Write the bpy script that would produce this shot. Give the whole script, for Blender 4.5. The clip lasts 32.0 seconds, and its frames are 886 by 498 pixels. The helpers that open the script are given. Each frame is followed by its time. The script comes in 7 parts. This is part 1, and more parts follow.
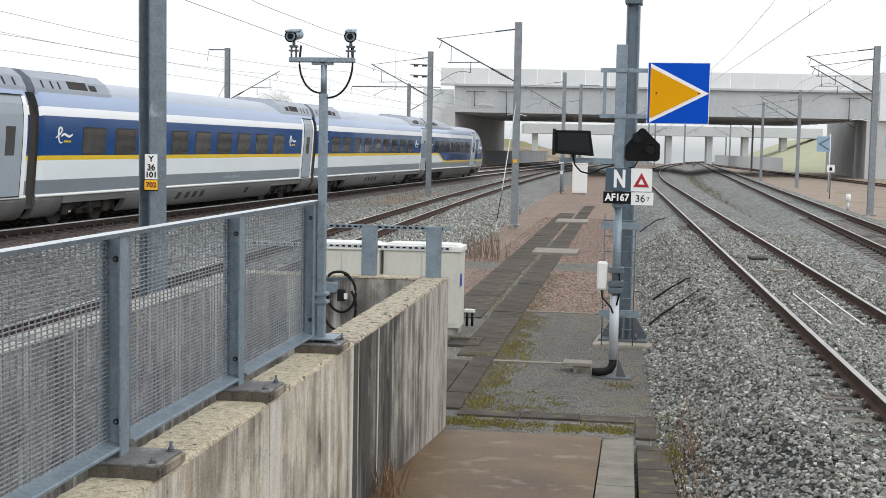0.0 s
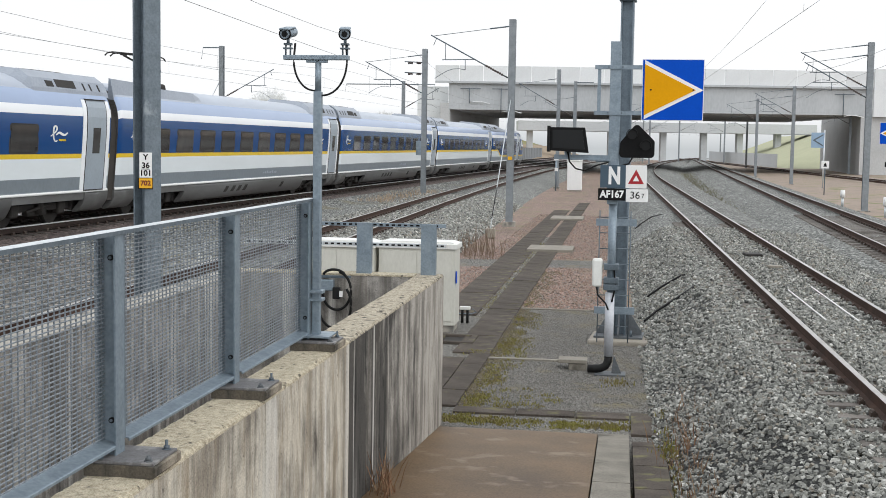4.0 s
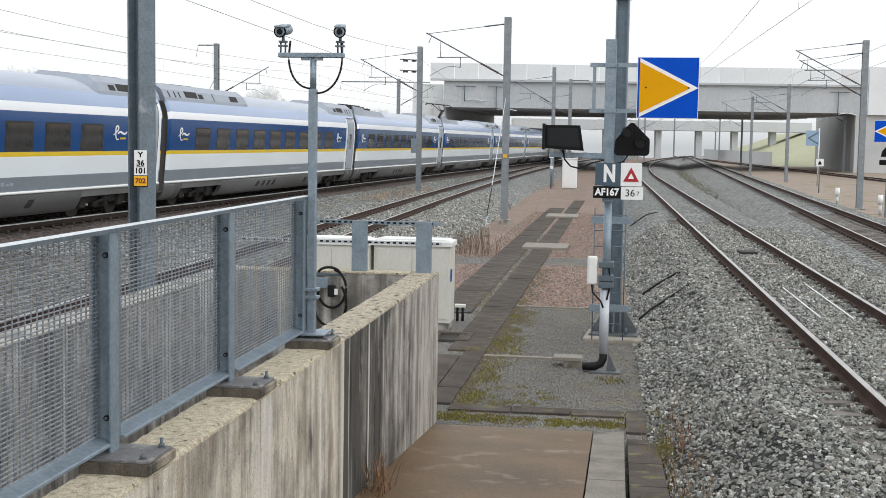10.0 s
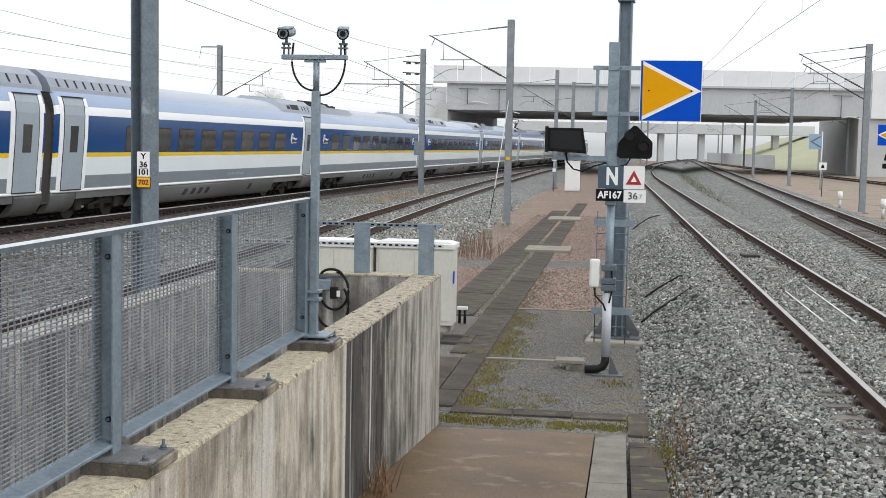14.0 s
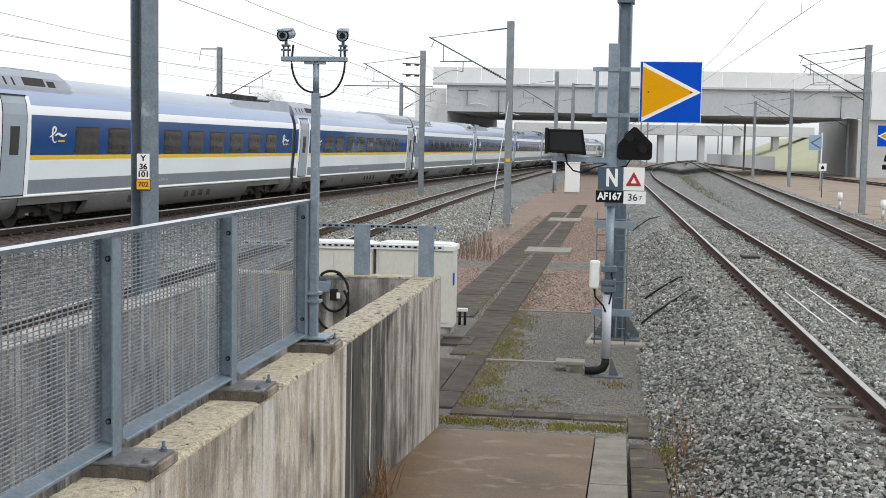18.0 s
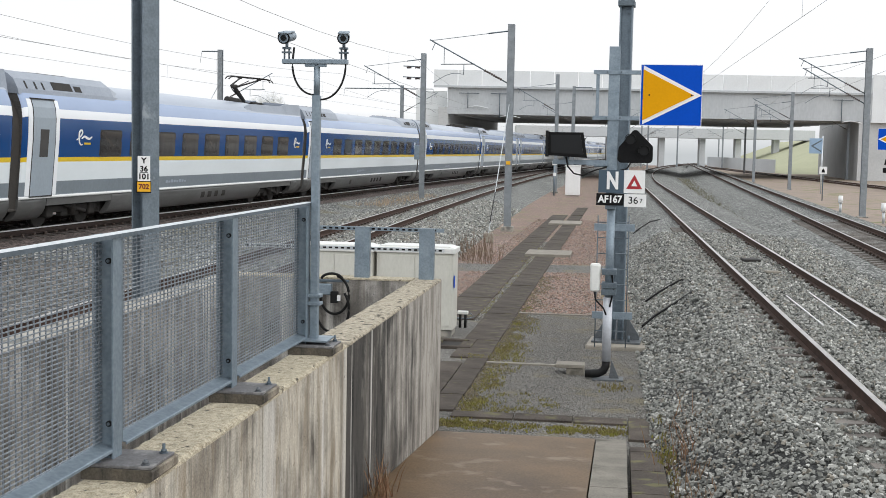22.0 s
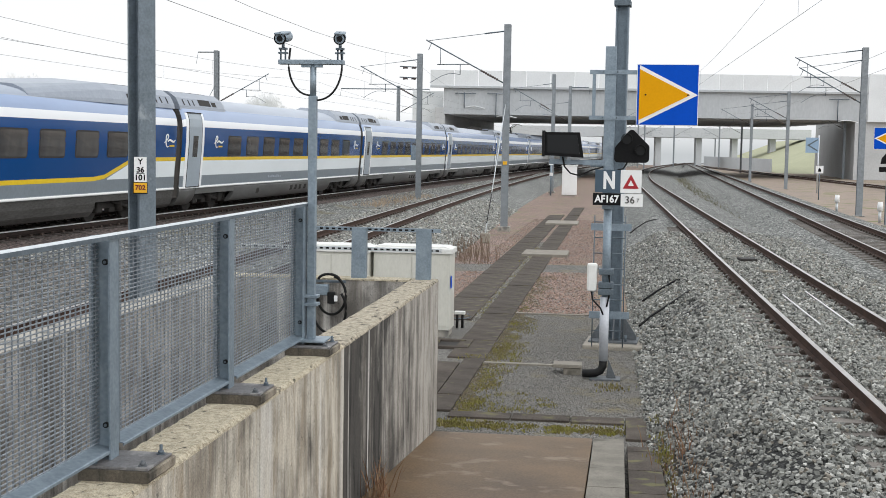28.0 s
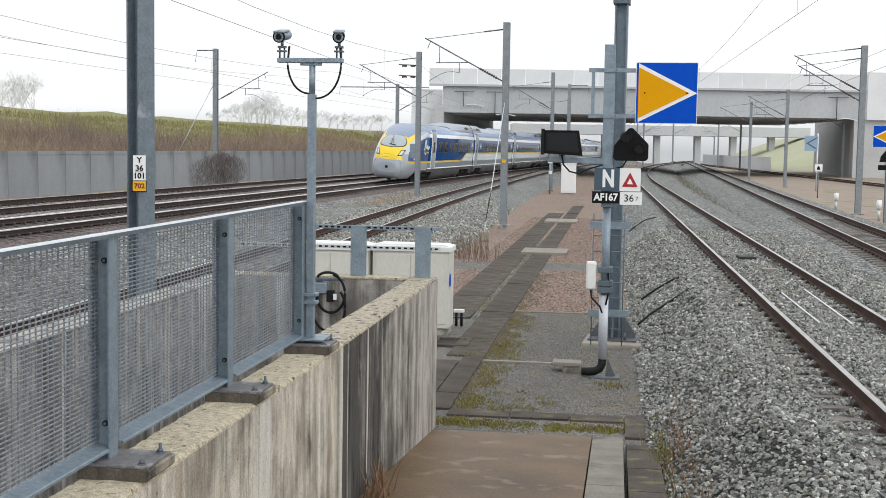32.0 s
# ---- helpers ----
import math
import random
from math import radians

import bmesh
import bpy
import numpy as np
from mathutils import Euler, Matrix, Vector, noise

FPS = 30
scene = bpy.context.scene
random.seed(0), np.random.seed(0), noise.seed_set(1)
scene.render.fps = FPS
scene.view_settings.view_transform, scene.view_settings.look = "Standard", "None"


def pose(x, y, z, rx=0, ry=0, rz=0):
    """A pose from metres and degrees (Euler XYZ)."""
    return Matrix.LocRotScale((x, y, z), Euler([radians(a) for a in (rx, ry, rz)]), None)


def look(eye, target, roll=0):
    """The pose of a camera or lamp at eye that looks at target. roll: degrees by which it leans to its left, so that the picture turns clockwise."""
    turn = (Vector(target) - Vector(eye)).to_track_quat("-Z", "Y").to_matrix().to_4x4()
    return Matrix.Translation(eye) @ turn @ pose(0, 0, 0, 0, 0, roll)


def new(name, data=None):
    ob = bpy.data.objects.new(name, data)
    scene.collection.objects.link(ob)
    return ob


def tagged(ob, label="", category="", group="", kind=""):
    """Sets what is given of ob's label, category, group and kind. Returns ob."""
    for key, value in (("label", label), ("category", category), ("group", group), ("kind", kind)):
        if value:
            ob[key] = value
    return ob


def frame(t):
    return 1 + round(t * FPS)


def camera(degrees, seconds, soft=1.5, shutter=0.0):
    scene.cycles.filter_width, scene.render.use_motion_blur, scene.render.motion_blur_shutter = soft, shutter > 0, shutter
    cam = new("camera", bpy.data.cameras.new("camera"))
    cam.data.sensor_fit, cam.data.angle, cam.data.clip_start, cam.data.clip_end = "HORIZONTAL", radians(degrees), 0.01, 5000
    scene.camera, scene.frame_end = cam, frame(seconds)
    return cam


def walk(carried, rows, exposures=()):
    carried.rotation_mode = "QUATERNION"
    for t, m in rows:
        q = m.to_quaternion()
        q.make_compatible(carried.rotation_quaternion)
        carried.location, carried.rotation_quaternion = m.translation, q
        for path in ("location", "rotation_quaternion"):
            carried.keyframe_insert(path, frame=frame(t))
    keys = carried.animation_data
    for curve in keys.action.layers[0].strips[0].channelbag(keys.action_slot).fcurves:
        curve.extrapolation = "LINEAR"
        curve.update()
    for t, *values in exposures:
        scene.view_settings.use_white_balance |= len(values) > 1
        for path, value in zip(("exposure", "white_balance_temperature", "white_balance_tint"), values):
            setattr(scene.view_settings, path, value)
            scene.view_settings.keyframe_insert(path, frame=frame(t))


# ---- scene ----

# ---------------------------------------------------------------- camera
YAW = 0.0
EYE = (0.0, 0.0, 2.5)
FOCAL = 2220.0                     # focal length for a width of 1568
PITCH = 4.653                      # degrees below level
ROLL = 0.917
cam = camera(2 * math.degrees(math.atan(784 / FOCAL)), 32.0, soft=0.5)


def aim(dx, dy, lean):
    """The steady view turned by a small drift dx to the right, dy down."""
    turn = math.degrees(dx / FOCAL)
    tip = math.degrees(dy / FOCAL)
    return pose(*EYE) @ pose(0, 0, 0, 0, 0, turn) @ pose(0, 0, 0, 90 - PITCH + tip, 0, 0) @ pose(0, 0, 0, 0, 0, ROLL + lean)


SWAY = [
    (0, 19.3, -0.8, 0.155), (0.5, 18.9, -0.4, 0.163), (1, 17.2, -0.7, 0.092), (1.5, 17.0, -0.8, 0.092), (2, 16.0, -0.9, 0.101),
    (2.5, 14.7, -0.8, 0.097), (3, 13.6, -1.0, 0.064), (3.5, 11.9, -3.2, 0.010), (5.5, 7.8, -7.1, -0.066), (6, 6.4, -7.2, -0.082),
    (6.5, 4.9, -7.0, -0.114), (7, 1.7, -7.8, -0.157), (7.5, -0.1, -7.6, -0.090), (8, -1.5, -8.5, -0.090), (8.5, -2.2, -7.9, 0.028),
    (9, -2.3, -8.4, 0.021), (9.5, -0.9, -9.1, 0.074), (10, 1.8, -9.1, -0.002), (10.5, 3.0, -9.3, 0.004), (11, 3.4, -9.4, -0.028),
    (11.5, 3.0, -8.4, 0.031), (12, 3.7, -7.9, 0.109), (12.5, 4.0, -7.2, 0.204), (13, 5.5, -7.0, 0.208), (13.5, 5.8, -6.3, 0.139),
    (14, 6.2, -5.0, 0.176), (14.5, 6.8, -3.2, 0.200), (16.5, 7.7, -2.2, 0.198), (17, 8.2, -2.0, 0.162), (17.5, 7.5, -2.5, 0.048),
    (18, 6.2, -2.1, 0.091), (18.5, 3.8, -1.2, 0.087), (19, 3.7, -0.6, 0.139), (19.5, 3.7, -0.4, 0.153), (20, 4.5, 0.3, 0.043),
    (20.5, 3.8, 0.9, 0.103), (21, 5.4, 1.8, 0.150), (21.5, 6.0, 2.6, 0.102), (22, 7.2, 2.6, 0.164), (22.5, 6.8, 2.5, 0.136),
    (23, 6.6, 3.1, 0.069), (23.5, 6.8, 4.0, 0.138), (24, 5.8, 4.0, 0.099), (24.5, 4.7, 3.1, 0.046), (25, 4.2, 3.8, 0.039),
    (25.5, 2.3, 4.8, 0.007), (27.5, 1.7, 4.1, 0.036), (28, 1.6, 3.1, 0.020), (28.5, 1.2, 2.6, 0.013), (29, 0.0, 1.9, -0.022),
    (29.5, -0.2, 2.4, -0.015), (30, 0.9, 1.7, -0.037), (30.5, 0.8, 1.5, -0.030), (31, -1.2, 0.2, -0.118), (31.5, -1.4, -1.0, -0.049),
    (32, 0.0, 0.0, 0.000),
]
walk(cam, [(t, aim(dx, dy, lean)) for t, dx, dy, lean in SWAY])
scene.view_settings.exposure = 0.0

# ---------------------------------------------------------------- world and light
world = bpy.data.worlds.new("overcast")
scene.world = world
world.use_nodes = True
wn, wl = world.node_tree.nodes, world.node_tree.links
bg = wn["Background"]
sky = wn.new("ShaderNodeTexSky")
sky.sky_type = "NISHITA"
sky.sun_disc = False
sky.sun_elevation = radians(38)
sky.sun_rotation = radians(136)
sky.air_density, sky.dust_density, sky.ozone_density = 1.0, 6.0, 1.0
cloud = wn.new("ShaderNodeMix")
cloud.data_type = "RGBA"
cloud.inputs[0].default_value = 0.93
cloud.inputs[7].default_value = (9.25, 9.58, 9.95, 1)
wl.new(sky.outputs[0], cloud.inputs[6])
wl.new(cloud.outputs[2], bg.inputs[0])
bg.inputs[1].default_value = 0.133

sun_data = bpy.data.lights.new("sun", "SUN")
sun_data.energy, sun_data.angle, sun_data.color = 0.75, radians(50), (1.0, 0.995, 0.985)
sun = new("sun", sun_data)
sun.matrix_world = look((0, 0, 60), (-52, 55, 0))


# ---------------------------------------------------------------- materials
def mat(name, base, second=None, rough=0.7, metal=0.0, scale=6.0, fine=60.0, bump=0.15, mix=0.5, stretch=(1, 1, 1), spot=None, spot_scale=3.0, spot_at=0.62, coords="Object", bump_size=0.01, vary=0.0, spec=0.5):
    """Noise-broken paint: base to second over two scales, with patches of a third colour."""
    m = bpy.data.materials.new(name)
    m.use_nodes = True
    n, l = m.node_tree.nodes, m.node_tree.links
    p = n["Principled BSDF"]
    tc = n.new("ShaderNodeTexCoord")
    mp = n.new("ShaderNodeMapping")
    mp.inputs["Scale"].default_value = stretch
    l.new(tc.outputs[coords], mp.inputs[0])
    big = n.new("ShaderNodeTexNoise")
    big.inputs["Scale"].default_value, big.inputs["Detail"].default_value = scale, 5
    small = n.new("ShaderNodeTexNoise")
    small.inputs["Scale"].default_value, small.inputs["Detail"].default_value = fine, 3
    l.new(mp.outputs[0], big.inputs["Vector"])
    l.new(mp.outputs[0], small.inputs["Vector"])
    add = n.new("ShaderNodeMath")
    add.operation = "MULTIPLY_ADD"
    add.inputs[1].default_value = mix
    l.new(small.outputs[0], add.inputs[0])
    scaled = n.new("ShaderNodeMath")
    scaled.operation = "MULTIPLY"
    scaled.inputs[1].default_value = 1 - mix
    l.new(big.outputs[0], scaled.inputs[0])
    l.new(scaled.outputs[0], add.inputs[2])
    ramp = n.new("ShaderNodeValToRGB")
    second = second or tuple(c * 0.75 for c in base)
    ramp.color_ramp.elements[0].position, ramp.color_ramp.elements[1].position = 0.36, 0.64
    ramp.color_ramp.elements[0].color = (*second, 1)
    ramp.color_ramp.elements[1].color = (*base, 1)
    l.new(add.outputs[0], ramp.inputs[0])
    colour = ramp.outputs[0]
    if spot:
        patch = n.new("ShaderNodeTexNoise")
        patch.inputs["Scale"].default_value, patch.inputs["Detail"].default_value = spot_scale, 6
        l.new(mp.outputs[0], patch.inputs["Vector"])
        step = n.new("ShaderNodeValToRGB")
        step.color_ramp.elements[0].position, step.color_ramp.elements[1].position = spot_at - 0.04, spot_at + 0.06
        l.new(patch.outputs[0], step.inputs[0])
        over = n.new("ShaderNodeMix")
        over.data_type = "RGBA"
        over.inputs[7].default_value = (*spot, 1)
        l.new(step.outputs[0], over.inputs[0])
        l.new(colour, over.inputs[6])
        colour = over.outputs[2]
    if vary:
        info = n.new("ShaderNodeObjectInfo")
        span = n.new("ShaderNodeMapRange")
        span.inputs[3].default_value, span.inputs[4].default_value = 1 - vary, 1 + vary
        l.new(info.outputs["Random"], span.inputs[0])
        hs = n.new("ShaderNodeHueSaturation")
        l.new(span.outputs[0], hs.inputs["Value"])
        l.new(colour, hs.inputs["Color"])
        colour = hs.outputs[0]
    l.new(colour, p.inputs["Base Color"])
    p.inputs["Roughness"].default_value, p.inputs["Metallic"].default_value = rough, metal
    p.inputs["Specular IOR Level"].default_value = spec
    if bump:
        b = n.new("ShaderNodeBump")
        b.inputs["Strength"].default_value, b.inputs["Distance"].default_value = bump, bump_size
        l.new(add.outputs[0], b.inputs["Height"])
        l.new(b.outputs[0], p.inputs["Normal"])
    return m


def stone_mat(name, tones, cell=16.0, bump=0.6, weeds=None, weed_scale=0.6, weed_at=0.6, depth=0.03):
    """Loose stones: cells of several tones, raised and cracked apart, gap shade painted in, with patches of weed."""
    m = bpy.data.materials.new(name)
    m.use_nodes = True
    n, l = m.node_tree.nodes, m.node_tree.links
    p = n["Principled BSDF"]
    tc = n.new("ShaderNodeTexCoord")
    vo = n.new("ShaderNodeTexVoronoi")
    vo.inputs["Scale"].default_value = cell
    vo.inputs["Randomness"].default_value = 1.0
    l.new(tc.outputs["Object"], vo.inputs["Vector"])
    sep = n.new("ShaderNodeSeparateColor")
    l.new(vo.outputs["Color"], sep.inputs[0])
    ramp = n.new("ShaderNodeValToRGB")
    ramp.color_ramp.interpolation = "CONSTANT"
    for i, c in enumerate(tones):
        e = ramp.color_ramp.elements[i] if i < 2 else ramp.color_ramp.elements.new(0.99)
        e.color = (*c, 1)
    for i in range(len(tones)):
        ramp.color_ramp.elements[i].position = i / len(tones)
    for i, c in enumerate(tones):
        ramp.color_ramp.elements[i].color = (*c, 1)
    l.new(sep.outputs[0], ramp.inputs[0])
    # cell edges darkened as the shade between stones
    gap_shade = n.new("ShaderNodeValToRGB")
    gap_shade.color_ramp.elements[0].position, gap_shade.color_ramp.elements[0].color = 0.45, (1, 1, 1, 1)
    gap_shade.color_ramp.elements[1].position, gap_shade.color_ramp.elements[1].color = 0.75, (0.16, 0.155, 0.15, 1)
    l.new(vo.outputs["Distance"], gap_shade.inputs[0])
    mul = n.new("ShaderNodeMix")
    mul.data_type, mul.blend_type = "RGBA", "MULTIPLY"
    mul.inputs[0].default_value = 1.0
    l.new(ramp.outputs[0], mul.inputs[6])
    l.new(gap_shade.outputs[0], mul.inputs[7])
    colour = mul.outputs[2]
    wide = n.new("ShaderNodeTexNoise")
    wide.inputs["Scale"].default_value, wide.inputs["Detail"].default_value = 0.35, 4
    l.new(tc.outputs["Object"], wide.inputs["Vector"])
    tone = n.new("ShaderNodeMapRange")
    tone.inputs[1].default_value, tone.inputs[2].default_value = 0.3, 0.7
    tone.inputs[3].default_value, tone.inputs[4].default_value = 0.8, 1.15
    l.new(wide.outputs[0], tone.inputs[0])
    hs = n.new("ShaderNodeHueSaturation")
    l.new(tone.outputs[0], hs.inputs["Value"])
    l.new(colour, hs.inputs["Color"])
    colour = hs.outputs[0]
    if weeds:
        patch = n.new("ShaderNodeTexNoise")
        patch.inputs["Scale"].default_value, patch.inputs["Detail"].default_value = weed_scale, 8
        patch.inputs["Roughness"].default_value = 0.65
        l.new(tc.outputs["Object"], patch.inputs["Vector"])
        step = n.new("ShaderNodeValToRGB")
        step.color_ramp.elements[0].position, step.color_ramp.elements[1].position = weed_at - 0.05, weed_at + 0.09
        l.new(patch.outputs[0], step.inputs[0])
        over = n.new("ShaderNodeMix")
        over.data_type = "RGBA"
        over.inputs[7].default_value = (*weeds, 1)
        l.new(step.outputs[0], over.inputs[0])
        l.new(colour, over.inputs[6])
        colour = over.outputs[2]
    l.new(colour, p.inputs["Base Color"])
    p.inputs["Roughness"].default_value = 0.9
    b = n.new("ShaderNodeBump")
    b.invert = True
    b.inputs["Strength"].default_value, b.inputs["Distance"].default_value = bump, depth
    l.new(vo.outputs["Distance"], b.inputs["Height"])
    l.new(b.outputs[0], p.inputs["Normal"])
    return m


def stained_mat(name, pale, black, brown, amount, white=0.63, coords="Object", bias=None, joint=0.0, thread=1.0, soft=0.085, thin_at=0.5):
    """Old poured concrete: irregular black stains, brown runs and pale lime runs, over gritty grain."""
    m = bpy.data.materials.new(name)
    m.use_nodes = True
    n, l = m.node_tree.nodes, m.node_tree.links
    p = n["Principled BSDF"]
    tc = n.new("ShaderNodeTexCoord")

    def grain(stretch, scale, detail, rough=0.6):
        mp = n.new("ShaderNodeMapping")
        mp.inputs["Scale"].default_value = stretch
        l.new(tc.outputs[coords], mp.inputs[0])
        k = n.new("ShaderNodeTexNoise")
        k.inputs["Scale"].default_value, k.inputs["Detail"].default_value, k.inputs["Roughness"].default_value = scale, detail, rough
        k.inputs["Distortion"].default_value = 0.5
        l.new(mp.outputs[0], k.inputs["Vector"])
        return k.outputs[0]

    def span(v, a, b, lo=0.0, hi=1.0):
        k = n.new("ShaderNodeMapRange")
        k.inputs[1].default_value, k.inputs[2].default_value, k.inputs[3].default_value, k.inputs[4].default_value = a, b, lo, hi
        l.new(v, k.inputs[0])
        return k.outputs[0]

    def math_(kind, a, b):
        k = n.new("ShaderNodeMath")
        k.operation = kind
        for i, v in enumerate((a, b)):
            if isinstance(v, float):
                k.inputs[i].default_value = v
            else:
                l.new(v, k.inputs[i])
        return k.outputs[0]

    def lay(under, over, fac, blend="MIX"):
        k = n.new("ShaderNodeMix")
        k.data_type, k.blend_type = "RGBA", blend
        l.new(fac, k.inputs[0])
        for i, v in ((6, under), (7, over)):
            if isinstance(v, tuple):
                k.inputs[i].default_value = (*v, 1)
            else:
                l.new(v, k.inputs[i])
        return k.outputs[2]
    runs = grain((2.6 * thread, 2.6 * thread, 0.42 / thread), 1.0, 9, 0.7)
    cloud_ = grain((1, 1, 0.75), 1.5, 9, 0.68)
    both_ = math_("ADD", math_("MULTIPLY", runs, 0.5), math_("MULTIPLY", cloud_, 0.5))
    xyz = n.new("ShaderNodeSeparateXYZ")
    l.new(tc.outputs[coords], xyz.inputs[0])
    if bias:
        both_ = math_("ADD", both_, span(xyz.outputs[1], *bias))
    stain = span(both_, 0.5275 - soft / 2 - amount, 0.5275 + soft / 2 - amount)
    thin = grain((5.5, 5.5, 0.9), 1.0, 8, 0.68)
    lime = grain((3.6, 3.6, 0.2), 1.0, 5, 0.6)
    fine = grain((1, 1, 1), 85.0, 4, 0.7)
    speck = grain((1, 1, 1), 26.0, 5, 0.7)
    c = lay(pale, brown, span(thin, 0.44, 0.62, 0.0, 0.85))
    c = lay(c, black, math_("MULTIPLY", stain, span(thin, 0.40, 0.62, 1.0, thin_at)))
    c = lay(c, (0.66, 0.64, 0.60), span(lime, white, white + 0.09, 0.0, 0.8))
    if joint:
        wrap = math_("WRAP", math_("SUBTRACT", xyz.outputs[1], 7.35), -1.185)
        wrap.node.inputs[2].default_value = 1.185
        band = span(math_("ABSOLUTE", math_("ADD", wrap, -0.03), 0.0), 0.09, 0.2, 1.0, 0.0)
        c = lay(c, (0.60, 0.575, 0.52), math_("MULTIPLY", band, span(runs, 0.38, 0.58, 0.0, joint)))
    c = lay(c, black, span(speck, 0.60, 0.68, 0.0, 0.7))
    g = n.new("ShaderNodeHueSaturation")
    l.new(span(fine, 0.32, 0.68, 0.72, 1.25), g.inputs["Value"])
    l.new(c, g.inputs["Color"])
    l.new(g.outputs[0], p.inputs["Base Color"])
    p.inputs["Roughness"].default_value = 0.9
    p.inputs["Specular IOR Level"].default_value = 0.25
    b = n.new("ShaderNodeBump")
    b.inputs["Strength"].default_value, b.inputs["Distance"].default_value = 0.5, 0.006
    l.new(math_("ADD", fine, speck), b.inputs["Height"])
    l.new(b.outputs[0], p.inputs["Normal"])
    return m


def plain(name, base, rough=0.5, metal=0.0, spec=0.5):
    m = bpy.data.materials.new(name)
    m.use_nodes = True
    p = m.node_tree.nodes["Principled BSDF"]
    p.inputs["Base Color"].default_value = (*base, 1)
    p.inputs["Roughness"].default_value, p.inputs["Metallic"].default_value = rough, metal
    p.inputs["Specular IOR Level"].default_value = spec
    return m


GREY = [(0.24, 0.25, 0.23), (0.125, 0.13, 0.122), (0.34, 0.345, 0.325), (0.065, 0.068, 0.065), (0.20, 0.207, 0.19), (0.52, 0.515, 0.485), (0.16, 0.162, 0.15)]
PINK = [(0.37, 0.235, 0.185), (0.26, 0.175, 0.14), (0.45, 0.315, 0.265), (0.18, 0.135, 0.11), (0.32, 0.255, 0.22), (0.29, 0.19, 0.15)]
PALE = [(0.41, 0.345, 0.33), (0.28, 0.238, 0.225), (0.50, 0.44, 0.42), (0.19, 0.164, 0.157), (0.37, 0.30, 0.285)]
FINE = [(0.25, 0.237, 0.213), (0.15, 0.143, 0.13), (0.32, 0.305, 0.275), (0.10, 0.096, 0.088), (0.21, 0.20, 0.18)]
M = {}
M["ballast"] = stone_mat("ballast_stone", GREY, 15.0)
# near-black sheet paints the shade seen in gaps between the loose stones
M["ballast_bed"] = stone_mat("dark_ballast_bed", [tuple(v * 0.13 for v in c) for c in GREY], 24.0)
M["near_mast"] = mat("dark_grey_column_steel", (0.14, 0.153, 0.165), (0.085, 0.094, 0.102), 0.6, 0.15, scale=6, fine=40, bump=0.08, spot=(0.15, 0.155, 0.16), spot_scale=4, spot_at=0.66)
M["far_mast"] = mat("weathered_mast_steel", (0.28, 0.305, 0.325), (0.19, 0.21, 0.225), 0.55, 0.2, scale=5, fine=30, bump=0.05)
# shaded copy of the grey ballast, browner, with the shade in its tones
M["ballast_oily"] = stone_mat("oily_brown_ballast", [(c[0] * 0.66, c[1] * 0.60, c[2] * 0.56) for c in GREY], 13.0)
M["ballast_dark"] = stone_mat("dark_oily_ballast", [(c[0] * 0.42, c[1] * 0.38, c[2] * 0.36) for c in PALE], 13.0)
M["ballast_weedy"] = stone_mat("weedy_ballast", GREY, 13.0, weeds=(0.165, 0.148, 0.09), weed_scale=0.45, weed_at=0.60)
M["ballast_pale"] = stone_mat("pinkish_ballast", PALE, 13.0)
M["red_gravel"] = stone_mat("reddish_gravel", PINK, 26.0, 0.4, weeds=(0.19, 0.165, 0.09), weed_scale=0.9, weed_at=0.555, depth=0.015)
M["path_gravel"] = stone_mat("fine_grey_gravel", FINE, 60.0, 0.4, weeds=(0.17, 0.145, 0.085), weed_scale=1.3, weed_at=0.58, depth=0.012)
M["concrete"] = mat("weathered_concrete", (0.42, 0.39, 0.34), (0.30, 0.28, 0.245), 0.85, scale=3, fine=70, bump=0.3, spot=(0.17, 0.165, 0.15), spot_scale=2.2, spot_at=0.57)
M["coping"] = mat("gritty_coping_concrete", (0.70, 0.63, 0.48), (0.30, 0.25, 0.17), 0.95, scale=26, fine=120, bump=1.0, mix=0.55, bump_size=0.02, spot=(0.075, 0.066, 0.05), spot_scale=16, spot_at=0.65)
M["coping_dark"] = mat("blackened_coping_concrete", (0.66, 0.59, 0.46), (0.20, 0.17, 0.125), 0.95, scale=30, fine=120, bump=1.0, mix=0.5, bump_size=0.02, spot=(0.06, 0.054, 0.044), spot_scale=15, spot_at=0.60)
M["plinth"] = stained_mat("dirty_plinth_concrete", (0.30, 0.265, 0.21), (0.05, 0.045, 0.038), (0.15, 0.125, 0.095), 0.05, 0.72)
M["streaked"] = stained_mat("rain_streaked_concrete", (0.60, 0.555, 0.47), (0.10, 0.088, 0.075), (0.27, 0.215, 0.15), -0.012, 0.585, joint=1.0, thread=1.7, soft=0.13)
M["stair_wall"] = stained_mat("dark_streaked_concrete", (0.44, 0.415, 0.38), (0.07, 0.067, 0.063), (0.20, 0.18, 0.155), 0.02, 0.56, thread=1.8, soft=0.12)
M["blackened"] = stained_mat("black_stained_concrete", (0.46, 0.43, 0.385), (0.024, 0.023, 0.022), (0.17, 0.15, 0.13), 0.055, 0.615, bias=(9.9, 14.2, 0.085, -0.15), thread=2.2, soft=0.15, thin_at=0.72)
M["lid"] = mat("dark_trough_lid", (0.125, 0.106, 0.09), (0.05, 0.042, 0.036), 0.9, scale=2.6, fine=60, bump=0.5, vary=0.14, spot=(0.15, 0.14, 0.075), spot_scale=3.4, spot_at=0.61, spec=0.15)
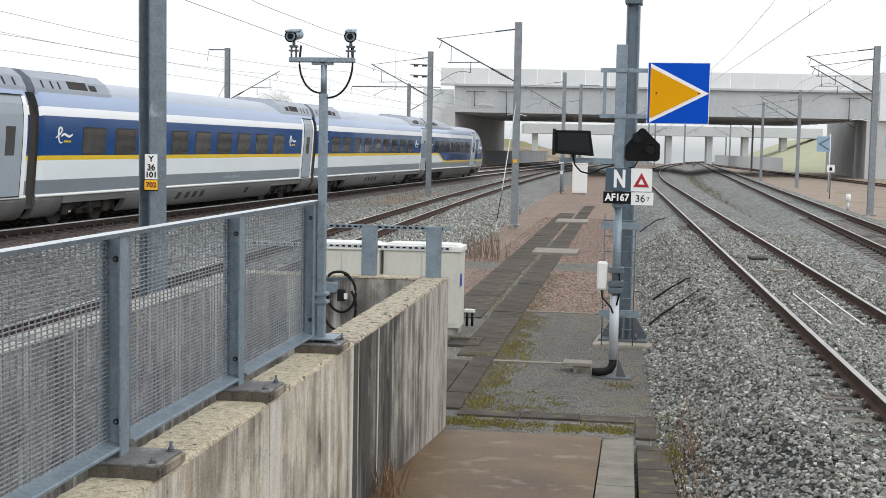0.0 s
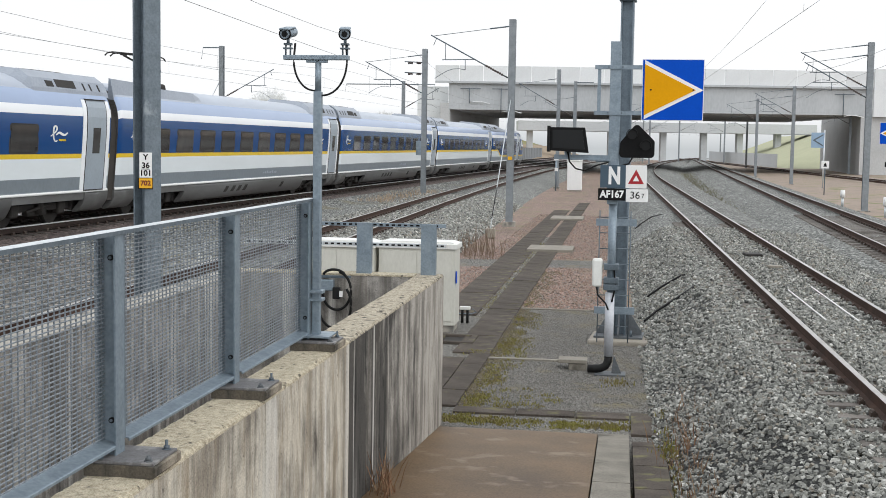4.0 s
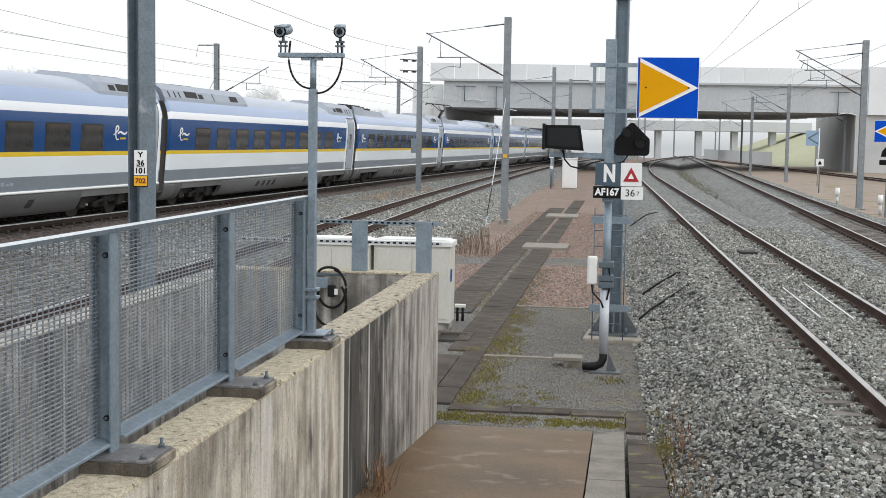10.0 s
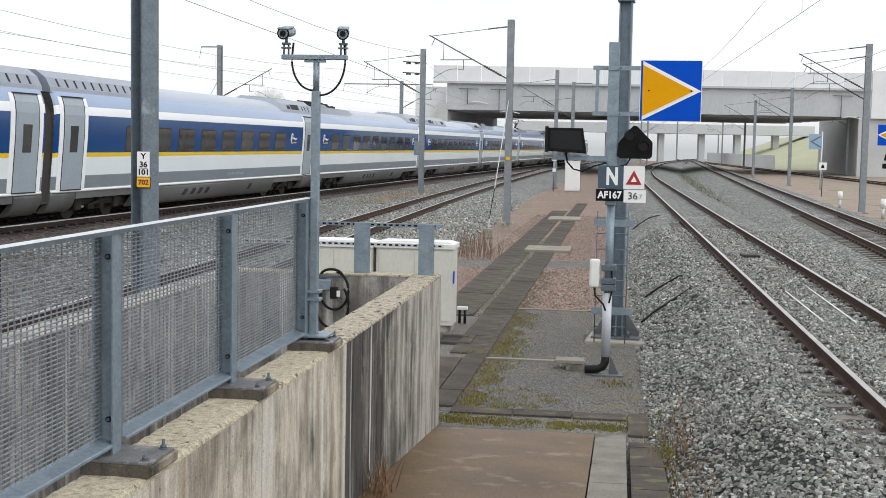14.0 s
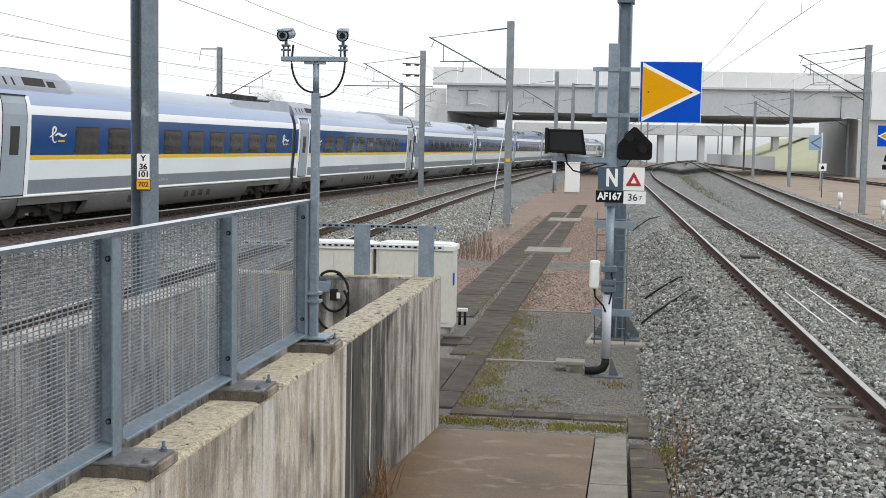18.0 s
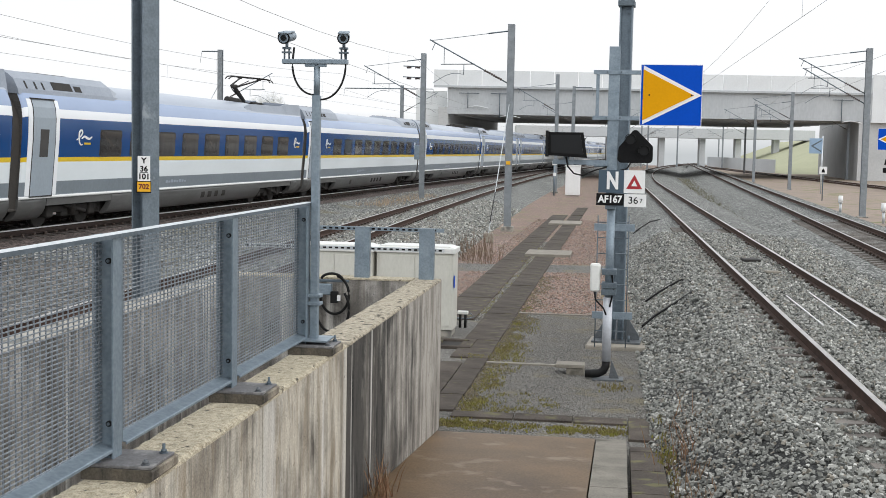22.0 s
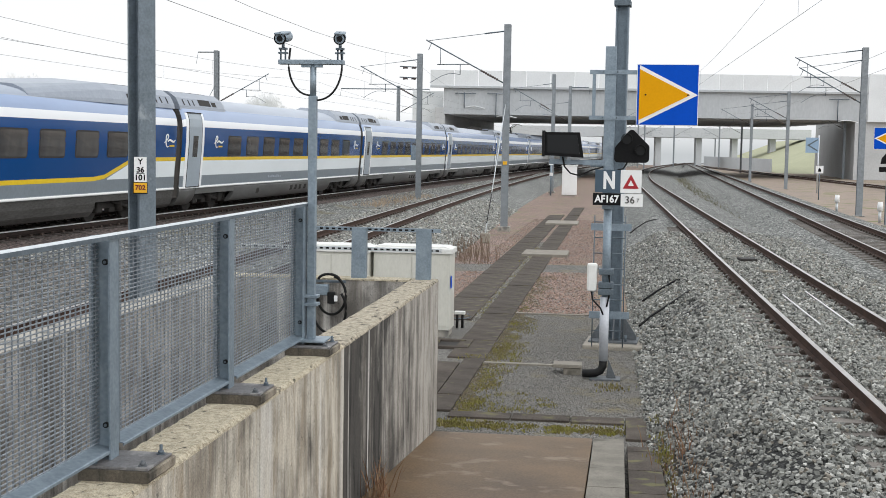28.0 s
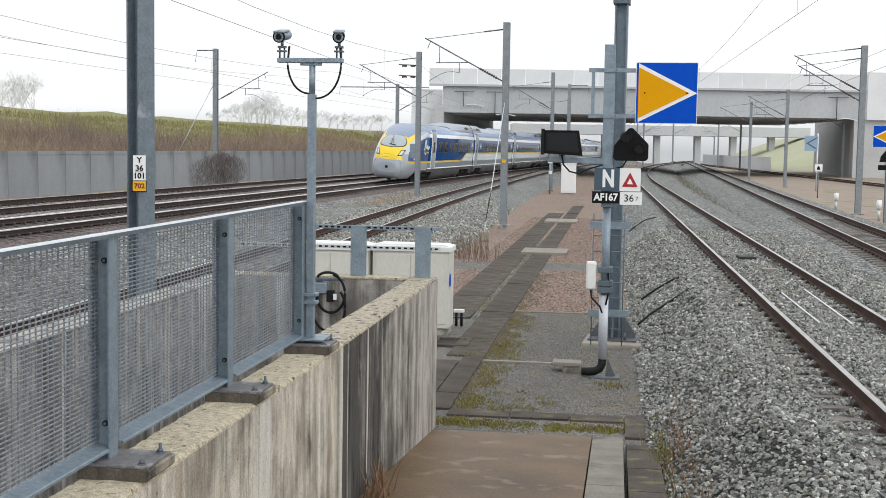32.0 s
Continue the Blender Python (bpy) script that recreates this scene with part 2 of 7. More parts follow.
M["slab_brown"] = mat("wet_brown_concrete", (0.195, 0.125, 0.064), (0.08, 0.05, 0.027), 0.5, scale=0.9, fine=45, bump=0.35, mix=0.45, spot=(0.23, 0.175, 0.12), spot_scale=2.4, spot_at=0.62, spec=0.2)
M["pale_slab"] = mat("pale_kerb_concrete", (0.34, 0.31, 0.26), (0.22, 0.20, 0.165), 0.85, scale=4, fine=60, bump=0.3, vary=0.12)
M["galv"] = mat("galvanised_steel", (0.285, 0.345, 0.395), (0.19, 0.238, 0.28), 0.5, 0.5, scale=9, fine=45, bump=0.05)
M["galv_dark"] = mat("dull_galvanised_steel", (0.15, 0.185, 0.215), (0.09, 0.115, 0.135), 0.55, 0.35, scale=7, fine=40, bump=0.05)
# darker copy of the galvanised steel, shade put into its colour
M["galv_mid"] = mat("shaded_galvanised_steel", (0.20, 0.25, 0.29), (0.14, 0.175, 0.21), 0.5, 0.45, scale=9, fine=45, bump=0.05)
M["galv_plate"] = mat("stained_base_plate_steel", (0.23, 0.225, 0.23), (0.13, 0.125, 0.125), 0.55, 0.3, scale=14, fine=70, bump=0.15, spot=(0.33, 0.32, 0.31), spot_scale=9, spot_at=0.62)
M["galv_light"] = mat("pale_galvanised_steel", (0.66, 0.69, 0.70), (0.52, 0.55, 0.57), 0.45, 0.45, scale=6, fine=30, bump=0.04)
# wire lightened to grey, haze painted into its colour
M["wire"] = plain("weathered_copper_wire", (0.20, 0.205, 0.21), 0.6, 0.2)
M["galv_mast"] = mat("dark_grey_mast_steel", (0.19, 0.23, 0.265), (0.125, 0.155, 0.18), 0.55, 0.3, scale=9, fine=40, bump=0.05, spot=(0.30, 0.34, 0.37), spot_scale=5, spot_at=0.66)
M["meshwire"] = mat("grey_mesh_wire", (0.315, 0.35, 0.385), (0.155, 0.175, 0.195), 0.5, 0.35, scale=20, fine=80, bump=0)
M["rail_side"] = mat("rusty_rail_side", (0.085, 0.049, 0.036), (0.04, 0.026, 0.021), 0.85, scale=5, fine=60, bump=0.2, spec=0.2)
M["rail_side_dark"] = mat("dark_rusty_rail_side", (0.055, 0.039, 0.033), (0.03, 0.022, 0.02), 0.85, scale=5, fine=60, bump=0.2, spec=0.2)
M["sleeper_dark"] = mat("oily_sleeper", (0.085, 0.072, 0.064), (0.045, 0.038, 0.034), 0.9, scale=6, fine=50, bump=0.2, vary=0.2)
M["rail_top"] = mat("worn_rail_head", (0.47, 0.45, 0.425), (0.30, 0.275, 0.25), 0.32, 0.75, scale=2, fine=30, bump=0.02)
# polished steel; the near-white, partly diffuse base also paints in its glint
M["rail_shiny"] = mat("polished_rail_head", (0.92, 0.92, 0.92), (0.80, 0.80, 0.80), 0.4, 0.6, scale=2, fine=30, bump=0.02)
M["sleeper"] = mat("concrete_sleeper", (0.215, 0.195, 0.175), (0.11, 0.096, 0.085), 0.9, scale=6, fine=50, bump=0.2, vary=0.2)
M["clip"] = plain("rusty_rail_clip", (0.07, 0.05, 0.04), 0.8, 0.1)
M["kerb"] = mat("grimy_kerb_concrete", (0.30, 0.275, 0.23), (0.16, 0.145, 0.12), 0.9, scale=3, fine=60, bump=0.3, vary=0.1, spot=(0.11, 0.10, 0.08), spot_scale=2.5, spot_at=0.62)
M["scrub_earth"] = mat("brown_scrub_ground", (0.36, 0.285, 0.20), (0.23, 0.175, 0.125), 0.95, scale=0.35, fine=5, bump=0.8, bump_size=0.2, mix=0.45)
M["grass"] = mat("rough_winter_grass", (0.185, 0.215, 0.075), (0.24, 0.205, 0.095), 0.95, scale=0.16, fine=4, bump=0.8, bump_size=0.2, mix=0.4, spot=(0.20, 0.155, 0.09), spot_scale=0.22, spot_at=0.60)
M["earth"] = mat("brown_earth", (0.36, 0.275, 0.225), (0.22, 0.18, 0.14), 0.95, scale=0.5, fine=9, bump=0.5, bump_size=0.05, mix=0.5, spot=(0.17, 0.17, 0.07), spot_scale=0.5, spot_at=0.60)
M["barrier"] = mat("grey_barrier_panel", (0.265, 0.28, 0.29), (0.205, 0.22, 0.23), 0.8, scale=0.9, fine=20, bump=0.06, vary=0.06, stretch=(1, 1, 0.4), spot=(0.155, 0.155, 0.153), spot_scale=0.35, spot_at=0.56)
M["bridge"] = mat("pale_bridge_concrete", (0.50, 0.52, 0.535), (0.42, 0.44, 0.455), 0.9, scale=0.25, fine=4, bump=0.1, stretch=(1, 1, 0.4))
M["bridge_dark"] = mat("shaded_bridge_concrete", (0.52, 0.525, 0.525), (0.43, 0.435, 0.435), 0.9, scale=0.3, fine=5, bump=0.1)
M["parapet"] = mat("pale_parapet_panel", (0.76, 0.78, 0.79), (0.68, 0.70, 0.71), 0.8, scale=0.4, fine=8, bump=0.05, vary=0.06)
M["white"] = mat("white_enamel", (0.86, 0.86, 0.85), (0.80, 0.80, 0.79), 0.4, scale=5, fine=40, bump=0.02)
M["black"] = mat("black_enamel", (0.006, 0.006, 0.007), (0.010, 0.010, 0.010), 0.6, scale=5, fine=40, bump=0.02, spec=0.15)
M["blue"] = mat("blue_sign_film", (0.001, 0.078, 0.54), (0.001, 0.070, 0.49), 0.55, scale=3, fine=30, bump=0, spec=0.1)
M["amber"] = mat("amber_sign_film", (0.78, 0.36, 0.002), (0.72, 0.33, 0.002), 0.55, scale=3, fine=30, bump=0, spec=0.1)
M["red"] = plain("red_sign_film", (0.38, 0.012, 0.02), 0.4)
M["yellow"] = plain("yellow_plate", (0.80, 0.42, 0.01), 0.45)
M["slate"] = plain("slate_blue_plate", (0.05, 0.085, 0.12), 0.5)
M["cab"] = mat("cream_cabinet_paint", (0.66, 0.65, 0.585), (0.58, 0.57, 0.51), 0.5, scale=2, fine=30, bump=0.03, stretch=(1, 1, 0.4))
M["cabtop"] = mat("white_cabinet_lid", (0.80, 0.80, 0.77), (0.72, 0.72, 0.69), 0.5, scale=3, fine=30, bump=0.03)
M["sleeve"] = mat("pale_grey_conduit", (0.55, 0.57, 0.61), (0.46, 0.48, 0.52), 0.4, 0.1, scale=5, fine=30, bump=0.03)
M["rubber"] = plain("black_rubber", (0.010, 0.010, 0.010), 0.6, 0.0, 0.25)
M["glass_dark"] = plain("dark_screen_glass", (0.006, 0.007, 0.008), 0.3, 0.0, 0.3)
M["insulator"] = plain("brown_insulator", (0.07, 0.05, 0.045), 0.35)
M["moss"] = mat("moss", (0.245, 0.24, 0.045), (0.18, 0.14, 0.07), 0.95, scale=2.6, fine=30, bump=0.6, bump_size=0.02)
# twigs coloured near white to paint in the mist before them
M["bare_twig"] = mat("pale_bare_twigs", (0.80, 0.81, 0.82), (0.72, 0.73, 0.74), 0.95, scale=2, fine=10, bump=0)
M["dry_stem"] = mat("dry_stems", (0.40, 0.315, 0.225), (0.23, 0.175, 0.125), 0.95, scale=1.2, fine=14, bump=0, vary=0.2)


# ---------------------------------------------------------------- builders
class B:
    """A mesh under construction, with a few primitives."""

    def __init__(self):
        self.bm = bmesh.new()

    def box(self, x0, x1, y0, y1, z0, z1, m=None, mi=0, bevel=0.0):
        r = bmesh.ops.create_cube(self.bm, size=1.0)
        vs = r["verts"]
        for v in vs:
            v.co = Vector(((x0 + x1) / 2 + v.co.x * (x1 - x0), (y0 + y1) / 2 + v.co.y * (y1 - y0), (z0 + z1) / 2 + v.co.z * (z1 - z0)))
        faces = list({f for v in vs for f in v.link_faces})
        if bevel:
            r = bmesh.ops.bevel(self.bm, geom=list({e for v in vs for e in v.link_edges}), offset=bevel, segments=2, affect="EDGES", profile=0.5)
            faces = r["faces"] + [f for f in faces if f.is_valid]
            vs = list({v for f in faces for v in f.verts})
        for f in faces:
            f.material_index = mi
        if m is not None:
            for v in vs:
                v.co = m @ v.co
        return self

    def rod(self, a, b, r, n=8, r2=None, mi=0, smooth=True):
        a, b = Vector(a), Vector(b)
        d = b - a
        q = d.to_track_quat("Z", "Y").to_matrix().to_4x4()
        m = Matrix.Translation((a + b) / 2) @ q
        res = bmesh.ops.create_cone(self.bm, cap_ends=True, segments=n, radius1=r, radius2=r if r2 is None else r2, depth=d.length, matrix=m)
        for f in {f for v in res["verts"] for f in v.link_faces}:
            f.material_index = mi
            f.smooth = smooth and len(f.verts) == 4
        return self

    def tube(self, pts, r, n=6, mi=0):
        """A bent tube through points."""
        pts = [Vector(p) for p in pts]
        rings = []
        for i, p in enumerate(pts):
            d = (pts[min(i + 1, len(pts) - 1)] - pts[max(i - 1, 0)]).normalized()
            q = d.to_track_quat("Z", "Y")
            rings.append([self.bm.verts.new(p + q @ Vector((r * math.cos(2 * math.pi * k / n), r * math.sin(2 * math.pi * k / n), 0))) for k in range(n)])
        for a, b in zip(rings, rings[1:]):
            for k in range(n):
                f = self.bm.faces.new((a[k], a[(k + 1) % n], b[(k + 1) % n], b[k]))
                f.smooth, f.material_index = True, mi
        self.bm.faces.new(rings[0][::-1])
        self.bm.faces.new(rings[-1])
        return self

    def sweep(self, rings, closed=True, caps=True, mi=0, mis=None, smooth=False):
        """Joins rings of points, all of one length, into a skin."""
        vv = [[self.bm.verts.new(p) for p in ring] for ring in rings]
        n = len(vv[0])
        for a, b in zip(vv, vv[1:]):
            for k in range(n if closed else n - 1):
                f = self.bm.faces.new((a[k], a[(k + 1) % n], b[(k + 1) % n], b[k]))
                f.material_index, f.smooth = (mis[k] if mis else mi), smooth
        if closed and caps:
            self.bm.faces.new(vv[0][::-1]).material_index = mi
            self.bm.faces.new(vv[-1]).material_index = mi
        return self

    def prism(self, outline, a, b, axis="y", mi=0):
        """An outline of two coordinates, drawn out from a to b along an axis."""
        put = {"x": lambda p, s: (s, p[0], p[1]), "y": lambda p, s: (p[0], s, p[1]), "z": lambda p, s: (p[0], p[1], s)}[axis]
        return self.sweep([[put(p, a) for p in outline], [put(p, b) for p in outline]], mi=mi)

    def done(self, name, *mats):
        bmesh.ops.recalc_face_normals(self.bm, faces=self.bm.faces)
        me = bpy.data.meshes.new(name)
        self.bm.to_mesh(me)
        self.bm.free()
        for m in mats:
            me.materials.append(m)
        return me


def part(name, b, mats, parent, label="", at=None):
    """Links a mesh as one object under a thing or a part."""
    me = b if isinstance(b, bpy.types.Mesh) else b.done(name, *(mats if isinstance(mats, (tuple, list)) else (mats,)))
    ob = new(name, me)
    ob.parent = parent
    if at is not None:
        ob.matrix_basis = at
    if label:
        ob["label"] = label
    return ob


def thing(name, m, label, category, group="", kind=""):
    ob = new(name)
    ob.empty_display_size = 0.2
    ob.matrix_basis = m
    return tagged(ob, label, category, group, kind)


def solid(name, b, mats, label, category, group="", kind="", m=None):
    """A thing that is one mesh."""
    me = b if isinstance(b, bpy.types.Mesh) else b.done(name, *(mats if isinstance(mats, (tuple, list)) else (mats,)))
    ob = new(name, me)
    if m is not None:
        ob.matrix_basis = m
    return tagged(ob, label, category, group, kind)


HEAD = -math.degrees(math.atan(0.14))          # the platform's heading
PF = pose(0, 0, 0, 0, 0, HEAD)                 # platform frame: p to the right, q along the line


def near(p, q, z, rz=0.0):
    return PF @ pose(p, q, z, 0, 0, rz)


# ---------------------------------------------------------------- the lie of the lines
def side(y):                                   # near side of the train
    return -17.1 + 0.186 * y


def mid_t1(y):
    return side(y) - 1.47


def mid_t2(y):
    return side(y) - 5.85


def mid_tl(y):                                 # diverging line behind the stair
    return -7.1 + 0.0952 * y + 0.000225 * y * y


def mid_r1(y):                                 # line beside the platform
    return 3.62 + 0.125 * y + (0.0004 * (y - 95) ** 2 if y > 95 else 0.0)


def mid_r2(y):
    return 6.62 + 0.1715 * y


def mid_r3(y):
    return 29.0 + 0.087 * y + 0.00002 * y * y


def stations(a, b, near_step=2.0):
    out, y = [], a
    while y < b:
        out.append(y)
        y += near_step if y < 60 else (5.0 if y < 150 else 12.0)
    return out + [b]


def strip(name, edges, a, b, material, label, category, rough=0.0, sub=1):
    """A sheet of ground between edges, each a function of y giving (x, z)."""
    bd = B()
    rings = []
    for y in stations(a, b):
        pts = [e(y) for e in edges]
        row = []
        for (x0, z0), (x1, z1) in zip(pts, pts[1:]):
            for k in range(sub):
                f = k / sub
                row.append((x0 + (x1 - x0) * f, y, z0 + (z1 - z0) * f))
        row.append((pts[-1][0], y, pts[-1][1]))
        rings.append([(x, yy, z + (noise.noise((x * 0.8, yy * 0.8, 3.1)) * rough if 0 < i < len(row) - 1 else 0)) for i, (x, yy, z) in enumerate(row)])
    bd.sweep(rings, closed=False, smooth=True)
    return solid(name, bd, material, label, category, kind="structure")


# ---------------------------------------------------------------- ground, beds and path
RAIL_T = 0.12


def flat(fn, off, z):
    return lambda y: (fn(y) + off, z)


FAR = 330.0
strip("ground", [lambda y: (-600, 4.5), lambda y: (side(y) - 60, 5.0), lambda y: (side(y) - 34, 4.9), lambda y: (side(y) - 27, 4.3),
                 lambda y: (side(y) - 20.5, 2.675)], -40, FAR, M["grass"],
      "green winter grass on top of the embankment", "embankment", 0.5, 6)
strip("bank_slope", [lambda y: (side(y) - 20.5, 2.675), lambda y: (side(y) - 19, 2.3), lambda y: (side(y) - 11.2, 0.5), flat(side, -9.9, 0.0)], -40, FAR, M["scrub_earth"],
      "brown embankment slope under dry scrub behind the barrier", "embankment", 0.4, 5)
strip("ballast_train", [flat(side, -3.3, 0.02), flat(side, -2.8, 0.08), flat(side, -1.47, -0.03), flat(side, -0.15, -0.13), flat(side, 0.6, -0.16)], -40, FAR, M["ballast_dark"],
      "dark oily ballast under the train's track", "ballast", 0.03, 3)
strip("ballast_main", [flat(side, -9.9, 0.0), flat(side, -8.0, 0.12), flat(side, -7.2, 0.225), flat(side, -5.85, 0.105), flat(side, -4.45, -0.01), flat(side, -3.3, 0.02)], -40, FAR, M["ballast_pale"],
      "pale pinkish ballast under the far main track", "ballast", 0.03, 3)
# near strips take the ballast copy with shade painted into it
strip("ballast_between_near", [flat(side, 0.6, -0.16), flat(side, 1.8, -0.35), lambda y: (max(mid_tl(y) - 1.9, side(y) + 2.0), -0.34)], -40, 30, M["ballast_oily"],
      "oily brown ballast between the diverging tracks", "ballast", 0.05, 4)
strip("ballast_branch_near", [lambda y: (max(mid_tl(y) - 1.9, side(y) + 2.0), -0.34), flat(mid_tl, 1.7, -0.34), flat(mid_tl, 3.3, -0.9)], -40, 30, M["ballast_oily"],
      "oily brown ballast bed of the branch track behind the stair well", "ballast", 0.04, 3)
strip("ballast_between", [flat(side, 0.6, -0.16), flat(side, 1.8, -0.35), lambda y: (max(mid_tl(y) - 1.9, side(y) + 2.0), -0.34)], 30, FAR, M["ballast_weedy"],
      "weedy grey ballast between the diverging tracks", "ballast", 0.05, 4)
strip("ballast_branch", [lambda y: (max(mid_tl(y) - 1.9, side(y) + 2.0), -0.34), flat(mid_tl, 1.7, -0.34), flat(mid_tl, 3.3, -0.9)], 30, FAR, M["ballast"],
      "grey ballast bed of the branch track", "ballast", 0.04, 3)
for name, a, b, m, words_ in (("path", -40, 25.9, "path_gravel", "fine grey gravel path with moss at its edges"), ("path_brown", 25.9, 34.9, "red_gravel", "reddish gravel path between the tracks"),
                              ("path_band", 34.9, 37.2, "path_gravel", "band of grey gravel across the path"), ("path_far", 37.2, FAR, "red_gravel", "reddish gravel path towards the bridge")):
    strip(name, [flat(mid_tl, 3.3, -0.9), lambda y: (mid_r1(y) - 2.95, -0.9)], a, b, M[m], words_, "path", 0.0, 1)


def dip(y):
    return ((mid_r1(y) + 1.75 + mid_r2(y) - 1.7) / 2, -0.42 - 0.25 * min(1, max(0, (y - 30) / 60)))


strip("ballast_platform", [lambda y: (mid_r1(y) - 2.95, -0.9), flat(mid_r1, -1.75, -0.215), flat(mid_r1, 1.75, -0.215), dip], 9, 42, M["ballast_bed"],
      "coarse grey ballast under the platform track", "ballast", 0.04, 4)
strip("ballast_platform_back", [lambda y: (mid_r1(y) - 2.95, -0.9), flat(mid_r1, -1.75, -0.215), flat(mid_r1, 1.75, -0.215), dip], -40, 9, M["ballast"],
      "coarse grey ballast under the platform track beside the ramp", "ballast", 0.04, 4)
strip("ballast_platform_far", [lambda y: (mid_r1(y) - 2.95, -0.9), flat(mid_r1, -1.75, -0.215), flat(mid_r1, 1.75, -0.215), dip], 42, FAR, M["ballast"],
      "coarse grey ballast under the platform track towards the bridge", "ballast", 0.04, 4)
strip("ballast_second", [dip, flat(mid_r2, -1.7, -0.24), flat(mid_r2, 1.7, -0.24), flat(mid_r2, 3.2, -0.6)], -40, FAR, M["ballast"],
      "coarse grey ballast under the second track", "ballast", 0.04, 4)
strip("ground_right", [flat(mid_r2, 3.2, -0.6), lambda y: (max(mid_r3(y) - 2.5, mid_r2(y) + 4.0), -0.55)], -40, FAR, M["earth"],
      "brown earth strip with dead weeds beside the track", "ground", 0.06, 5)
strip("ground_far_right", [lambda y: (max(mid_r3(y) - 2.5, mid_r2(y) + 4.0), -0.55), lambda y: (mid_r3(y) + 9, -0.5), lambda y: (600, -0.5)], -40, FAR, M["earth"],
      "brown ground beyond the outer track", "ground", 0.05, 3)
bd = B()
bd.sweep([[(-3000, FAR, 4.5), (3000, FAR, -1.0)], [(-3000, 4000, 4.5), (3000, 4000, -1.0)]], closed=False)
solid("ground_far", bd, M["grass"], "far fields lost in mist", "ground", kind="structure")


def rail_profile(x, z):
    """Outline of a rail whose running edge's middle is at x, top at z."""
    o = [(-0.075, -0.172), (0.075, -0.172), (0.075, -0.160), (0.012, -0.135), (0.010, -0.045), (0.036, -0.034), (0.036, -0.006), (0.022, 0.0), (-0.022, 0.0), (-0.036, -0.006), (-0.036, -0.034), (-0.010, -0.045), (-0.012, -0.135), (-0.075, -0.160)]
    return [(x + a, z + c) for a, c in o]


def track(label, mid, z, cant, a, b, sleepers_to, group, head="rail_top"):
    t = thing("railway_track", pose(0, 0, 0), label, "railway track", group, "structure")
    for sgn in (-1, 1):
        rings = []
        zz = z - sgn * cant / 2
        for y in stations(a, b, 1.5):
            h = math.atan((mid(y + 0.5) - mid(y - 0.5)))
            rings.append([(mid(y) + sgn * 0.7525 * math.cos(h) + px * math.cos(h), y - sgn * 0.7525 * math.sin(h) - px * math.sin(h), pz) for px, pz in rail_profile(0, zz)])
        bd = B()
        w = 1 if head == "rail_shiny" else 0
        bd.sweep(rings, mis=[0, 0, 0, 0, 0, w, 1, 1, 1, w, 0, 0, 0, 0])
        part("rail", bd, (M["rail_side_dark" if mid in (mid_t1, mid_t2) else "rail_side"], M[head]), t, "rusty rail with a bright worn top")
    sl = B()
    sl.prism([(-1.25, -0.2), (1.25, -0.2), (1.25, -0.03), (1.22, 0.0), (0.55, 0.0), (0.35, -0.035), (-0.35, -0.035), (-0.55, 0.0), (-1.22, 0.0), (-1.25, -0.03)], -0.13, 0.13)
    me = sl.done("sleeper", M["sleeper_dark" if mid is mid_t1 else "sleeper"])
    cl = B()
    for sx in (-1, 1):
        for e in (-0.115, 0.115):
            cl.box(sx * 0.7525 + e - 0.032, sx * 0.7525 + e + 0.032, -0.05, 0.05, 0.0, 0.045)
            cl.rod((sx * 0.7525 + e, -0.07, 0.05), (sx * 0.7525 + e, 0.07, 0.05), 0.018, 6)
    mc = cl.done("rail_clips", M["clip"])
    y = a
    while y < sleepers_to:
        h = math.degrees(math.atan(mid(y + 0.5) - mid(y - 0.5)))
        m = pose(mid(y), y, z - (0.172 if mid is mid_r1 else 0.195), 0, math.degrees(cant / 1.505), -h)
        s = part("sleeper", me, None, t, at=m)
        part("rail_clips", mc, None, s)
        y += 0.6
    return t


TRACKS = [
    ("platform track on concrete sleepers with rusty rails", mid_r1, 0.0, 0.0, 4, 320, 45),
    ("second right-hand track on grey ballast", mid_r2, 0.0, 0.0, 20, 320, 52),
    ("outer track beyond the brown strip", mid_r3, -0.2, 0.0, 60, 320, 0),
    ("branch track behind the stair well", mid_tl, -0.1, 0.02, 8, 300, 56),
    ("main track that the train runs on", mid_t1, 0.19, 0.13, 20, 320, 70),
    ("far main track beside the grey barrier", mid_t2, 0.32, 0.13, 25, 320, 66),
]

# ---------------------------------------------------------------- ramp, wall, fence (platform frame)
WALL_TOP = 0.93
wall = thing("wall_ramp", PF, "rain-streaked concrete parapet wall beside the ramp", "wall", "", "structure")
Q0, Q1 = -3.0, 14.95
joints = [2.61, 4.98, 7.35, 9.72]
ends = [Q0] + joints + [Q1]
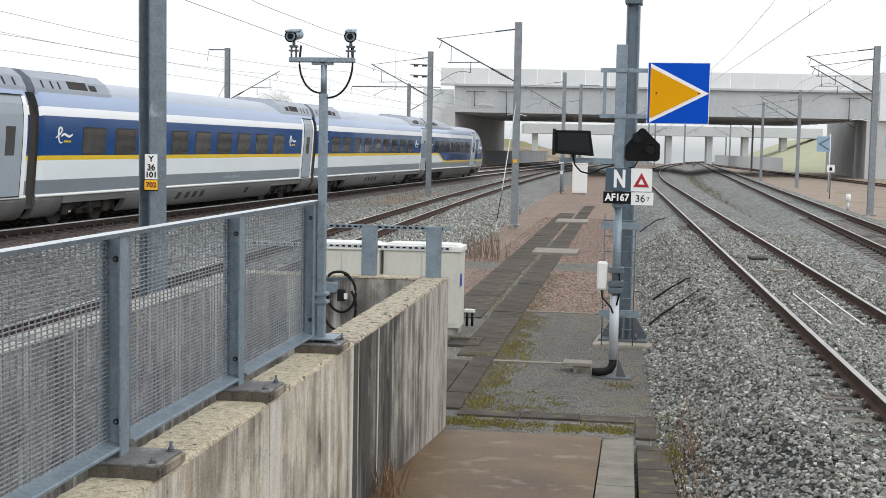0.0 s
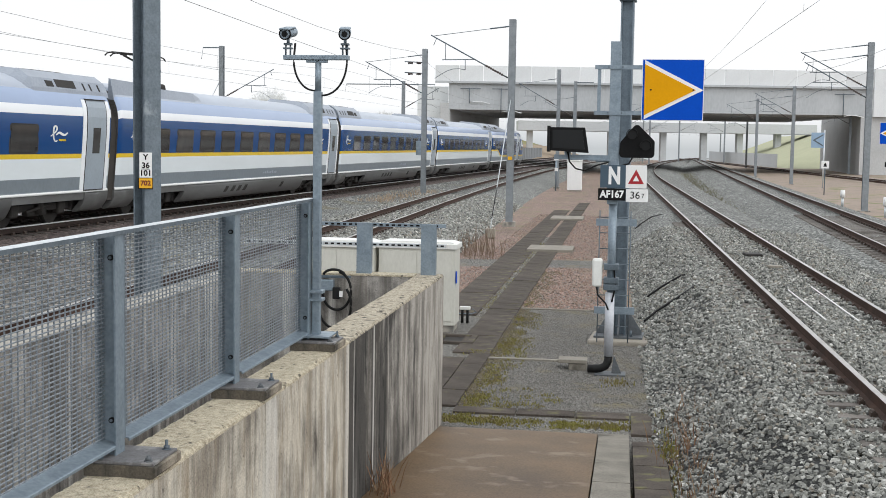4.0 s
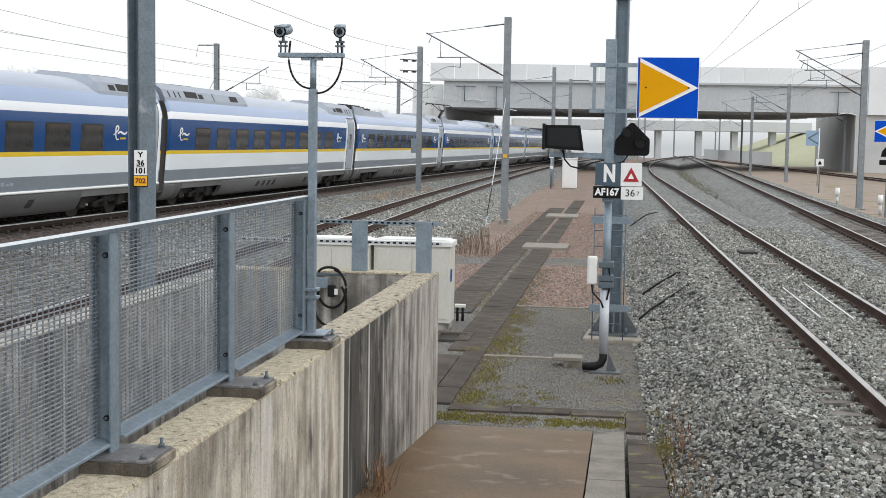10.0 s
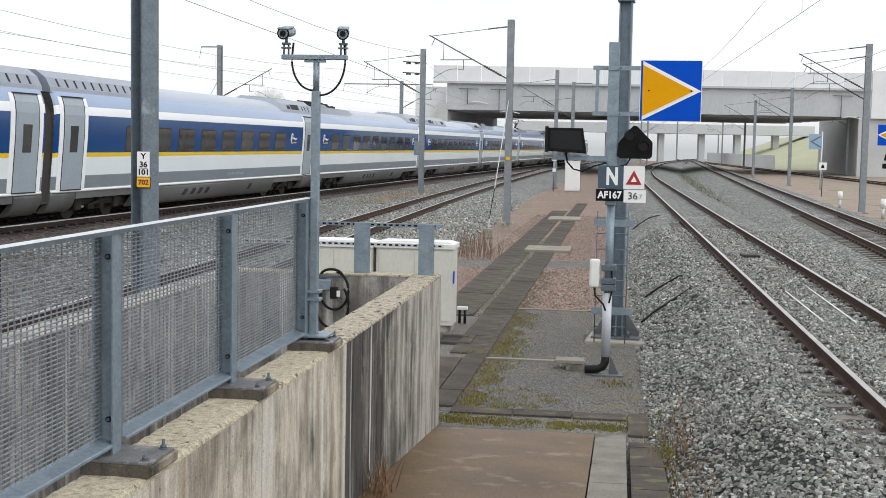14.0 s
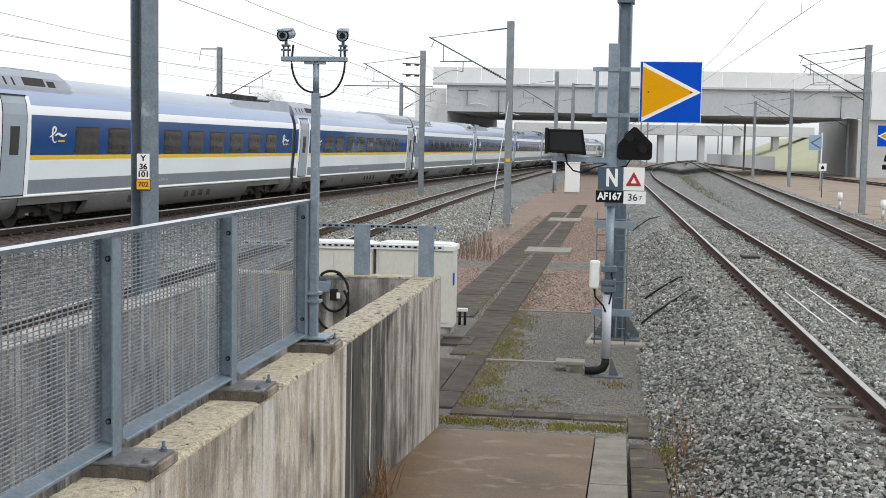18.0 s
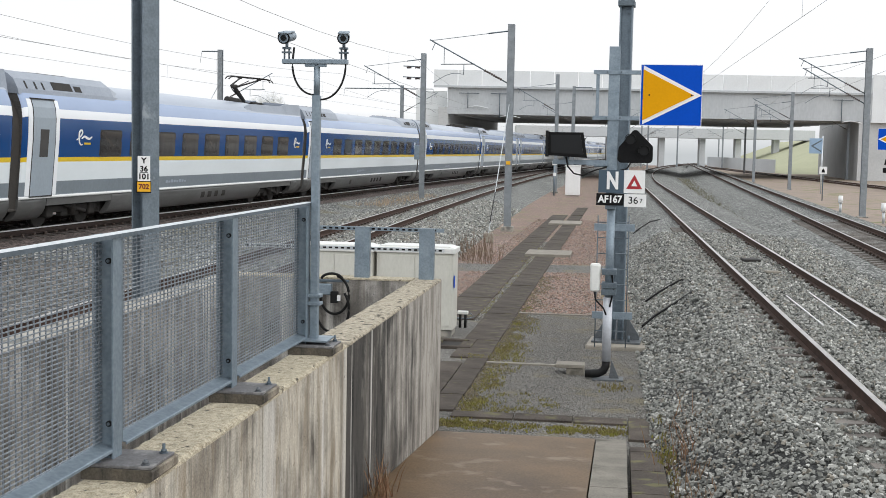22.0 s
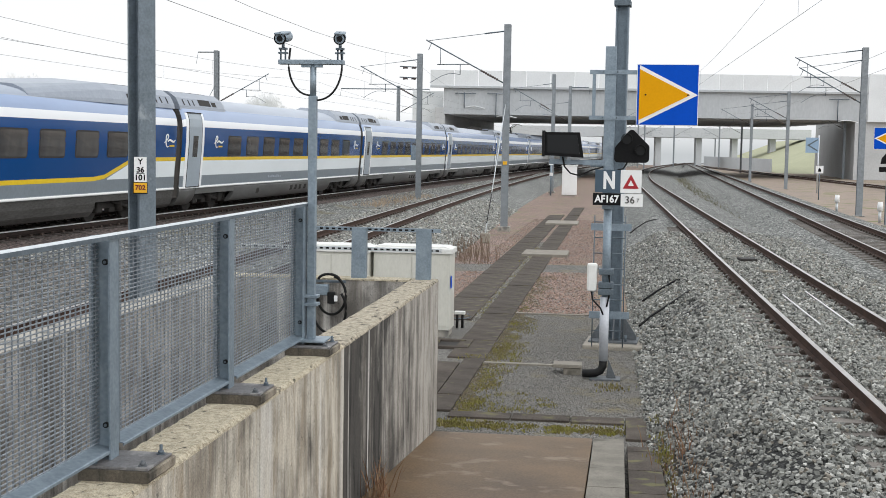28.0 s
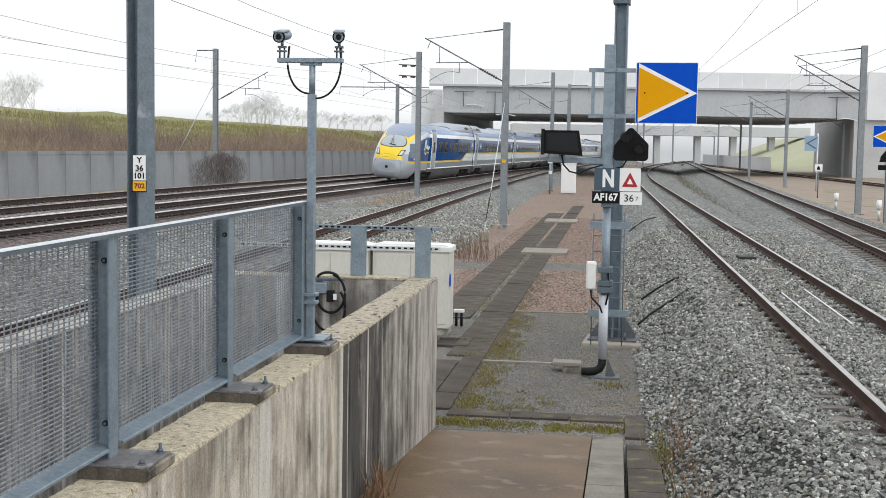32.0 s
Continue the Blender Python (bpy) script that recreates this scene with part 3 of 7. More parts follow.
for i, (a, b) in enumerate(zip(ends, ends[1:])):
    bd = B()
    bd.box(-2.47, -2.15, a + (0.006 if i else 0), b - (0.006 if i < len(ends) - 2 else 0), -1.1, WALL_TOP - 0.025)
    part("wall_panel", bd, M["blackened" if i == len(ends) - 2 else "streaked"], wall, "black-stained concrete panel" if i == len(ends) - 2 else "")
    bd = B()
    n = max(2, int((b - a) / 0.025))
    rings = []
    for k in range(n + 1):
        q = a + 0.004 + (b - a - 0.008) * k / n
        j = [0.009 * noise.noise((q * 9, e * 3.7, 0.3)) + 0.013 * noise.noise((q * 29, e * 5.1, 2.3)) for e in range(6)]
        rings.append([(-2.47, q, WALL_TOP - 0.03), (-2.472 + j[0], q, WALL_TOP - 0.014), (-2.452 + j[1], q, WALL_TOP + j[2] * 0.4), (-2.30, q, WALL_TOP + 0.003 + j[3] * 0.5), (-2.172 + j[4], q, WALL_TOP + j[5] * 0.4), (-2.147 + abs(j[4]) * -1.2, q, WALL_TOP - 0.016 + j[1]), (-2.149, q, WALL_TOP - 0.03)])
    bd.sweep(rings)
    part("coping", bd, M["coping_dark" if i == len(ends) - 2 else "coping"], wall, "pale gritty top of the wall")
wall_end = thing("wall_stair_end", PF, "dark streaked concrete wall closing the stair well", "wall", "", "structure")
bd = B()
bd.box(-4.85, -2.475, 14.67, 14.95, -1.1, WALL_TOP - 0.02)
part("wall_panel", bd, M["stair_wall"], wall_end)
bd = B()
bd.box(-4.85, -2.475, 14.66, 14.96, WALL_TOP - 0.02, WALL_TOP)
part("coping", bd, M["coping"], wall_end)
wall_far = thing("wall_stair_side", PF, "streaked concrete wall across the stair well", "wall", "", "structure")
bd = B()
bd.box(-4.85, -4.55, -3.0, 14.66, -1.6, WALL_TOP - 0.02)
part("wall_panel", bd, M["stair_wall"], wall_far)
bd = B()
bd.box(-4.86, -4.54, -3.0, 14.655, WALL_TOP - 0.02, WALL_TOP)
part("coping", bd, M["concrete"], wall_far)
bd = B()
bd.box(-4.545, -2.475, -3.0, 14.66, -1.7, -1.2)
solid("stair_floor", bd, M["concrete"], "grey concrete floor of the stair well", "floor", kind="structure", m=PF)

RAMP0, RAMP1 = -4.0, 14.75
slope = 0.088


def ramp_z(q):
    return -0.895 + (RAMP1 - q) * slope


ramp = thing("ramp", PF, "brown wet-looking concrete ramp at the platform end", "ramp", "", "structure")
bd = B()
bd.sweep([[(-2.145, q, ramp_z(q)), (-0.25, q, ramp_z(q)), (-0.25, q, -1.2), (-2.145, q, -1.2)] for q in (RAMP0, RAMP1)])
part("ramp_slab", bd, M["slab_brown"], ramp)
for a, b in ((-4.0, 2.0), (2.0, 8.0), (8.0, 11.5), (11.5, 14.72)):
    bd = B()
    bd.sweep([[(-0.235, q, ramp_z(q) + 0.012), (0.115, q, ramp_z(q) + 0.012), (0.115, q, -1.2), (-0.235, q, -1.2)] for q in (a + 0.01, b - 0.01)])
    part("kerb", bd, M["kerb"], ramp, "pale concrete edge slab")
q = 5.0
while q < 14.6:
    bd = B()
    bd.sweep([[(0.155, k, ramp_z(k) - 0.03), (0.50, k, ramp_z(k) - 0.03), (0.50, k, -1.2), (0.155, k, -1.2)] for k in (q + 0.012, q + 1.3 - 0.012)])
    part("trough_lid", bd, M["lid"], ramp, "dark concrete trough lid")
    q += 1.3

# platform behind the camera
bd = B()
bd.box(-2.14, 1.9, -40, -4.02, -1.2, 0.78)
solid("platform", bd, M["pale_slab"], "concrete platform behind the ramp", "platform", kind="structure", m=PF)


POSTS = [1.94, 3.78, 5.62, 7.44, 9.26]
for q in POSTS:
    bk = thing("plinth", near(-2.29, q - 0.0, WALL_TOP), "dirt-stained concrete plinth with a bolted steel plate", "plinth", "plinths on the wall")
    bd = B()
    bd.prism([(-0.177, 0.001), (0.16, 0.001), (0.172, 0.014), (0.172, 0.05), (0.166, 0.056), (-0.172, 0.056), (-0.177, 0.05)], -0.172, 0.172)
    part("block", bd, M["plinth"], bk, "dirt-stained concrete block")
    bd = B()
    bd.box(-0.165, 0.158, -0.158, 0.158, 0.0565, 0.071, bevel=0.003)
    part("base_plate", bd, M["galv_plate"], bk, "dull grey steel base plate")
    for sx in (-0.125, 0.118):
        for sy in (-0.118, 0.118):
            bd = B()
            bd.rod((sx, sy, 0.071), (sx, sy, 0.098 + (0.02 if sx * sy > 0 else 0.0)), 0.008, 6)
            bd.rod((sx, sy, 0.071), (sx, sy, 0.076), 0.022, 10)
            bd.rod((sx, sy, 0.076), (sx, sy, 0.089), 0.015, 6)
            part("bolt", bd, M["galv_dark" if sx * sy > 0 else "near_mast"], bk)

FENCE_TOP, FENCE_LOW = 2.066, 1.062
fence = thing("mesh_fence", PF, "galvanised fence with fine wire mesh panels", "fence")
FB, FF = -2.462, -2.358                        # back and front of the fence's posts
for q in POSTS:
    bd = B()
    z0 = WALL_TOP + 0.0715
    bd.prism([(FB, q - 0.05), (FB + 0.009, q - 0.05), (FB + 0.009, q - 0.004), (FF - 0.009, q - 0.004), (FF - 0.009, q - 0.05), (FF, q - 0.05), (FF, q + 0.05), (FF - 0.009, q + 0.05), (FF - 0.009, q + 0.004), (FB + 0.009, q + 0.004), (FB + 0.009, q + 0.05), (FB, q + 0.05)], z0, FENCE_TOP - 0.001, "z")
    po = part("post", bd, M["galv"], fence, "galvanised H-section post")
    for z in (FENCE_LOW + 0.10, FENCE_TOP - 0.125):
        bd = B()
        bd.rod((FF - 0.038, q - 0.018, z), (FF - 0.038, q - 0.0045, z), 0.0145, 12)
        part("bolt", bd, M["rubber"], po)
        bd = B()
        bd.rod((FF - 0.038, q - 0.024, z), (FF - 0.038, q - 0.0185, z), 0.008, 6)
        part("bolt_shank", bd, M["galv_dark"], po)
    bd = B()
    bd.box(FF - 0.05, FF - 0.012, q - 0.035, q - 0.0045, z0, z0 + 0.012)
    part("weld", bd, M["galv_dark"], po)
bd = B()
outline = [(FB + 0.068, FENCE_TOP), (FB + 0.068, FENCE_TOP + 0.009), (FF + 0.006, FENCE_TOP + 0.009), (FF + 0.012, FENCE_TOP + 0.004), (FF + 0.012, FENCE_TOP - 0.016), (FF + 0.006, FENCE_TOP - 0.016), (FF + 0.006, FENCE_TOP)]
# sky light is painted on as a pale top face, shade as a dark lip
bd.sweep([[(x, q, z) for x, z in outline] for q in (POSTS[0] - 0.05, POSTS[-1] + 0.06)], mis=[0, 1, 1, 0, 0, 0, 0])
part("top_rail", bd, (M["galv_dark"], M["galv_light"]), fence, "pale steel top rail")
for q0, q1 in zip(POSTS, POSTS[1:]):
    a, b = q0 + 0.056, q1 - 0.006
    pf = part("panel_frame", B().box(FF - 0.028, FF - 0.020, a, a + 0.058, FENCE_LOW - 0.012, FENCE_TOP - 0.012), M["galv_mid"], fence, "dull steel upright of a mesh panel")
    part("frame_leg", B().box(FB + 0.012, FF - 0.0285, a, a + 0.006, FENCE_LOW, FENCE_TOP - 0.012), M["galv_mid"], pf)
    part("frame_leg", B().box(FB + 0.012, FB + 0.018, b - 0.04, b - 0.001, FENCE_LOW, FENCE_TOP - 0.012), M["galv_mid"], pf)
    bd = B()
    bd.sweep([[(FB + 0.012, q, FENCE_LOW + 0.006), (FF - 0.006, q, FENCE_LOW - 0.012), (FF - 0.001, q, FENCE_LOW - 0.016), (FF - 0.001, q, FENCE_LOW - 0.028), (FF - 0.007, q, FENCE_LOW - 0.028), (FF - 0.007, q, FENCE_LOW - 0.018), (FB + 0.012, q, FENCE_LOW)] for q in (a + 0.059, b - 0.001)])
    part("bottom_rail", bd, M["galv"], pf, "pale sloping bottom angle")
    vs, fs = [], []

    def bar(x0, x1, y0, y1, z0, z1):
        k = len(vs)
        vs.extend([(x0, y0, z0), (x1, y0, z0), (x1, y1, z0), (x0, y1, z0), (x0, y0, z1), (x1, y0, z1), (x1, y1, z1), (x0, y1, z1)])
        fs.extend([(k, k + 3, k + 2, k + 1), (k + 4, k + 5, k + 6, k + 7), (k, k + 1, k + 5, k + 4), (k + 1, k + 2, k + 6, k + 5), (k + 2, k + 3, k + 7, k + 6), (k + 3, k, k + 4, k + 7)])

    xm = FB + 0.026
    z = FENCE_LOW + 0.012
    while z < FENCE_TOP - 0.01:
        bar(xm, xm + 0.0055, a + 0.02, b - 0.002, z, z + 0.0052)
        z += 0.0205
    y = a + 0.05
    while y < b - 0.01:
        bar(xm - 0.006, xm, y, y + 0.005, FENCE_LOW + 0.007, FENCE_TOP - 0.002)
        y += 0.055
    me = bpy.data.meshes.new("wire_mesh")
    me.from_pydata(vs, [], fs)
    me.materials.append(M["meshwire"])
    part("wire_mesh", me, None, fence, "fine grey wire mesh")

# troughs along the path
lids = thing("cable_trough", PF, "dark concrete cable trough lids along the path", "cable trough", "", "structure")
rnd = random.Random(5)


def lid_row(p0, p1, a, b, step, name="trough_lid"):
    me = {}
    q = a
    while q < b:
        key = rnd.randrange(4)
        if key not in me:
            bd = B()
            bd.box(0, p1 - p0, 0.004, step - 0.004, -0.12, 0.0, bevel=0.006)
            me[key] = bd.done(name, M["lid"])
        part(name, me[key], None, lids, at=pose(p0 + rnd.uniform(-0.006, 0.006), q, -0.872 + rnd.uniform(-0.006, 0.006), rnd.uniform(-0.3, 0.3), rnd.uniform(-0.5, 0.5), rnd.uniform(-0.5, 0.5)))
        q += step


lid_row(-2.79, -2.455, 15.9, 19.5, 0.92)
lid_row(-2.435, -2.10, 15.9, 19.5, 1.04)
lid_row(-2.73, -2.11, 20.07, 75, 0.92)
lid_row(-3.68, -2.88, 24.6, 66, 0.92)
for q, p0, p1 in ((15.55, -2.1, -1.3), (15.56, -1.29, -0.55), (15.54, -0.54, 0.13)):
    bd = B()
    bd.box(p0, p1 - 0.01, q, q + 0.33, -0.99, -0.872, bevel=0.006)
    part("trough_lid", bd, M["lid"], lids)
bd = B()
bd.box(0.14, 0.5, 14.7, 15.9, -0.99, -0.868, bevel=0.006)
part("trough_lid", bd, M["lid"], lids)


# ---------------------------------------------------------------- masts and overhead line
def h_beam(bd, w, z0, z1, tf=0.025):
    h, t = w / 2, 0.01
    bd.prism([(-h, -h), (h, -h), (h, -h + tf), (t, -h + tf), (t, h - tf), (h, h - tf), (h, h), (-h, h), (-h, h - tf), (-t, h - tf), (-t, -h + tf), (-h, -h + tf)], z0, z1, "z")


def ribbed(bd, a, b, n, radius):
    """One insulator of n sheds from a to b, both in the plane y = 0, turned as one body."""
    d = (b - a).normalized()
    side, up = Vector((0, 1, 0)), Vector((-d.z, 0, d.x))
    rings = []
    for k in range(n):
        for f, r in ((0.0, 0.5), (0.2, 1.0), (0.6, 1.0), (0.8, 0.5)):
            c = a.lerp(b, (k + f) / n)
            rings.append([tuple(c + (side * math.cos(math.pi * i / 4) + up * math.sin(math.pi * i / 4)) * radius * r) for i in range(8)])
    bd.sweep(rings)


def mast(x, y, z, h, w=0.28, turn=0.0, arms=(), label="galvanised steel overhead-line mast", base=True, stay=True):
    t = thing("overhead_mast", pose(x, y, z, 0, 0, turn), label, "mast", "overhead-line masts")
    bd = B()
    h_beam(bd, w, 0, h)
    # columns beyond y = 30 take the lighter mast steel
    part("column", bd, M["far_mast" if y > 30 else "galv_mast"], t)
    if base:
        bd = B()
        bd.box(-w * 0.9, w * 0.9, -w * 0.9, w * 0.9, -0.4, 0.06, bevel=0.02)
        part("footing", bd, M["concrete"], t)
    for kind, reach, z1 in arms:
        s = 1 if reach > 0 else -1
        bd = B()
        if kind == "cantilever":
            bd.rod((s * w / 2, 0, z1 - 1.75), (reach, 0, z1), 0.026, 6)
            if stay:
                bd.rod((s * w / 2, 0, z1 + 0.37), (reach * 0.97, 0, z1 - 0.03), 0.012, 6)
                bd.rod((s * w / 2, 0, z1 + 0.37), (reach * 0.28, 0, z1 + 0.27), 0.028, 6)
            bd.rod((reach * 0.93, 0, z1 - 0.1), (reach * 0.97, 0, z1 - 0.42), 0.014, 6)
            bd.rod((reach * 0.82, 0, z1 - 0.3), (reach * 0.82, 0, z1 - 1.0), 0.014, 6)
            bd.rod((reach * 0.44, 0, z1 - 0.99), (reach * 0.86, 0, z1 - 1.01), 0.018, 6)
            bd.rod((reach * 0.575, 0, z1 - 1.0), (reach * 0.575, 0, z1 - 1.42), 0.018, 6)
            bd.tube([(reach * (0.575 + 0.075 * k), 0, z1 - 1.42 + 0.08 * math.sin(k * 0.8) - 0.012 * k * k) for k in range(6)], 0.013, 6)
            part("cantilever_arm", bd, M["galv_dark"], t, "slim steel cantilever arm")
            bd = B()
            foot, tip = Vector((s * w / 2, 0, z1 - 1.75)), Vector((reach, 0, z1))
            ribbed(bd, foot.lerp(tip, 0.07), foot.lerp(tip, 0.30), 8, 0.052)
            part("insulator", bd, M["insulator"], t, "dark ribbed insulator")
        else:
            bd.rod((0, 0, z1), (reach, 0, z1), 0.045 if abs(reach) > 4 else 0.035, 6)
            bd.rod((reach, 0, z1), (reach + s * 0.12, 0, z1 - 0.7), 0.012, 6)
            part("bracket", bd, M["galv_dark"], t)
    return t


mast(-3.38, 14.0, -0.34, 8.6, 0.215, 50, (), "stout galvanised mast behind the mesh fence")
mast(2.49, 52.3, -0.75, 8.4, 0.28, -8, (("cantilever", -3.4, 7.75),))
m_left = mast(-1.5, 70.5, -0.35, 8.1, 0.27, -10, (("cantilever", -3.4, 7.4),))
mast(21.0, 63.6, -0.6, 8.5, 0.3, -10, (("cantilever", -3.4, 8.0), ("cantilever", -3.2, 7.5)))
mast(-14.2, 78.0, 0.0, 8.3, 0.28, -10, (("cantilever", 3.35, 6.9), ("bracket", -1.2, 8.2)), stay=False)


def feeder_arm(t, z, reach):
    """A short arm with two ribbed insulators that holds a feeder wire away from a mast."""
    part("feeder_bracket", B().rod((0, 0, z), (reach, 0, z + 0.05), 0.028, 6), M["galv_dark"], t, "short feeder arm")
    for f in (0.3, 0.72):
        bd = B()
        ribbed(bd, Vector((reach * f - 0.13, 0, z - 0.03)), Vector((reach * f + 0.15, 0, z - 0.03)), 4, 0.07)
        part("insulator", bd, M["insulator"], t, "dark ribbed insulator")


for z in (7.35, 6.75):
    feeder_arm(m_left, z, -1.15)
part("lineside_box", B().box(-0.42, -0.14, -0.16, 0.16, 2.2, 3.0, bevel=0.02), M["galv"], m_left, "grey box strapped to the mast")
# ---------------------------------------------------------------- barrier
barrier = thing("noise_barrier", pose(0, 0, 0), "long grey concrete panel barrier along the embankment", "barrier", "", "structure")
bd = B()
bd.box(-0.06, 0.06, 0.012, 2.438, -0.3, 1.79)
panel = bd.done("barrier_panel", M["barrier"])
bd = B()
bd.box(-0.08, 0.08, -0.05, 0.05, -0.3, 1.96)
bpost = bd.done("barrier_post", M["barrier"])
bd = B()
bd.box(-0.075, 0.075, 0.004, 2.446, 1.795, 1.95)
bcap = bd.done("barrier_cap", M["barrier"])
hb = math.degrees(math.atan(0.186))
y = 20.0
while y < 240:
    x = side(y) - 10.3
    part("barrier_panel", panel, None, barrier, at=pose(x, y, 0.1, 0, 0, -hb))
    part("barrier_cap", bcap, None, barrier, at=pose(x, y, 0.1, 0, 0, -hb))
    part("barrier_post", bpost, None, barrier, at=pose(x, y, 0.1, 0, 0, -hb))
    y += 2.45 * math.cos(math.radians(hb))

# ---------------------------------------------------------------- road bridge
BY0, BY1 = 155.0, 196.0
bridge = thing("road_bridge", pose(0, 0, 0), "wide pale concrete road bridge over the tracks", "bridge", "", "structure")
bd = B()
bd.box(-0.3, 51.5, BY0, BY0 + 1.2, 6.75, 10.0)
part("girder", bd, M["bridge"], bridge)
bd = B()
bd.box(-0.3, 51.5, BY0 + 1.2, BY1, 7.6, 9.2)
part("deck", bd, M["bridge_dark"], bridge)
for k in range(9):
    bd = B()
    bd.box(-0.3, 51.5, BY0 + 4 + k * 4.2, BY0 + 5.2 + k * 4.2, 6.6, 7.6)
    part("beam", bd, M["bridge_dark"], bridge)
bd = B()
bd.box(-2.0, 54.5, BY0 - 0.5, BY0 - 0.02, 9.95, 10.2)
part("cornice", bd, M["bridge"], bridge)
x = -2.0
bd = B()
bd.box(0.02, 2.9, -0.06, 0.06, 0, 1.9)
pp = bd.done("parapet_panel", M["parapet"])
while x < 52:
    part("parapet_panel", pp, None, bridge, at=pose(x, BY0 - 0.3, 10.2))
    x += 2.95
for x0, name in ((None, "abutment"), (1, "abutment")):
    bd = B()
    if x0 is None:
        bd.sweep([[(-1.4, BY0 + 0.02, z), (-0.2, BY0 + 0.02, z), (7.5, BY1, z), (6.3, BY1, z)] for z in (-1.0, 7.55)])
    else:
        bd.sweep([[(50.3, BY0 + 0.02, z), (66, BY0 + 0.02, z), (66, BY1, z), (57.5, BY1, z)] for z in (-1.0, 7.55)])
    part(name, bd, M["bridge_dark"], bridge)

for x, drop in ((2.2, 1.9), (6.1, 3.0), (28.5, 2.6), (48.0, 2.9)):
    bd = B()
    bd.rod((x, BY0 - 0.25, 9.4), (x, BY0 - 0.25, 9.4 - drop), 0.06, 6)
    bd.rod((x - 1.1, BY0 - 0.25, 9.3), (x + 1.4, BY0 - 0.25, 9.3), 0.045, 6)
    bk = part("wire_bracket", bd, M["galv_dark"], bridge, "dark wire bracket on the bridge girder")
    bd = B()
    bd.tube([(x + 0.1 + 0.35 * k, BY0 - 0.3, 9.5 - drop + 0.16 * math.sin(k * 0.55)) for k in range(8)], 0.06, 6)
    part("registration_arm", bd, M["parapet"], bk, "pale curved registration arm")
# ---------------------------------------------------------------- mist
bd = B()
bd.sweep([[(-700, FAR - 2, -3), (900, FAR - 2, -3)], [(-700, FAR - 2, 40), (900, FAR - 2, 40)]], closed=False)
# emissive sheet, brighter with height, stands in for mist and low sky
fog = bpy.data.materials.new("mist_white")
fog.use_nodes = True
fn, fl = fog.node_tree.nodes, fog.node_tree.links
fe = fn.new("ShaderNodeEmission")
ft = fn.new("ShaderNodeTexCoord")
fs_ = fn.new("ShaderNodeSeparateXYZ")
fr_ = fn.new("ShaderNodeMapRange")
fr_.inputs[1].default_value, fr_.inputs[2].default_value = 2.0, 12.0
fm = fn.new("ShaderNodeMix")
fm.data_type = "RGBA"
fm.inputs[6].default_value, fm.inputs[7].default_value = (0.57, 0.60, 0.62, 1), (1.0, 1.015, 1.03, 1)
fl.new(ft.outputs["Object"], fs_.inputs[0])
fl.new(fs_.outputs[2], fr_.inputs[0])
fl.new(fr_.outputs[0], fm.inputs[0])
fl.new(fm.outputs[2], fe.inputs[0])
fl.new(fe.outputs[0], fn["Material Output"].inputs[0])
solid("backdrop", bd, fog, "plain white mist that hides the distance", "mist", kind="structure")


# ---------------------------------------------------------------- the train
PITCH_C = 24.775
LEAN = math.degrees(0.13 / 1.505)
M["t_blue"] = mat("deep_blue_coach_paint", (0.007, 0.060, 0.21), (0.006, 0.055, 0.19), 0.12, scale=0.8, fine=12, bump=0.0, mix=0.15, stretch=(1, 0.4, 1), spec=0.35)
M["t_white"] = mat("white_coach_paint", (0.88, 0.90, 0.92), (0.84, 0.86, 0.88), 0.25, scale=0.9, fine=9, bump=0.0, mix=0.2, stretch=(1, 0.4, 1))
M["t_pale"] = mat("pale_grey_coach_paint", (0.78, 0.835, 0.86), (0.73, 0.78, 0.80), 0.25, scale=0.8, fine=9, bump=0.0, mix=0.2, stretch=(1, 0.3, 1))
M["t_grey"] = mat("mid_grey_coach_paint", (0.205, 0.24, 0.27), (0.17, 0.20, 0.225), 0.35, scale=0.8, fine=9, bump=0.02)
M["t_yellow"] = mat("yellow_coach_stripe", (0.78, 0.54, 0.02), (0.70, 0.48, 0.02), 0.3, scale=2, fine=12, bump=0)
M["t_sky"] = mat("light_blue_coach_paint", (0.32, 0.405, 0.58), (0.295, 0.375, 0.54), 0.2, scale=0.7, fine=8, bump=0.0, mix=0.2, stretch=(1, 0.4, 1))
M["t_roof"] = mat("dusty_silver_roof", (0.37, 0.415, 0.49), (0.315, 0.355, 0.425), 0.3, 0.15, scale=0.9, fine=10, bump=0.01, mix=0.25, stretch=(1, 0.4, 1))
M["t_pod"] = mat("grey_roof_fairing", (0.30, 0.335, 0.39), (0.235, 0.265, 0.315), 0.35, 0.2, scale=1.2, fine=14, bump=0.04)
M["t_skirt_pale"] = mat("dusty_grey_skirt", (0.15, 0.152, 0.152), (0.085, 0.085, 0.082), 0.35, scale=0.6, fine=10, bump=0.01, mix=0.2, stretch=(1, 0.4, 1.5))
M["t_skirt"] = mat("dirty_skirt", (0.085, 0.082, 0.078), (0.034, 0.031, 0.028), 0.7, scale=0.9, fine=12, bump=0.08, stretch=(1, 0.5, 2.0))
M["t_line"] = plain("pale_sill_line", (0.80, 0.81, 0.80), 0.4)
M["t_black"] = mat("sooty_black", (0.020, 0.019, 0.018), (0.035, 0.03, 0.026), 0.8, scale=3, fine=30, bump=0.2)
M["t_bellows"] = mat("black_brown_bellows", (0.045, 0.038, 0.032), (0.028, 0.025, 0.022), 0.85, scale=3, fine=30, bump=0.2)
M["t_door"] = mat("grey_door_paint", (0.33, 0.385, 0.435), (0.29, 0.335, 0.38), 0.32, scale=1.4, fine=12, bump=0.02)
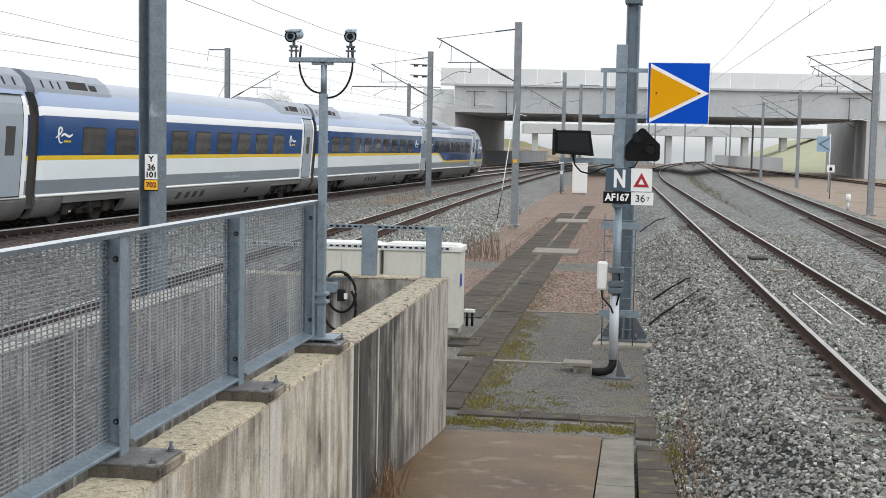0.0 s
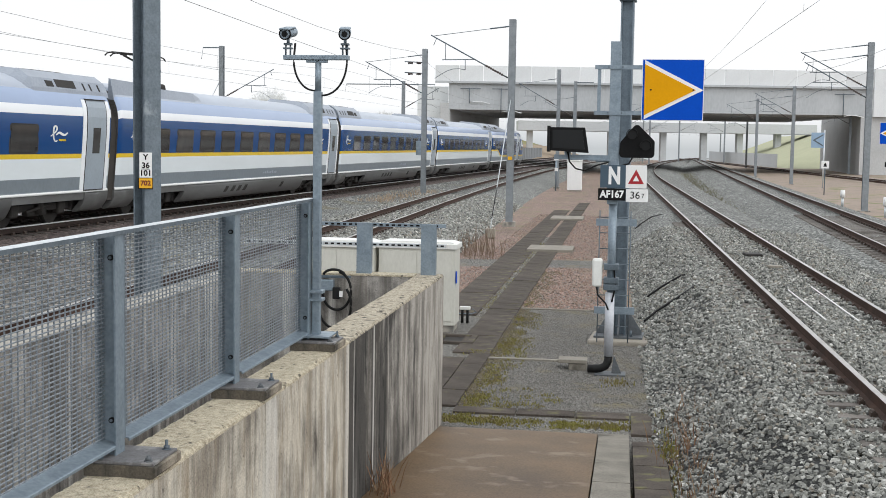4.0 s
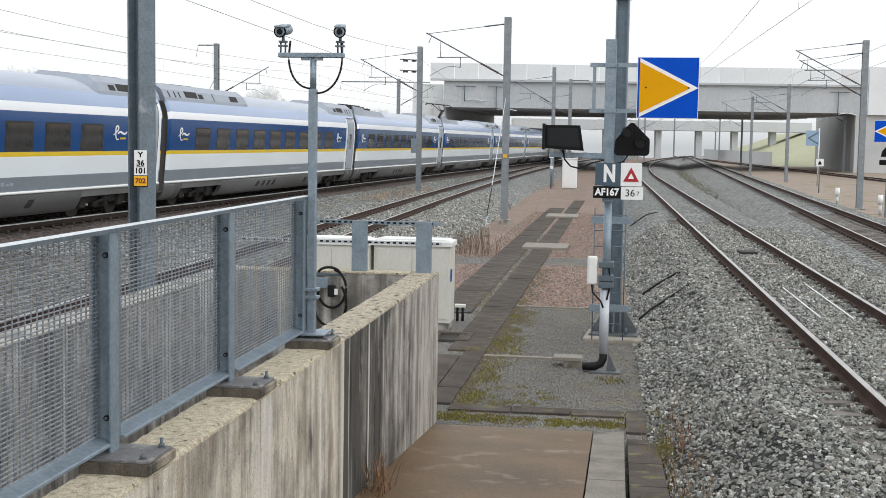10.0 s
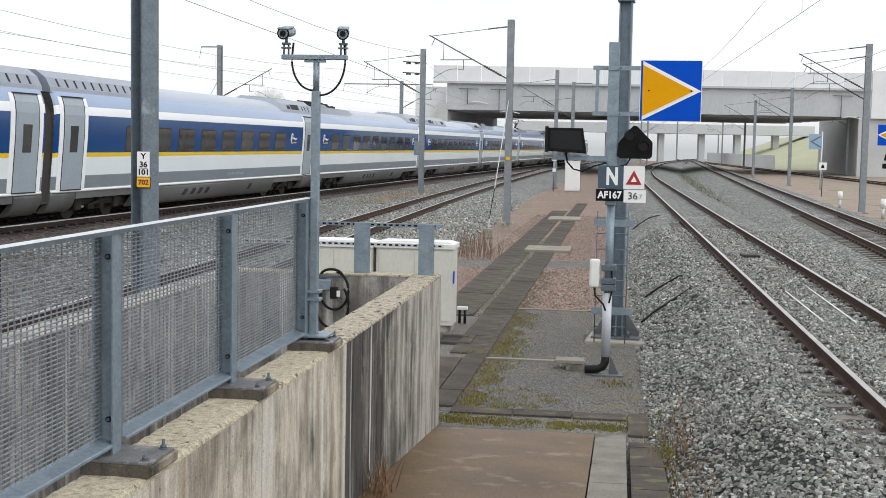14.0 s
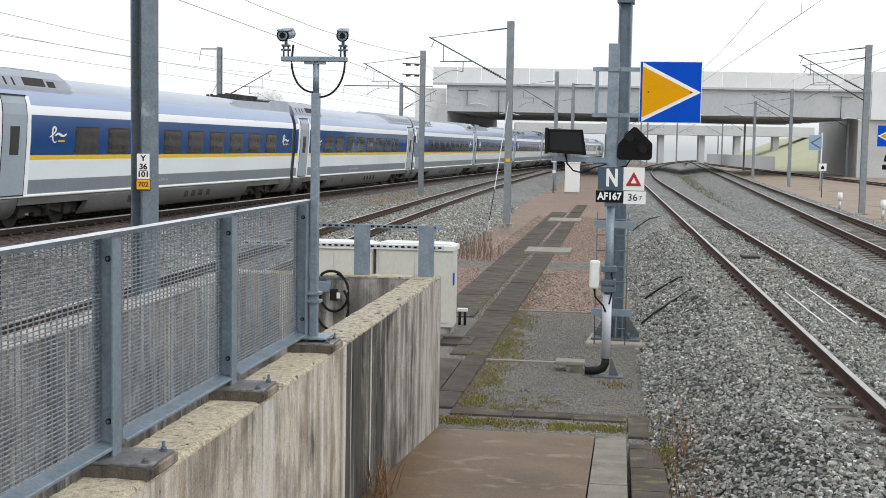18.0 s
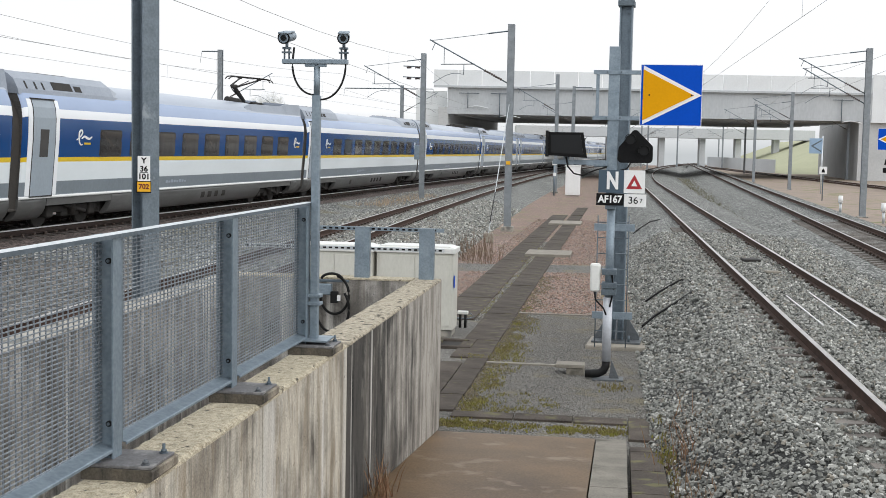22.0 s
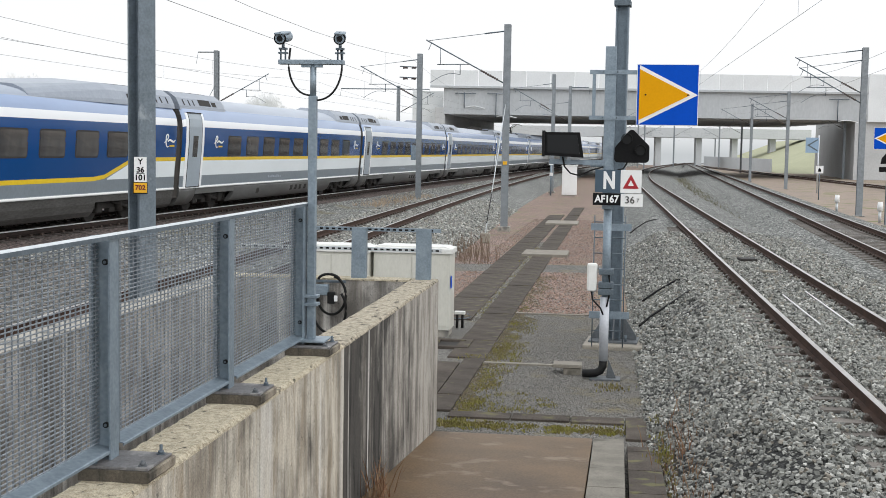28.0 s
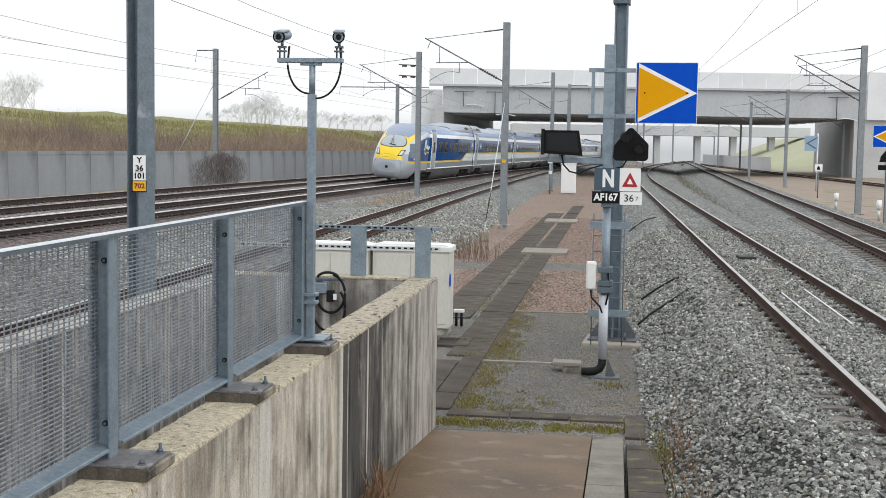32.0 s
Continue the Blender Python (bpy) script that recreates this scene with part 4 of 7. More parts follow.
M["t_window"] = mat("tinted_coach_glass", (0.080, 0.076, 0.072), (0.036, 0.036, 0.038), 0.06, scale=0.5, fine=2.5, bump=0.0, mix=0.3, vary=0.35)
M["t_lamp"] = plain("headlamp_glass", (0.62, 0.62, 0.60), 0.1)
M["t_steel"] = mat("brown_dusty_steel", (0.036, 0.031, 0.027), (0.016, 0.015, 0.014), 0.75, 0.2, scale=4, fine=30, bump=0.15)


def run(t):
    """How far the foremost coach joint's origin has come along the line."""
    return 107.596 + 6.8365 * t + 0.151743 * t * t - 0.000125 * t ** 3


def coach_pose(s, back=False):
    y = s / math.sqrt(1 + 0.186 ** 2)
    m = pose(mid_t1(y), y, 0.19, 0, 0, -math.degrees(math.atan(0.186))) @ pose(0, 0, 0, 0, LEAN, 0)
    return m @ pose(0, 0, 0, 0, 0, 180) if back else m


# half section of a coach, from the sill up to the roof's middle; each strip's paint follows
HALF = [(1.45, 0.905, 7), (1.482, 0.922, 7), (1.478, 0.962, 7), (1.457, 0.985, 2), (1.458, 1.02, 2), (1.46, 1.36, 1), (1.46, 1.885, 3), (1.46, 2.01, 4), (1.455, 2.55, 4), (1.43, 3.06, 1), (1.412, 3.18, 1), (1.385, 3.30, 5), (1.345, 3.42, 5), (1.285, 3.55, 5), (1.205, 3.69, 6), (1.09, 3.82, 6), (0.89, 3.93, 6), (0.6, 4.01, 6), (0.3, 4.045, 6)]
PAINTS = ("t_skirt", "t_white", "t_grey", "t_yellow", "t_blue", "t_sky", "t_roof", "t_line", "t_pale")
RING = [(x, z) for x, z, _ in HALF] + [(0.0, 4.055)] + [(-x, z) for x, z, _ in HALF[::-1]]
STRIP = []
for i in range(len(HALF)):
    STRIP.append(HALF[i][2])
STRIP = STRIP + STRIP[::-1] + [0]
STRIP = [8 if (i in (5, len(STRIP) - 7)) else m for i, m in enumerate(STRIP)]


def body_mesh(a, b):
    bd = B()
    rings = []
    for y, k in ((a, 0.96), (a + 0.07, 0.99), (a + 0.16, 1.0), (a + 0.3, 1.0), (b - 0.3, 1.0), (b - 0.16, 1.0), (b - 0.07, 0.99), (b, 0.96)):
        rings.append([(x * k, y, 0.91 + (z - 0.91) * (1 - (1 - k) * 0.4)) for x, z in RING])
    bd.sweep(rings, mis=STRIP, smooth=True)
    return bd.done("body", *[M[p] for p in PAINTS])


H = PITCH_C / 2
END = H - 0.24
BOGIE = 8.6875
BODY = body_mesh(-END, END)


def skirt_mesh(a, b, low):
    bd = B()
    for s in (1, -1):
        bd.sweep([[(s * x, y, z) for x, z in ((1.43, 0.912), (1.436, 0.82), (1.43, 0.72), (1.405, 0.62), (1.36, 0.52), (1.29, low + 0.12), (1.20, low + 0.04), (1.10, low), (1.06, low + 0.04), (1.25, 0.62), (1.34, 0.912))] for y in (a, b)], smooth=True)
    bd.box(-1.05, 1.05, a, b, low + 0.05, 0.90, mi=1)
    return bd.done("skirt", M["t_skirt_pale"], M["t_skirt"])


SKIRT_MID = skirt_mesh(-6.75, 6.75, 0.26)
SKIRT_END = skirt_mesh(-0.72, 0.72, 0.30)
bd = B()
for s in (1, -1):
    bd.sweep([[(s * 1.43, y, 0.915), (s * 1.425, y, 0.70), (s * 1.36, y, 0.70), (s * 1.36, y, 0.915)] for y in (-1.98, 1.98)])
SKIRT_OVER = bd.done("skirt", M["t_skirt_pale"])
# vents in the middle skirt
bd = B()
VENT = []
for e in (1, -1):
    bd = B()
    bd.sweep([[(e * (x + 0.006), y - 0.16 + k, z), (e * (x + 0.006), y + 0.16 + k, z), (e * (x - 0.05), y + 0.16 + k, z), (e * (x - 0.05), y - 0.16 + k, z)] for x, z, y, k in ((1.432, 0.74, 0, 0.06), (1.407, 0.62, 0, 0.0), (1.362, 0.52, 0, -0.05))])
    VENT.append(bd.done("vent", M["t_black"]))


def bogie_meshes():
    fr = B()
    for s in (1, -1):
        fr.box(s * 1.02 - 0.07, s * 1.02 + 0.07, -1.75, 1.75, 0.42, 0.62, bevel=0.03)
        fr.box(s * 1.02 - 0.09, s * 1.02 + 0.09, -0.5, 0.5, 0.30, 0.46, bevel=0.03)
        for y in (-1.25, 1.25):
            fr.box(s * 1.06 - 0.1, s * 1.06 + 0.1, y - 0.2, y + 0.2, 0.30, 0.66, bevel=0.05)
        fr.rod((s * 1.18, -0.75, 0.42), (s * 1.18, 0.55, 0.64), 0.05, 8)
        fr.rod((s * 1.12, 0.0, 0.35), (s * 1.12, 0.0, 0.85), 0.14, 10)
    fr.box(-1.0, 1.0, -0.35, 0.35, 0.40, 0.66)
    wh = B()
    for s in (1, -1):
        wh.rod((s * 0.69, 0, 0), (s * 0.825, 0, 0), 0.455, 24)
        wh.rod((s * 0.66, 0, 0), (s * 0.69, 0, 0), 0.485, 24)
        wh.rod((s * 0.825, 0, 0), (s * 0.845, 0, 0), 0.2, 14)
    wh.rod((-0.7, 0, 0), (0.7, 0, 0), 0.09, 10)
    return fr.done("bogie_frame", M["t_steel"]), wh.done("wheelset", M["t_steel"])


BOGIE_ME, WHEEL_ME = bogie_meshes()


def side_x(z):
    """The bodyside's half width at a height."""
    return 1.4605 - 0.0098 * max(0, z - 2.01) if z < 2.55 else 1.455 - 0.049 * (z - 2.55)


def round_pane(name, hw, z0, z1, r, off, m):
    """A plate with rounded corners that follows the bodyside, for each side in turn."""
    out = []
    for s in (1, -1):
        ring = []
        for cy, cz, a0 in ((hw - r, z1 - r, 0), (-hw + r, z1 - r, 90), (-hw + r, z0 + r, 180), (hw - r, z0 + r, 270)):
            for i in range(5):
                a = math.radians(a0 + 22.5 * i)
                ring.append((cy + r * math.cos(a), cz + r * math.sin(a)))
        bd = B()
        bd.sweep([[(s * (side_x(z) + off), y, z) for y, z in ring], [(s * (side_x(z) - 0.02), y, z) for y, z in ring]])
        out.append(bd.done(name, m))
    return out


WINDOW = round_pane("window", 0.68, 2.065, 2.755, 0.085, 0.010, M["t_window"])
SEAL = round_pane("window_seal", 0.725, 2.02, 2.80, 0.11, 0.004, M["t_black"])


def door_meshes(s):
    """A plug door that follows one bodyside, with its white surround."""
    prof = [(1.468, 0.99), (1.468, 2.5), (1.44, 3.05), (1.395, 3.32), (1.315, 3.52)]
    out = []
    for w, off, name, m in ((0.58, 0.012, "door", "t_door"), (0.82, 0.004, "door_surround", "t_white")):
        bd = B()
        bd.sweep([[(s * (x + off), y, z) for x, z in prof] + [(s * (x - 0.05), y, z) for x, z in prof[::-1]] for y in (-w, w)])
        out.append(bd.done(name, M[m]))
    bd = B()
    for e in (-0.59, 0.59):
        bd.sweep([[(s * (x + 0.016), y, z) for x, z in prof] + [(s * (x - 0.02), y, z) for x, z in prof[::-1]] for y in (e - 0.012, e + 0.012)])
    bd.box(s * 1.46 - 0.03, s * 1.46 + 0.03, -0.6, 0.6, 0.955, 0.985)
    bd.box(s * 1.33 - 0.03, s * 1.33 + 0.03, -0.62, 0.62, 3.52, 3.55)
    out.append(bd.done("door_seal", M["t_black"]))
    bd = B()
    bd.sweep([[(s * 1.484, y, 2.02), (s * 1.484, y, 2.75), (s * 1.47, y, 2.75), (s * 1.47, y, 2.02)] for y in (-0.22, 0.22)])
    out.append(bd.done("door_window", M["t_window"]))
    return out


DOORS = [door_meshes(1), door_meshes(-1)]


def mark_mesh(k=1.0, tall=1.0, bold=1.0, drop=0.0):
    """A looping ribbon with a wave, as a plain emblem, and a small lettered bar."""
    bd = B()
    loop = [(-0.42, -0.02), (-0.30, 0.06), (-0.14, 0.20), (-0.10, 0.34), (-0.18, 0.42), (-0.27, 0.34), (-0.28, 0.12), (-0.24, -0.12), (-0.14, -0.24), (-0.04, -0.20)]
    wave = [(-0.12, 0.04), (0.04, 0.14), (0.20, 0.08), (0.36, 0.04), (0.52, 0.14)]
    def curve(pts):
        """Rounds a run of points by Catmull-Rom."""
        v = [Vector(pts[0])] + [Vector(p) for p in pts] + [Vector(pts[-1])]
        out = []
        for a, b, c, d in zip(v, v[1:], v[2:], v[3:]):
            for k_ in range(4):
                s_ = k_ / 4
                out.append(0.5 * (2 * b + (c - a) * s_ + (2 * a - 5 * b + 4 * c - d) * s_ ** 2 + (3 * b - a - 3 * c + d) * s_ ** 3))
        return [(p.x, p.y) for p in out] + [pts[-1]]
    for pts, w in ((curve(loop), 0.038), (curve(wave), 0.052)):
        left, right = [], []
        for i, p in enumerate(pts):
            a, b = Vector(pts[max(i - 1, 0)]), Vector(pts[min(i + 1, len(pts) - 1)])
            d = (b - a).normalized()
            n = Vector((-d.y, d.x)) * w * bold * (0.35 + 0.65 * math.sin(math.pi * (i + 0.5) / len(pts)))
            left.append(Vector(p) + n)
            right.append(Vector(p) - n)
        bd.sweep([[(-0.006, l.x * k, l.y * k * tall - drop), (0.006, l.x * k, l.y * k * tall - drop), (0.006, r.x * k, r.y * k * tall - drop), (-0.006, r.x * k, r.y * k * tall - drop)] for l, r in zip(left, right)])
    me = bd.done("emblem", M["t_line"])
    bd = B()
    for i in range(8):
        bd.box(-0.006, 0.006, (0.06 + i * 0.05) * k, (0.095 + i * 0.05) * k, -0.14 * k - drop, -0.085 * k - drop)
    return me, bd.done("lettering", M["t_line"])


EMBLEM, LETTERS = mark_mesh(0.98, 0.64)
EMBLEM_BIG, LETTERS_BIG = mark_mesh(1.95, 0.70, 1.55, 0.14)
LETTERS.materials[0] = LETTERS_BIG.materials[0] = M["t_yellow"]


def pod_mesh(length, tail=0.6, top=4.19):
    """A roof fairing; its square end is at y = 0 and it slopes down at the far end."""
    bd = B()
    prof = [(1.235, 3.62), (1.195, 3.76), (1.04, 4.01), (0.74, top), (-0.74, top), (-1.04, 4.01), (-1.195, 3.76), (-1.235, 3.62)]
    low = [(x * 0.96, 3.62 + (z - 3.62) * 0.5) for x, z in prof]
    bd.sweep([[(x, 0, z) for x, z in prof], [(x, length - tail, z) for x, z in prof], [(x, length, z) for x, z in low]])
    return bd.done("roof_fairing", M["t_pod"])


def slope_plate(y0, y1, f0, f1, name="grille"):
    """A dark plate on each slope of a fairing, from f0 to f1 of the way up."""
    a, b = Vector((1.195, 0, 3.76)), Vector((1.04, 0, 4.01))
    n = Vector((0.22, 0, 0.165)).normalized() * 0.008
    p, q = a.lerp(b, f0) + n, a.lerp(b, f1) + n
    out = []
    for s in (1, -1):
        ring = [(p.x * s, p.z), (q.x * s, q.z), ((q.x - 0.03) * s, q.z - 0.02), ((p.x - 0.03) * s, p.z - 0.02)]
        out.append(B().sweep([[(x, y, z) for x, z in ring] for y in (y0, y1)]).done(name, M["t_black"]))
    return out


POD = pod_mesh(4.9)
POD_LONG = pod_mesh(8.6)
POD_MID = pod_mesh(6.3, 0.8)
POD_LOW = pod_mesh(6.8, 0.9, 4.18)
POD_DRIVE = pod_mesh(9.6, 4.8)
GRILLES = [slope_plate(0.45, 0.53, 0.05, 0.8), slope_plate(0.95, 1.03, 0.05, 0.8), slope_plate(1.35, 1.43, 0.05, 0.8), slope_plate(1.9, 3.0, 0.15, 0.95), slope_plate(3.15, 3.55, 0.15, 0.75)]
GRILLES = [g for pair in GRILLES for g in pair]
FAR_GRILLES = [g for pair in (slope_plate(6.3, 7.1, 0.15, 0.9), slope_plate(4.55, 4.6, 0.0, 1.0)) for g in pair]
SLOTS = [g for i in range(11) for g in slope_plate(0.5 + i * 0.52, 0.59 + i * 0.52, 0.1, 0.9)]
TOPGRILLE = [B().box(x0, x1, y0, y1, 4.185, 4.202).done("grille", M["t_black"]) for y0, y1 in ((1.9, 2.9), (3.05, 3.5)) for x0, x1 in ((0.2, 0.68), (-0.68, -0.2))]


def gear_low():
    """A folded pantograph with its frame and insulators in a roof well."""
    fr, ar = B(), B()
    for y in (0.2, 1.9):
        fr.box(-0.75, 0.75, y - 0.04, y + 0.04, 3.98, 4.06)
        for x in (-0.6, 0.6):
            fr.rod((x, y, 3.85), (x, y, 4.0), 0.09, 8)
    for x in (-0.6, 0.6):
        fr.box(x - 0.04, x + 0.04, 0.2, 3.4, 4.02, 4.10)
    ar.rod((-0.35, 0.2, 4.010), (0.0, 2.2, 4.020), 0.045, 6)
    ar.rod((0.35, 0.2, 3.960), (0.0, 2.2, 4.020), 0.045, 6)
    ar.rod((0, 2.2, 4.040), (0, 0.1, 4.070), 0.04, 6)
    for y in (0.0, 0.32):
        ar.rod((-0.8, y, 4.090), (0.8, y, 4.090), 0.03, 6)
        for s in (1, -1):
            ar.rod((s * 0.8, y, 4.090), (s * 1.0, y, 4.020), 0.025, 6)
    for i in range(9):
        y = 0.1 + 0.42 * i
        fr.box(-0.5 + 0.11 * (i % 3), 0.5 - 0.13 * (i % 2), y, y + 0.2, 4.02, 4.13 + 0.045 * ((i * 7) % 4), bevel=0.02)
        fr.rod((0.62, y + 0.1, 4.0), (0.62, y + 0.1, 4.14 + 0.03 * (i % 2)), 0.06, 8)
    return fr.done("pantograph_base", M["t_black"]), ar.done("pantograph_arm", M["t_black"])


def gear_high():
    """A raised single-arm pantograph."""
    fr, ar, hd = B(), B(), B()
    for y in (-0.55, 0.55):
        fr.box(-0.7, 0.7, y - 0.05, y + 0.05, 3.98, 4.07)
        for x in (-0.55, 0.55):
            fr.rod((x, y, 3.85), (x, y, 4.0), 0.10, 8)
    fr.box(-0.6, -0.5, -0.6, 0.6, 4.04, 4.12)
    fr.box(0.5, 0.6, -0.6, 0.6, 4.04, 4.12)
    fr.rod((-0.15, 0.9, 4.05), (0.15, 1.6, 4.1), 0.14, 8)
    ar.rod((0, 0.0, 4.106), (0, 1.25, 4.634), 0.085, 8)
    ar.rod((0.12, -0.25, 4.106), (0.12, 1.15, 4.538), 0.022, 6)
    ar.rod((-0.12, 1.25, 4.650), (0.12, 1.25, 4.650), 0.09, 8)
    ar.rod((-0.16, 1.25, 4.666), (-0.42, -0.45, 5.034), 0.034, 6)
    ar.rod((0.16, 1.25, 4.666), (0.42, -0.45, 5.034), 0.034, 6)
    ar.rod((0, 1.3, 4.586), (0, -0.4, 4.970), 0.02, 6)
    for y in (-0.65, -0.25):
        hd.rod((-0.75, y, 5.098), (0.75, y, 5.098), 0.03, 6)
        for s in (1, -1):
            hd.tube([(s * 0.75, y, 5.098), (s * 0.9, y, 5.058), (s * 0.98, y, 4.970)], 0.024, 6)
    for x in (-0.42, 0.42):
        hd.box(x - 0.03, x + 0.03, -0.65, -0.25, 5.026, 5.082)
    return fr.done("pantograph_base", M["t_black"]), ar.done("pantograph_arm", M["t_steel"]), hd.done("pantograph_head", M["t_steel"])


LOW, HIGH = gear_low(), gear_high()
GANG = B()
GANG.sweep([[(x * 0.93, y, 0.6 + (z - 0.91) * 0.98) for x, z in RING] for y in (-0.24, 0.24)])
GANG = GANG.done("gangway_bellows", M["t_bellows"])

SIDE_BARS = []
for e in (1, -1):
    bd = B()
    for i in range(8):
        bd.box(e * 1.4615 - 0.004, e * 1.4615 + 0.004, 1.2 + 0.22 * i, 1.36 + 0.22 * i, 1.14, 1.20 + 0.02 * (i % 3))
    SIDE_BARS.append(bd.done("lettering", M["t_roof"]))


def under(t):
    part("skirt", SKIRT_MID, None, t)
    for s in (1, -1):
        part("skirt", SKIRT_END, None, t, at=pose(0, s * (H - 0.95), 0))
        part("skirt", SKIRT_OVER, None, t, at=pose(0, s * BOGIE, 0))
    for s in (1, -1):
        bg_ = part("bogie", BOGIE_ME, None, t, "dusty brown steel bogie", at=pose(0, s * BOGIE, 0))
        for w in (-1.25, 1.25):
            part("wheelset", WHEEL_ME, None, bg_, at=pose(0, w, 0.46))
    for y in (-2.67, -1.93, -1.28, -0.62, 3.88):
        for v in VENT:
            part("vent", v, None, t, at=pose(0, y, 0))
    for side_bars in SIDE_BARS:
        part("lettering", side_bars, None, t, "small pale lettering bars")


def add_door(t, y):
    for leaf, surround, seal, pane in DOORS:
        part("door_surround", surround, None, t, "white door surround", at=pose(0, y, 0))
        dl = part("door", leaf, None, t, "grey plug door", at=pose(0, y, 0))
        part("door_seal", seal, None, dl)
        part("door_window", pane, None, dl)


def add_window(t, y):
    for w, sl in zip(WINDOW, SEAL):
        part("window_seal", sl, None, part("window", w, None, t, at=pose(0, y, 0)))


def add_mark(t, y, z=2.5, big=False):
    for s in (1, -1):
        x = 1.476 if big else 1.462
        m = pose(x, y, z, 0, 0, 0) if s > 0 else pose(-x, y, z, 0, 0, 180)
        part("emblem", EMBLEM_BIG if big else EMBLEM, None, t, "white ribbon emblem", at=m)
        part("lettering", LETTERS_BIG if big else LETTERS, None, t, at=m)


def roof_end(t, s, kind):
    """What stands on the roof at one end: s is 1 for the end with the door."""
    m = pose(0, s * (END + 0.02), 0, 0, 0, 180 if s > 0 else 0)
    if kind in ("unit", "slots", "long", "mid"):
        pod = part("roof_fairing", {"unit": POD, "slots": POD_LOW, "long": POD_LONG, "mid": POD_MID}[kind], None, t, "grey roof fairing with dark grilles", at=m)
        for g in {"unit": GRILLES, "mid": GRILLES, "long": GRILLES + FAR_GRILLES, "slots": SLOTS}[kind]:
            part("grille", g, None, pod)
        if kind != "slots":
            for g in TOPGRILLE:
                part("grille", g, None, pod)
    elif kind == "low":
        part("roof_fairing", WELL, None, t, "grey side fairing of a roof well", at=m)
        for me in LOW:
            part(me.name.split(".")[0], me, None, t, "folded black pantograph", at=m @ pose(0, 1.6, 0))
    elif kind == "high":
        part("roof_fairing", WELL, None, t, "grey side fairing of a roof well", at=m)
        for me in HIGH:
            part(me.name.split(".")[0], me, None, t, "raised black pantograph", at=m @ pose(0, 4.3, 0))


bd = B()
for s in (1, -1):
    bd.sweep([[(s * 1.20, y, 3.58), (s * 1.16, y, 3.74), (s * 1.04, y, 3.86 + h), (s * 0.98, y, 3.86 + h), (s * 1.0, y, 3.58)] for y, h in ((0, 0.34), (2.0, 0.30), (2.5, 0.20), (6.4, 0.16), (7.0, 0.02))])
WELL = bd.done("roof_fairing", M["t_pod"])

COACHES = []


def coach(n, roof_door, roof_plain, both_doors=False, back=False):
    t = thing("train_coach", pose(0, 0, 0), "blue and pale grey high-speed train coach with a yellow stripe", "train coach", "coaches of the train")
    part("body", BODY, None, t)
    under(t)
    add_door(t, H - 1.27)
    if both_doors:
        add_door(t, -H + 1.27)
    for i in range(9):
        y = -H + 3.28 + 2.03 * i
        if both_doors and i == 0:
            continue
        add_window(t, y)
    if not both_doors:
        add_mark(t, -H + 0.3 + 1.15)
    add_mark(t, H - 3.5)
    roof_end(t, 1, roof_door)
    roof_end(t, -1, roof_plain)
    part("gangway_bellows", GANG, None, t, at=pose(0, -H if not back else H, 0))
    COACHES.append((t, n - 0.5, back))
    return t


KINDS = {2: ("unit", "unit"), 3: ("unit", "unit"), 4: ("unit", "high"), 5: ("unit", "low"), 6: ("unit", "long"), 7: ("unit", "low"), 8: ("unit", "slots"),
         9: ("unit", "slots"), 10: ("unit", "low"), 11: ("mid", "unit"), 12: ("mid", "high"), 13: ("mid", "low"), 14: ("unit", "unit"), 15: ("unit", "unit")}
for n in range(2, 16):
    d, p = KINDS[n]
    coach(n, d, p, n in (8, 9), n > 8)

# ---- driving cars: y runs from the joint (0) to the nose's tip
TIP = 25.02


def lerp_table(tab, x):
    for (a, va), (b, vb) in zip(tab, tab[1:]):
        if x <= b:
            f = max(0.0, (x - a) / (b - a))
            return va + (vb - va) * f
    return tab[-1][1]


Z_TOP = [(0.0, 1.30), (0.08, 1.58), (0.25, 1.88), (0.6, 2.22), (1.0, 2.54), (1.6, 2.88), (2.2, 3.10), (3.0, 3.32), (4.0, 3.55), (5.2, 3.77), (5.8, 3.862), (6.5, 3.862)]
Z_LOW = [(0.0, 0.70), (0.1, 0.48), (0.3, 0.34), (0.8, 0.28), (2.2, 0.30), (2.8, 0.70), (6.5, 0.72)]
WIDE = [(0.0, 0.62), (0.08, 0.80), (0.25, 0.95), (0.6, 1.08), (1.2, 1.20), (2.0, 1.31), (3.2, 1.40), (4.6, 1.45), (6.5, 1.46)]
HALF2 = [(1.45, 0.905, 7), (1.482, 0.922, 7), (1.478, 0.962, 7), (1.457, 0.985, 2), (1.458, 1.02, 2), (1.46, 1.335, 3), (1.46, 1.46, 4), (1.46, 2.0, 4), (1.455, 2.55, 4), (1.43, 3.06, 1), (1.412, 3.18, 1), (1.385, 3.30, 5), (1.345, 3.405, 5), (1.285, 3.51, 5), (1.20, 3.615, 6), (1.08, 3.71, 6), (0.88, 3.785, 6), (0.6, 3.83, 6), (0.3, 3.855, 6)]
FULL = [(1.24, 0.32), (1.40, 0.60), (1.44, 0.91)] + [(x, z) for x, z, _ in HALF2[3:]]


def smooth_table(tab, x):
    return sum(lerp_table(tab, max(0, x + o)) for o in (-0.12, -0.04, 0.04, 0.12)) / 4 if x > 0.2 else lerp_table(tab, x)


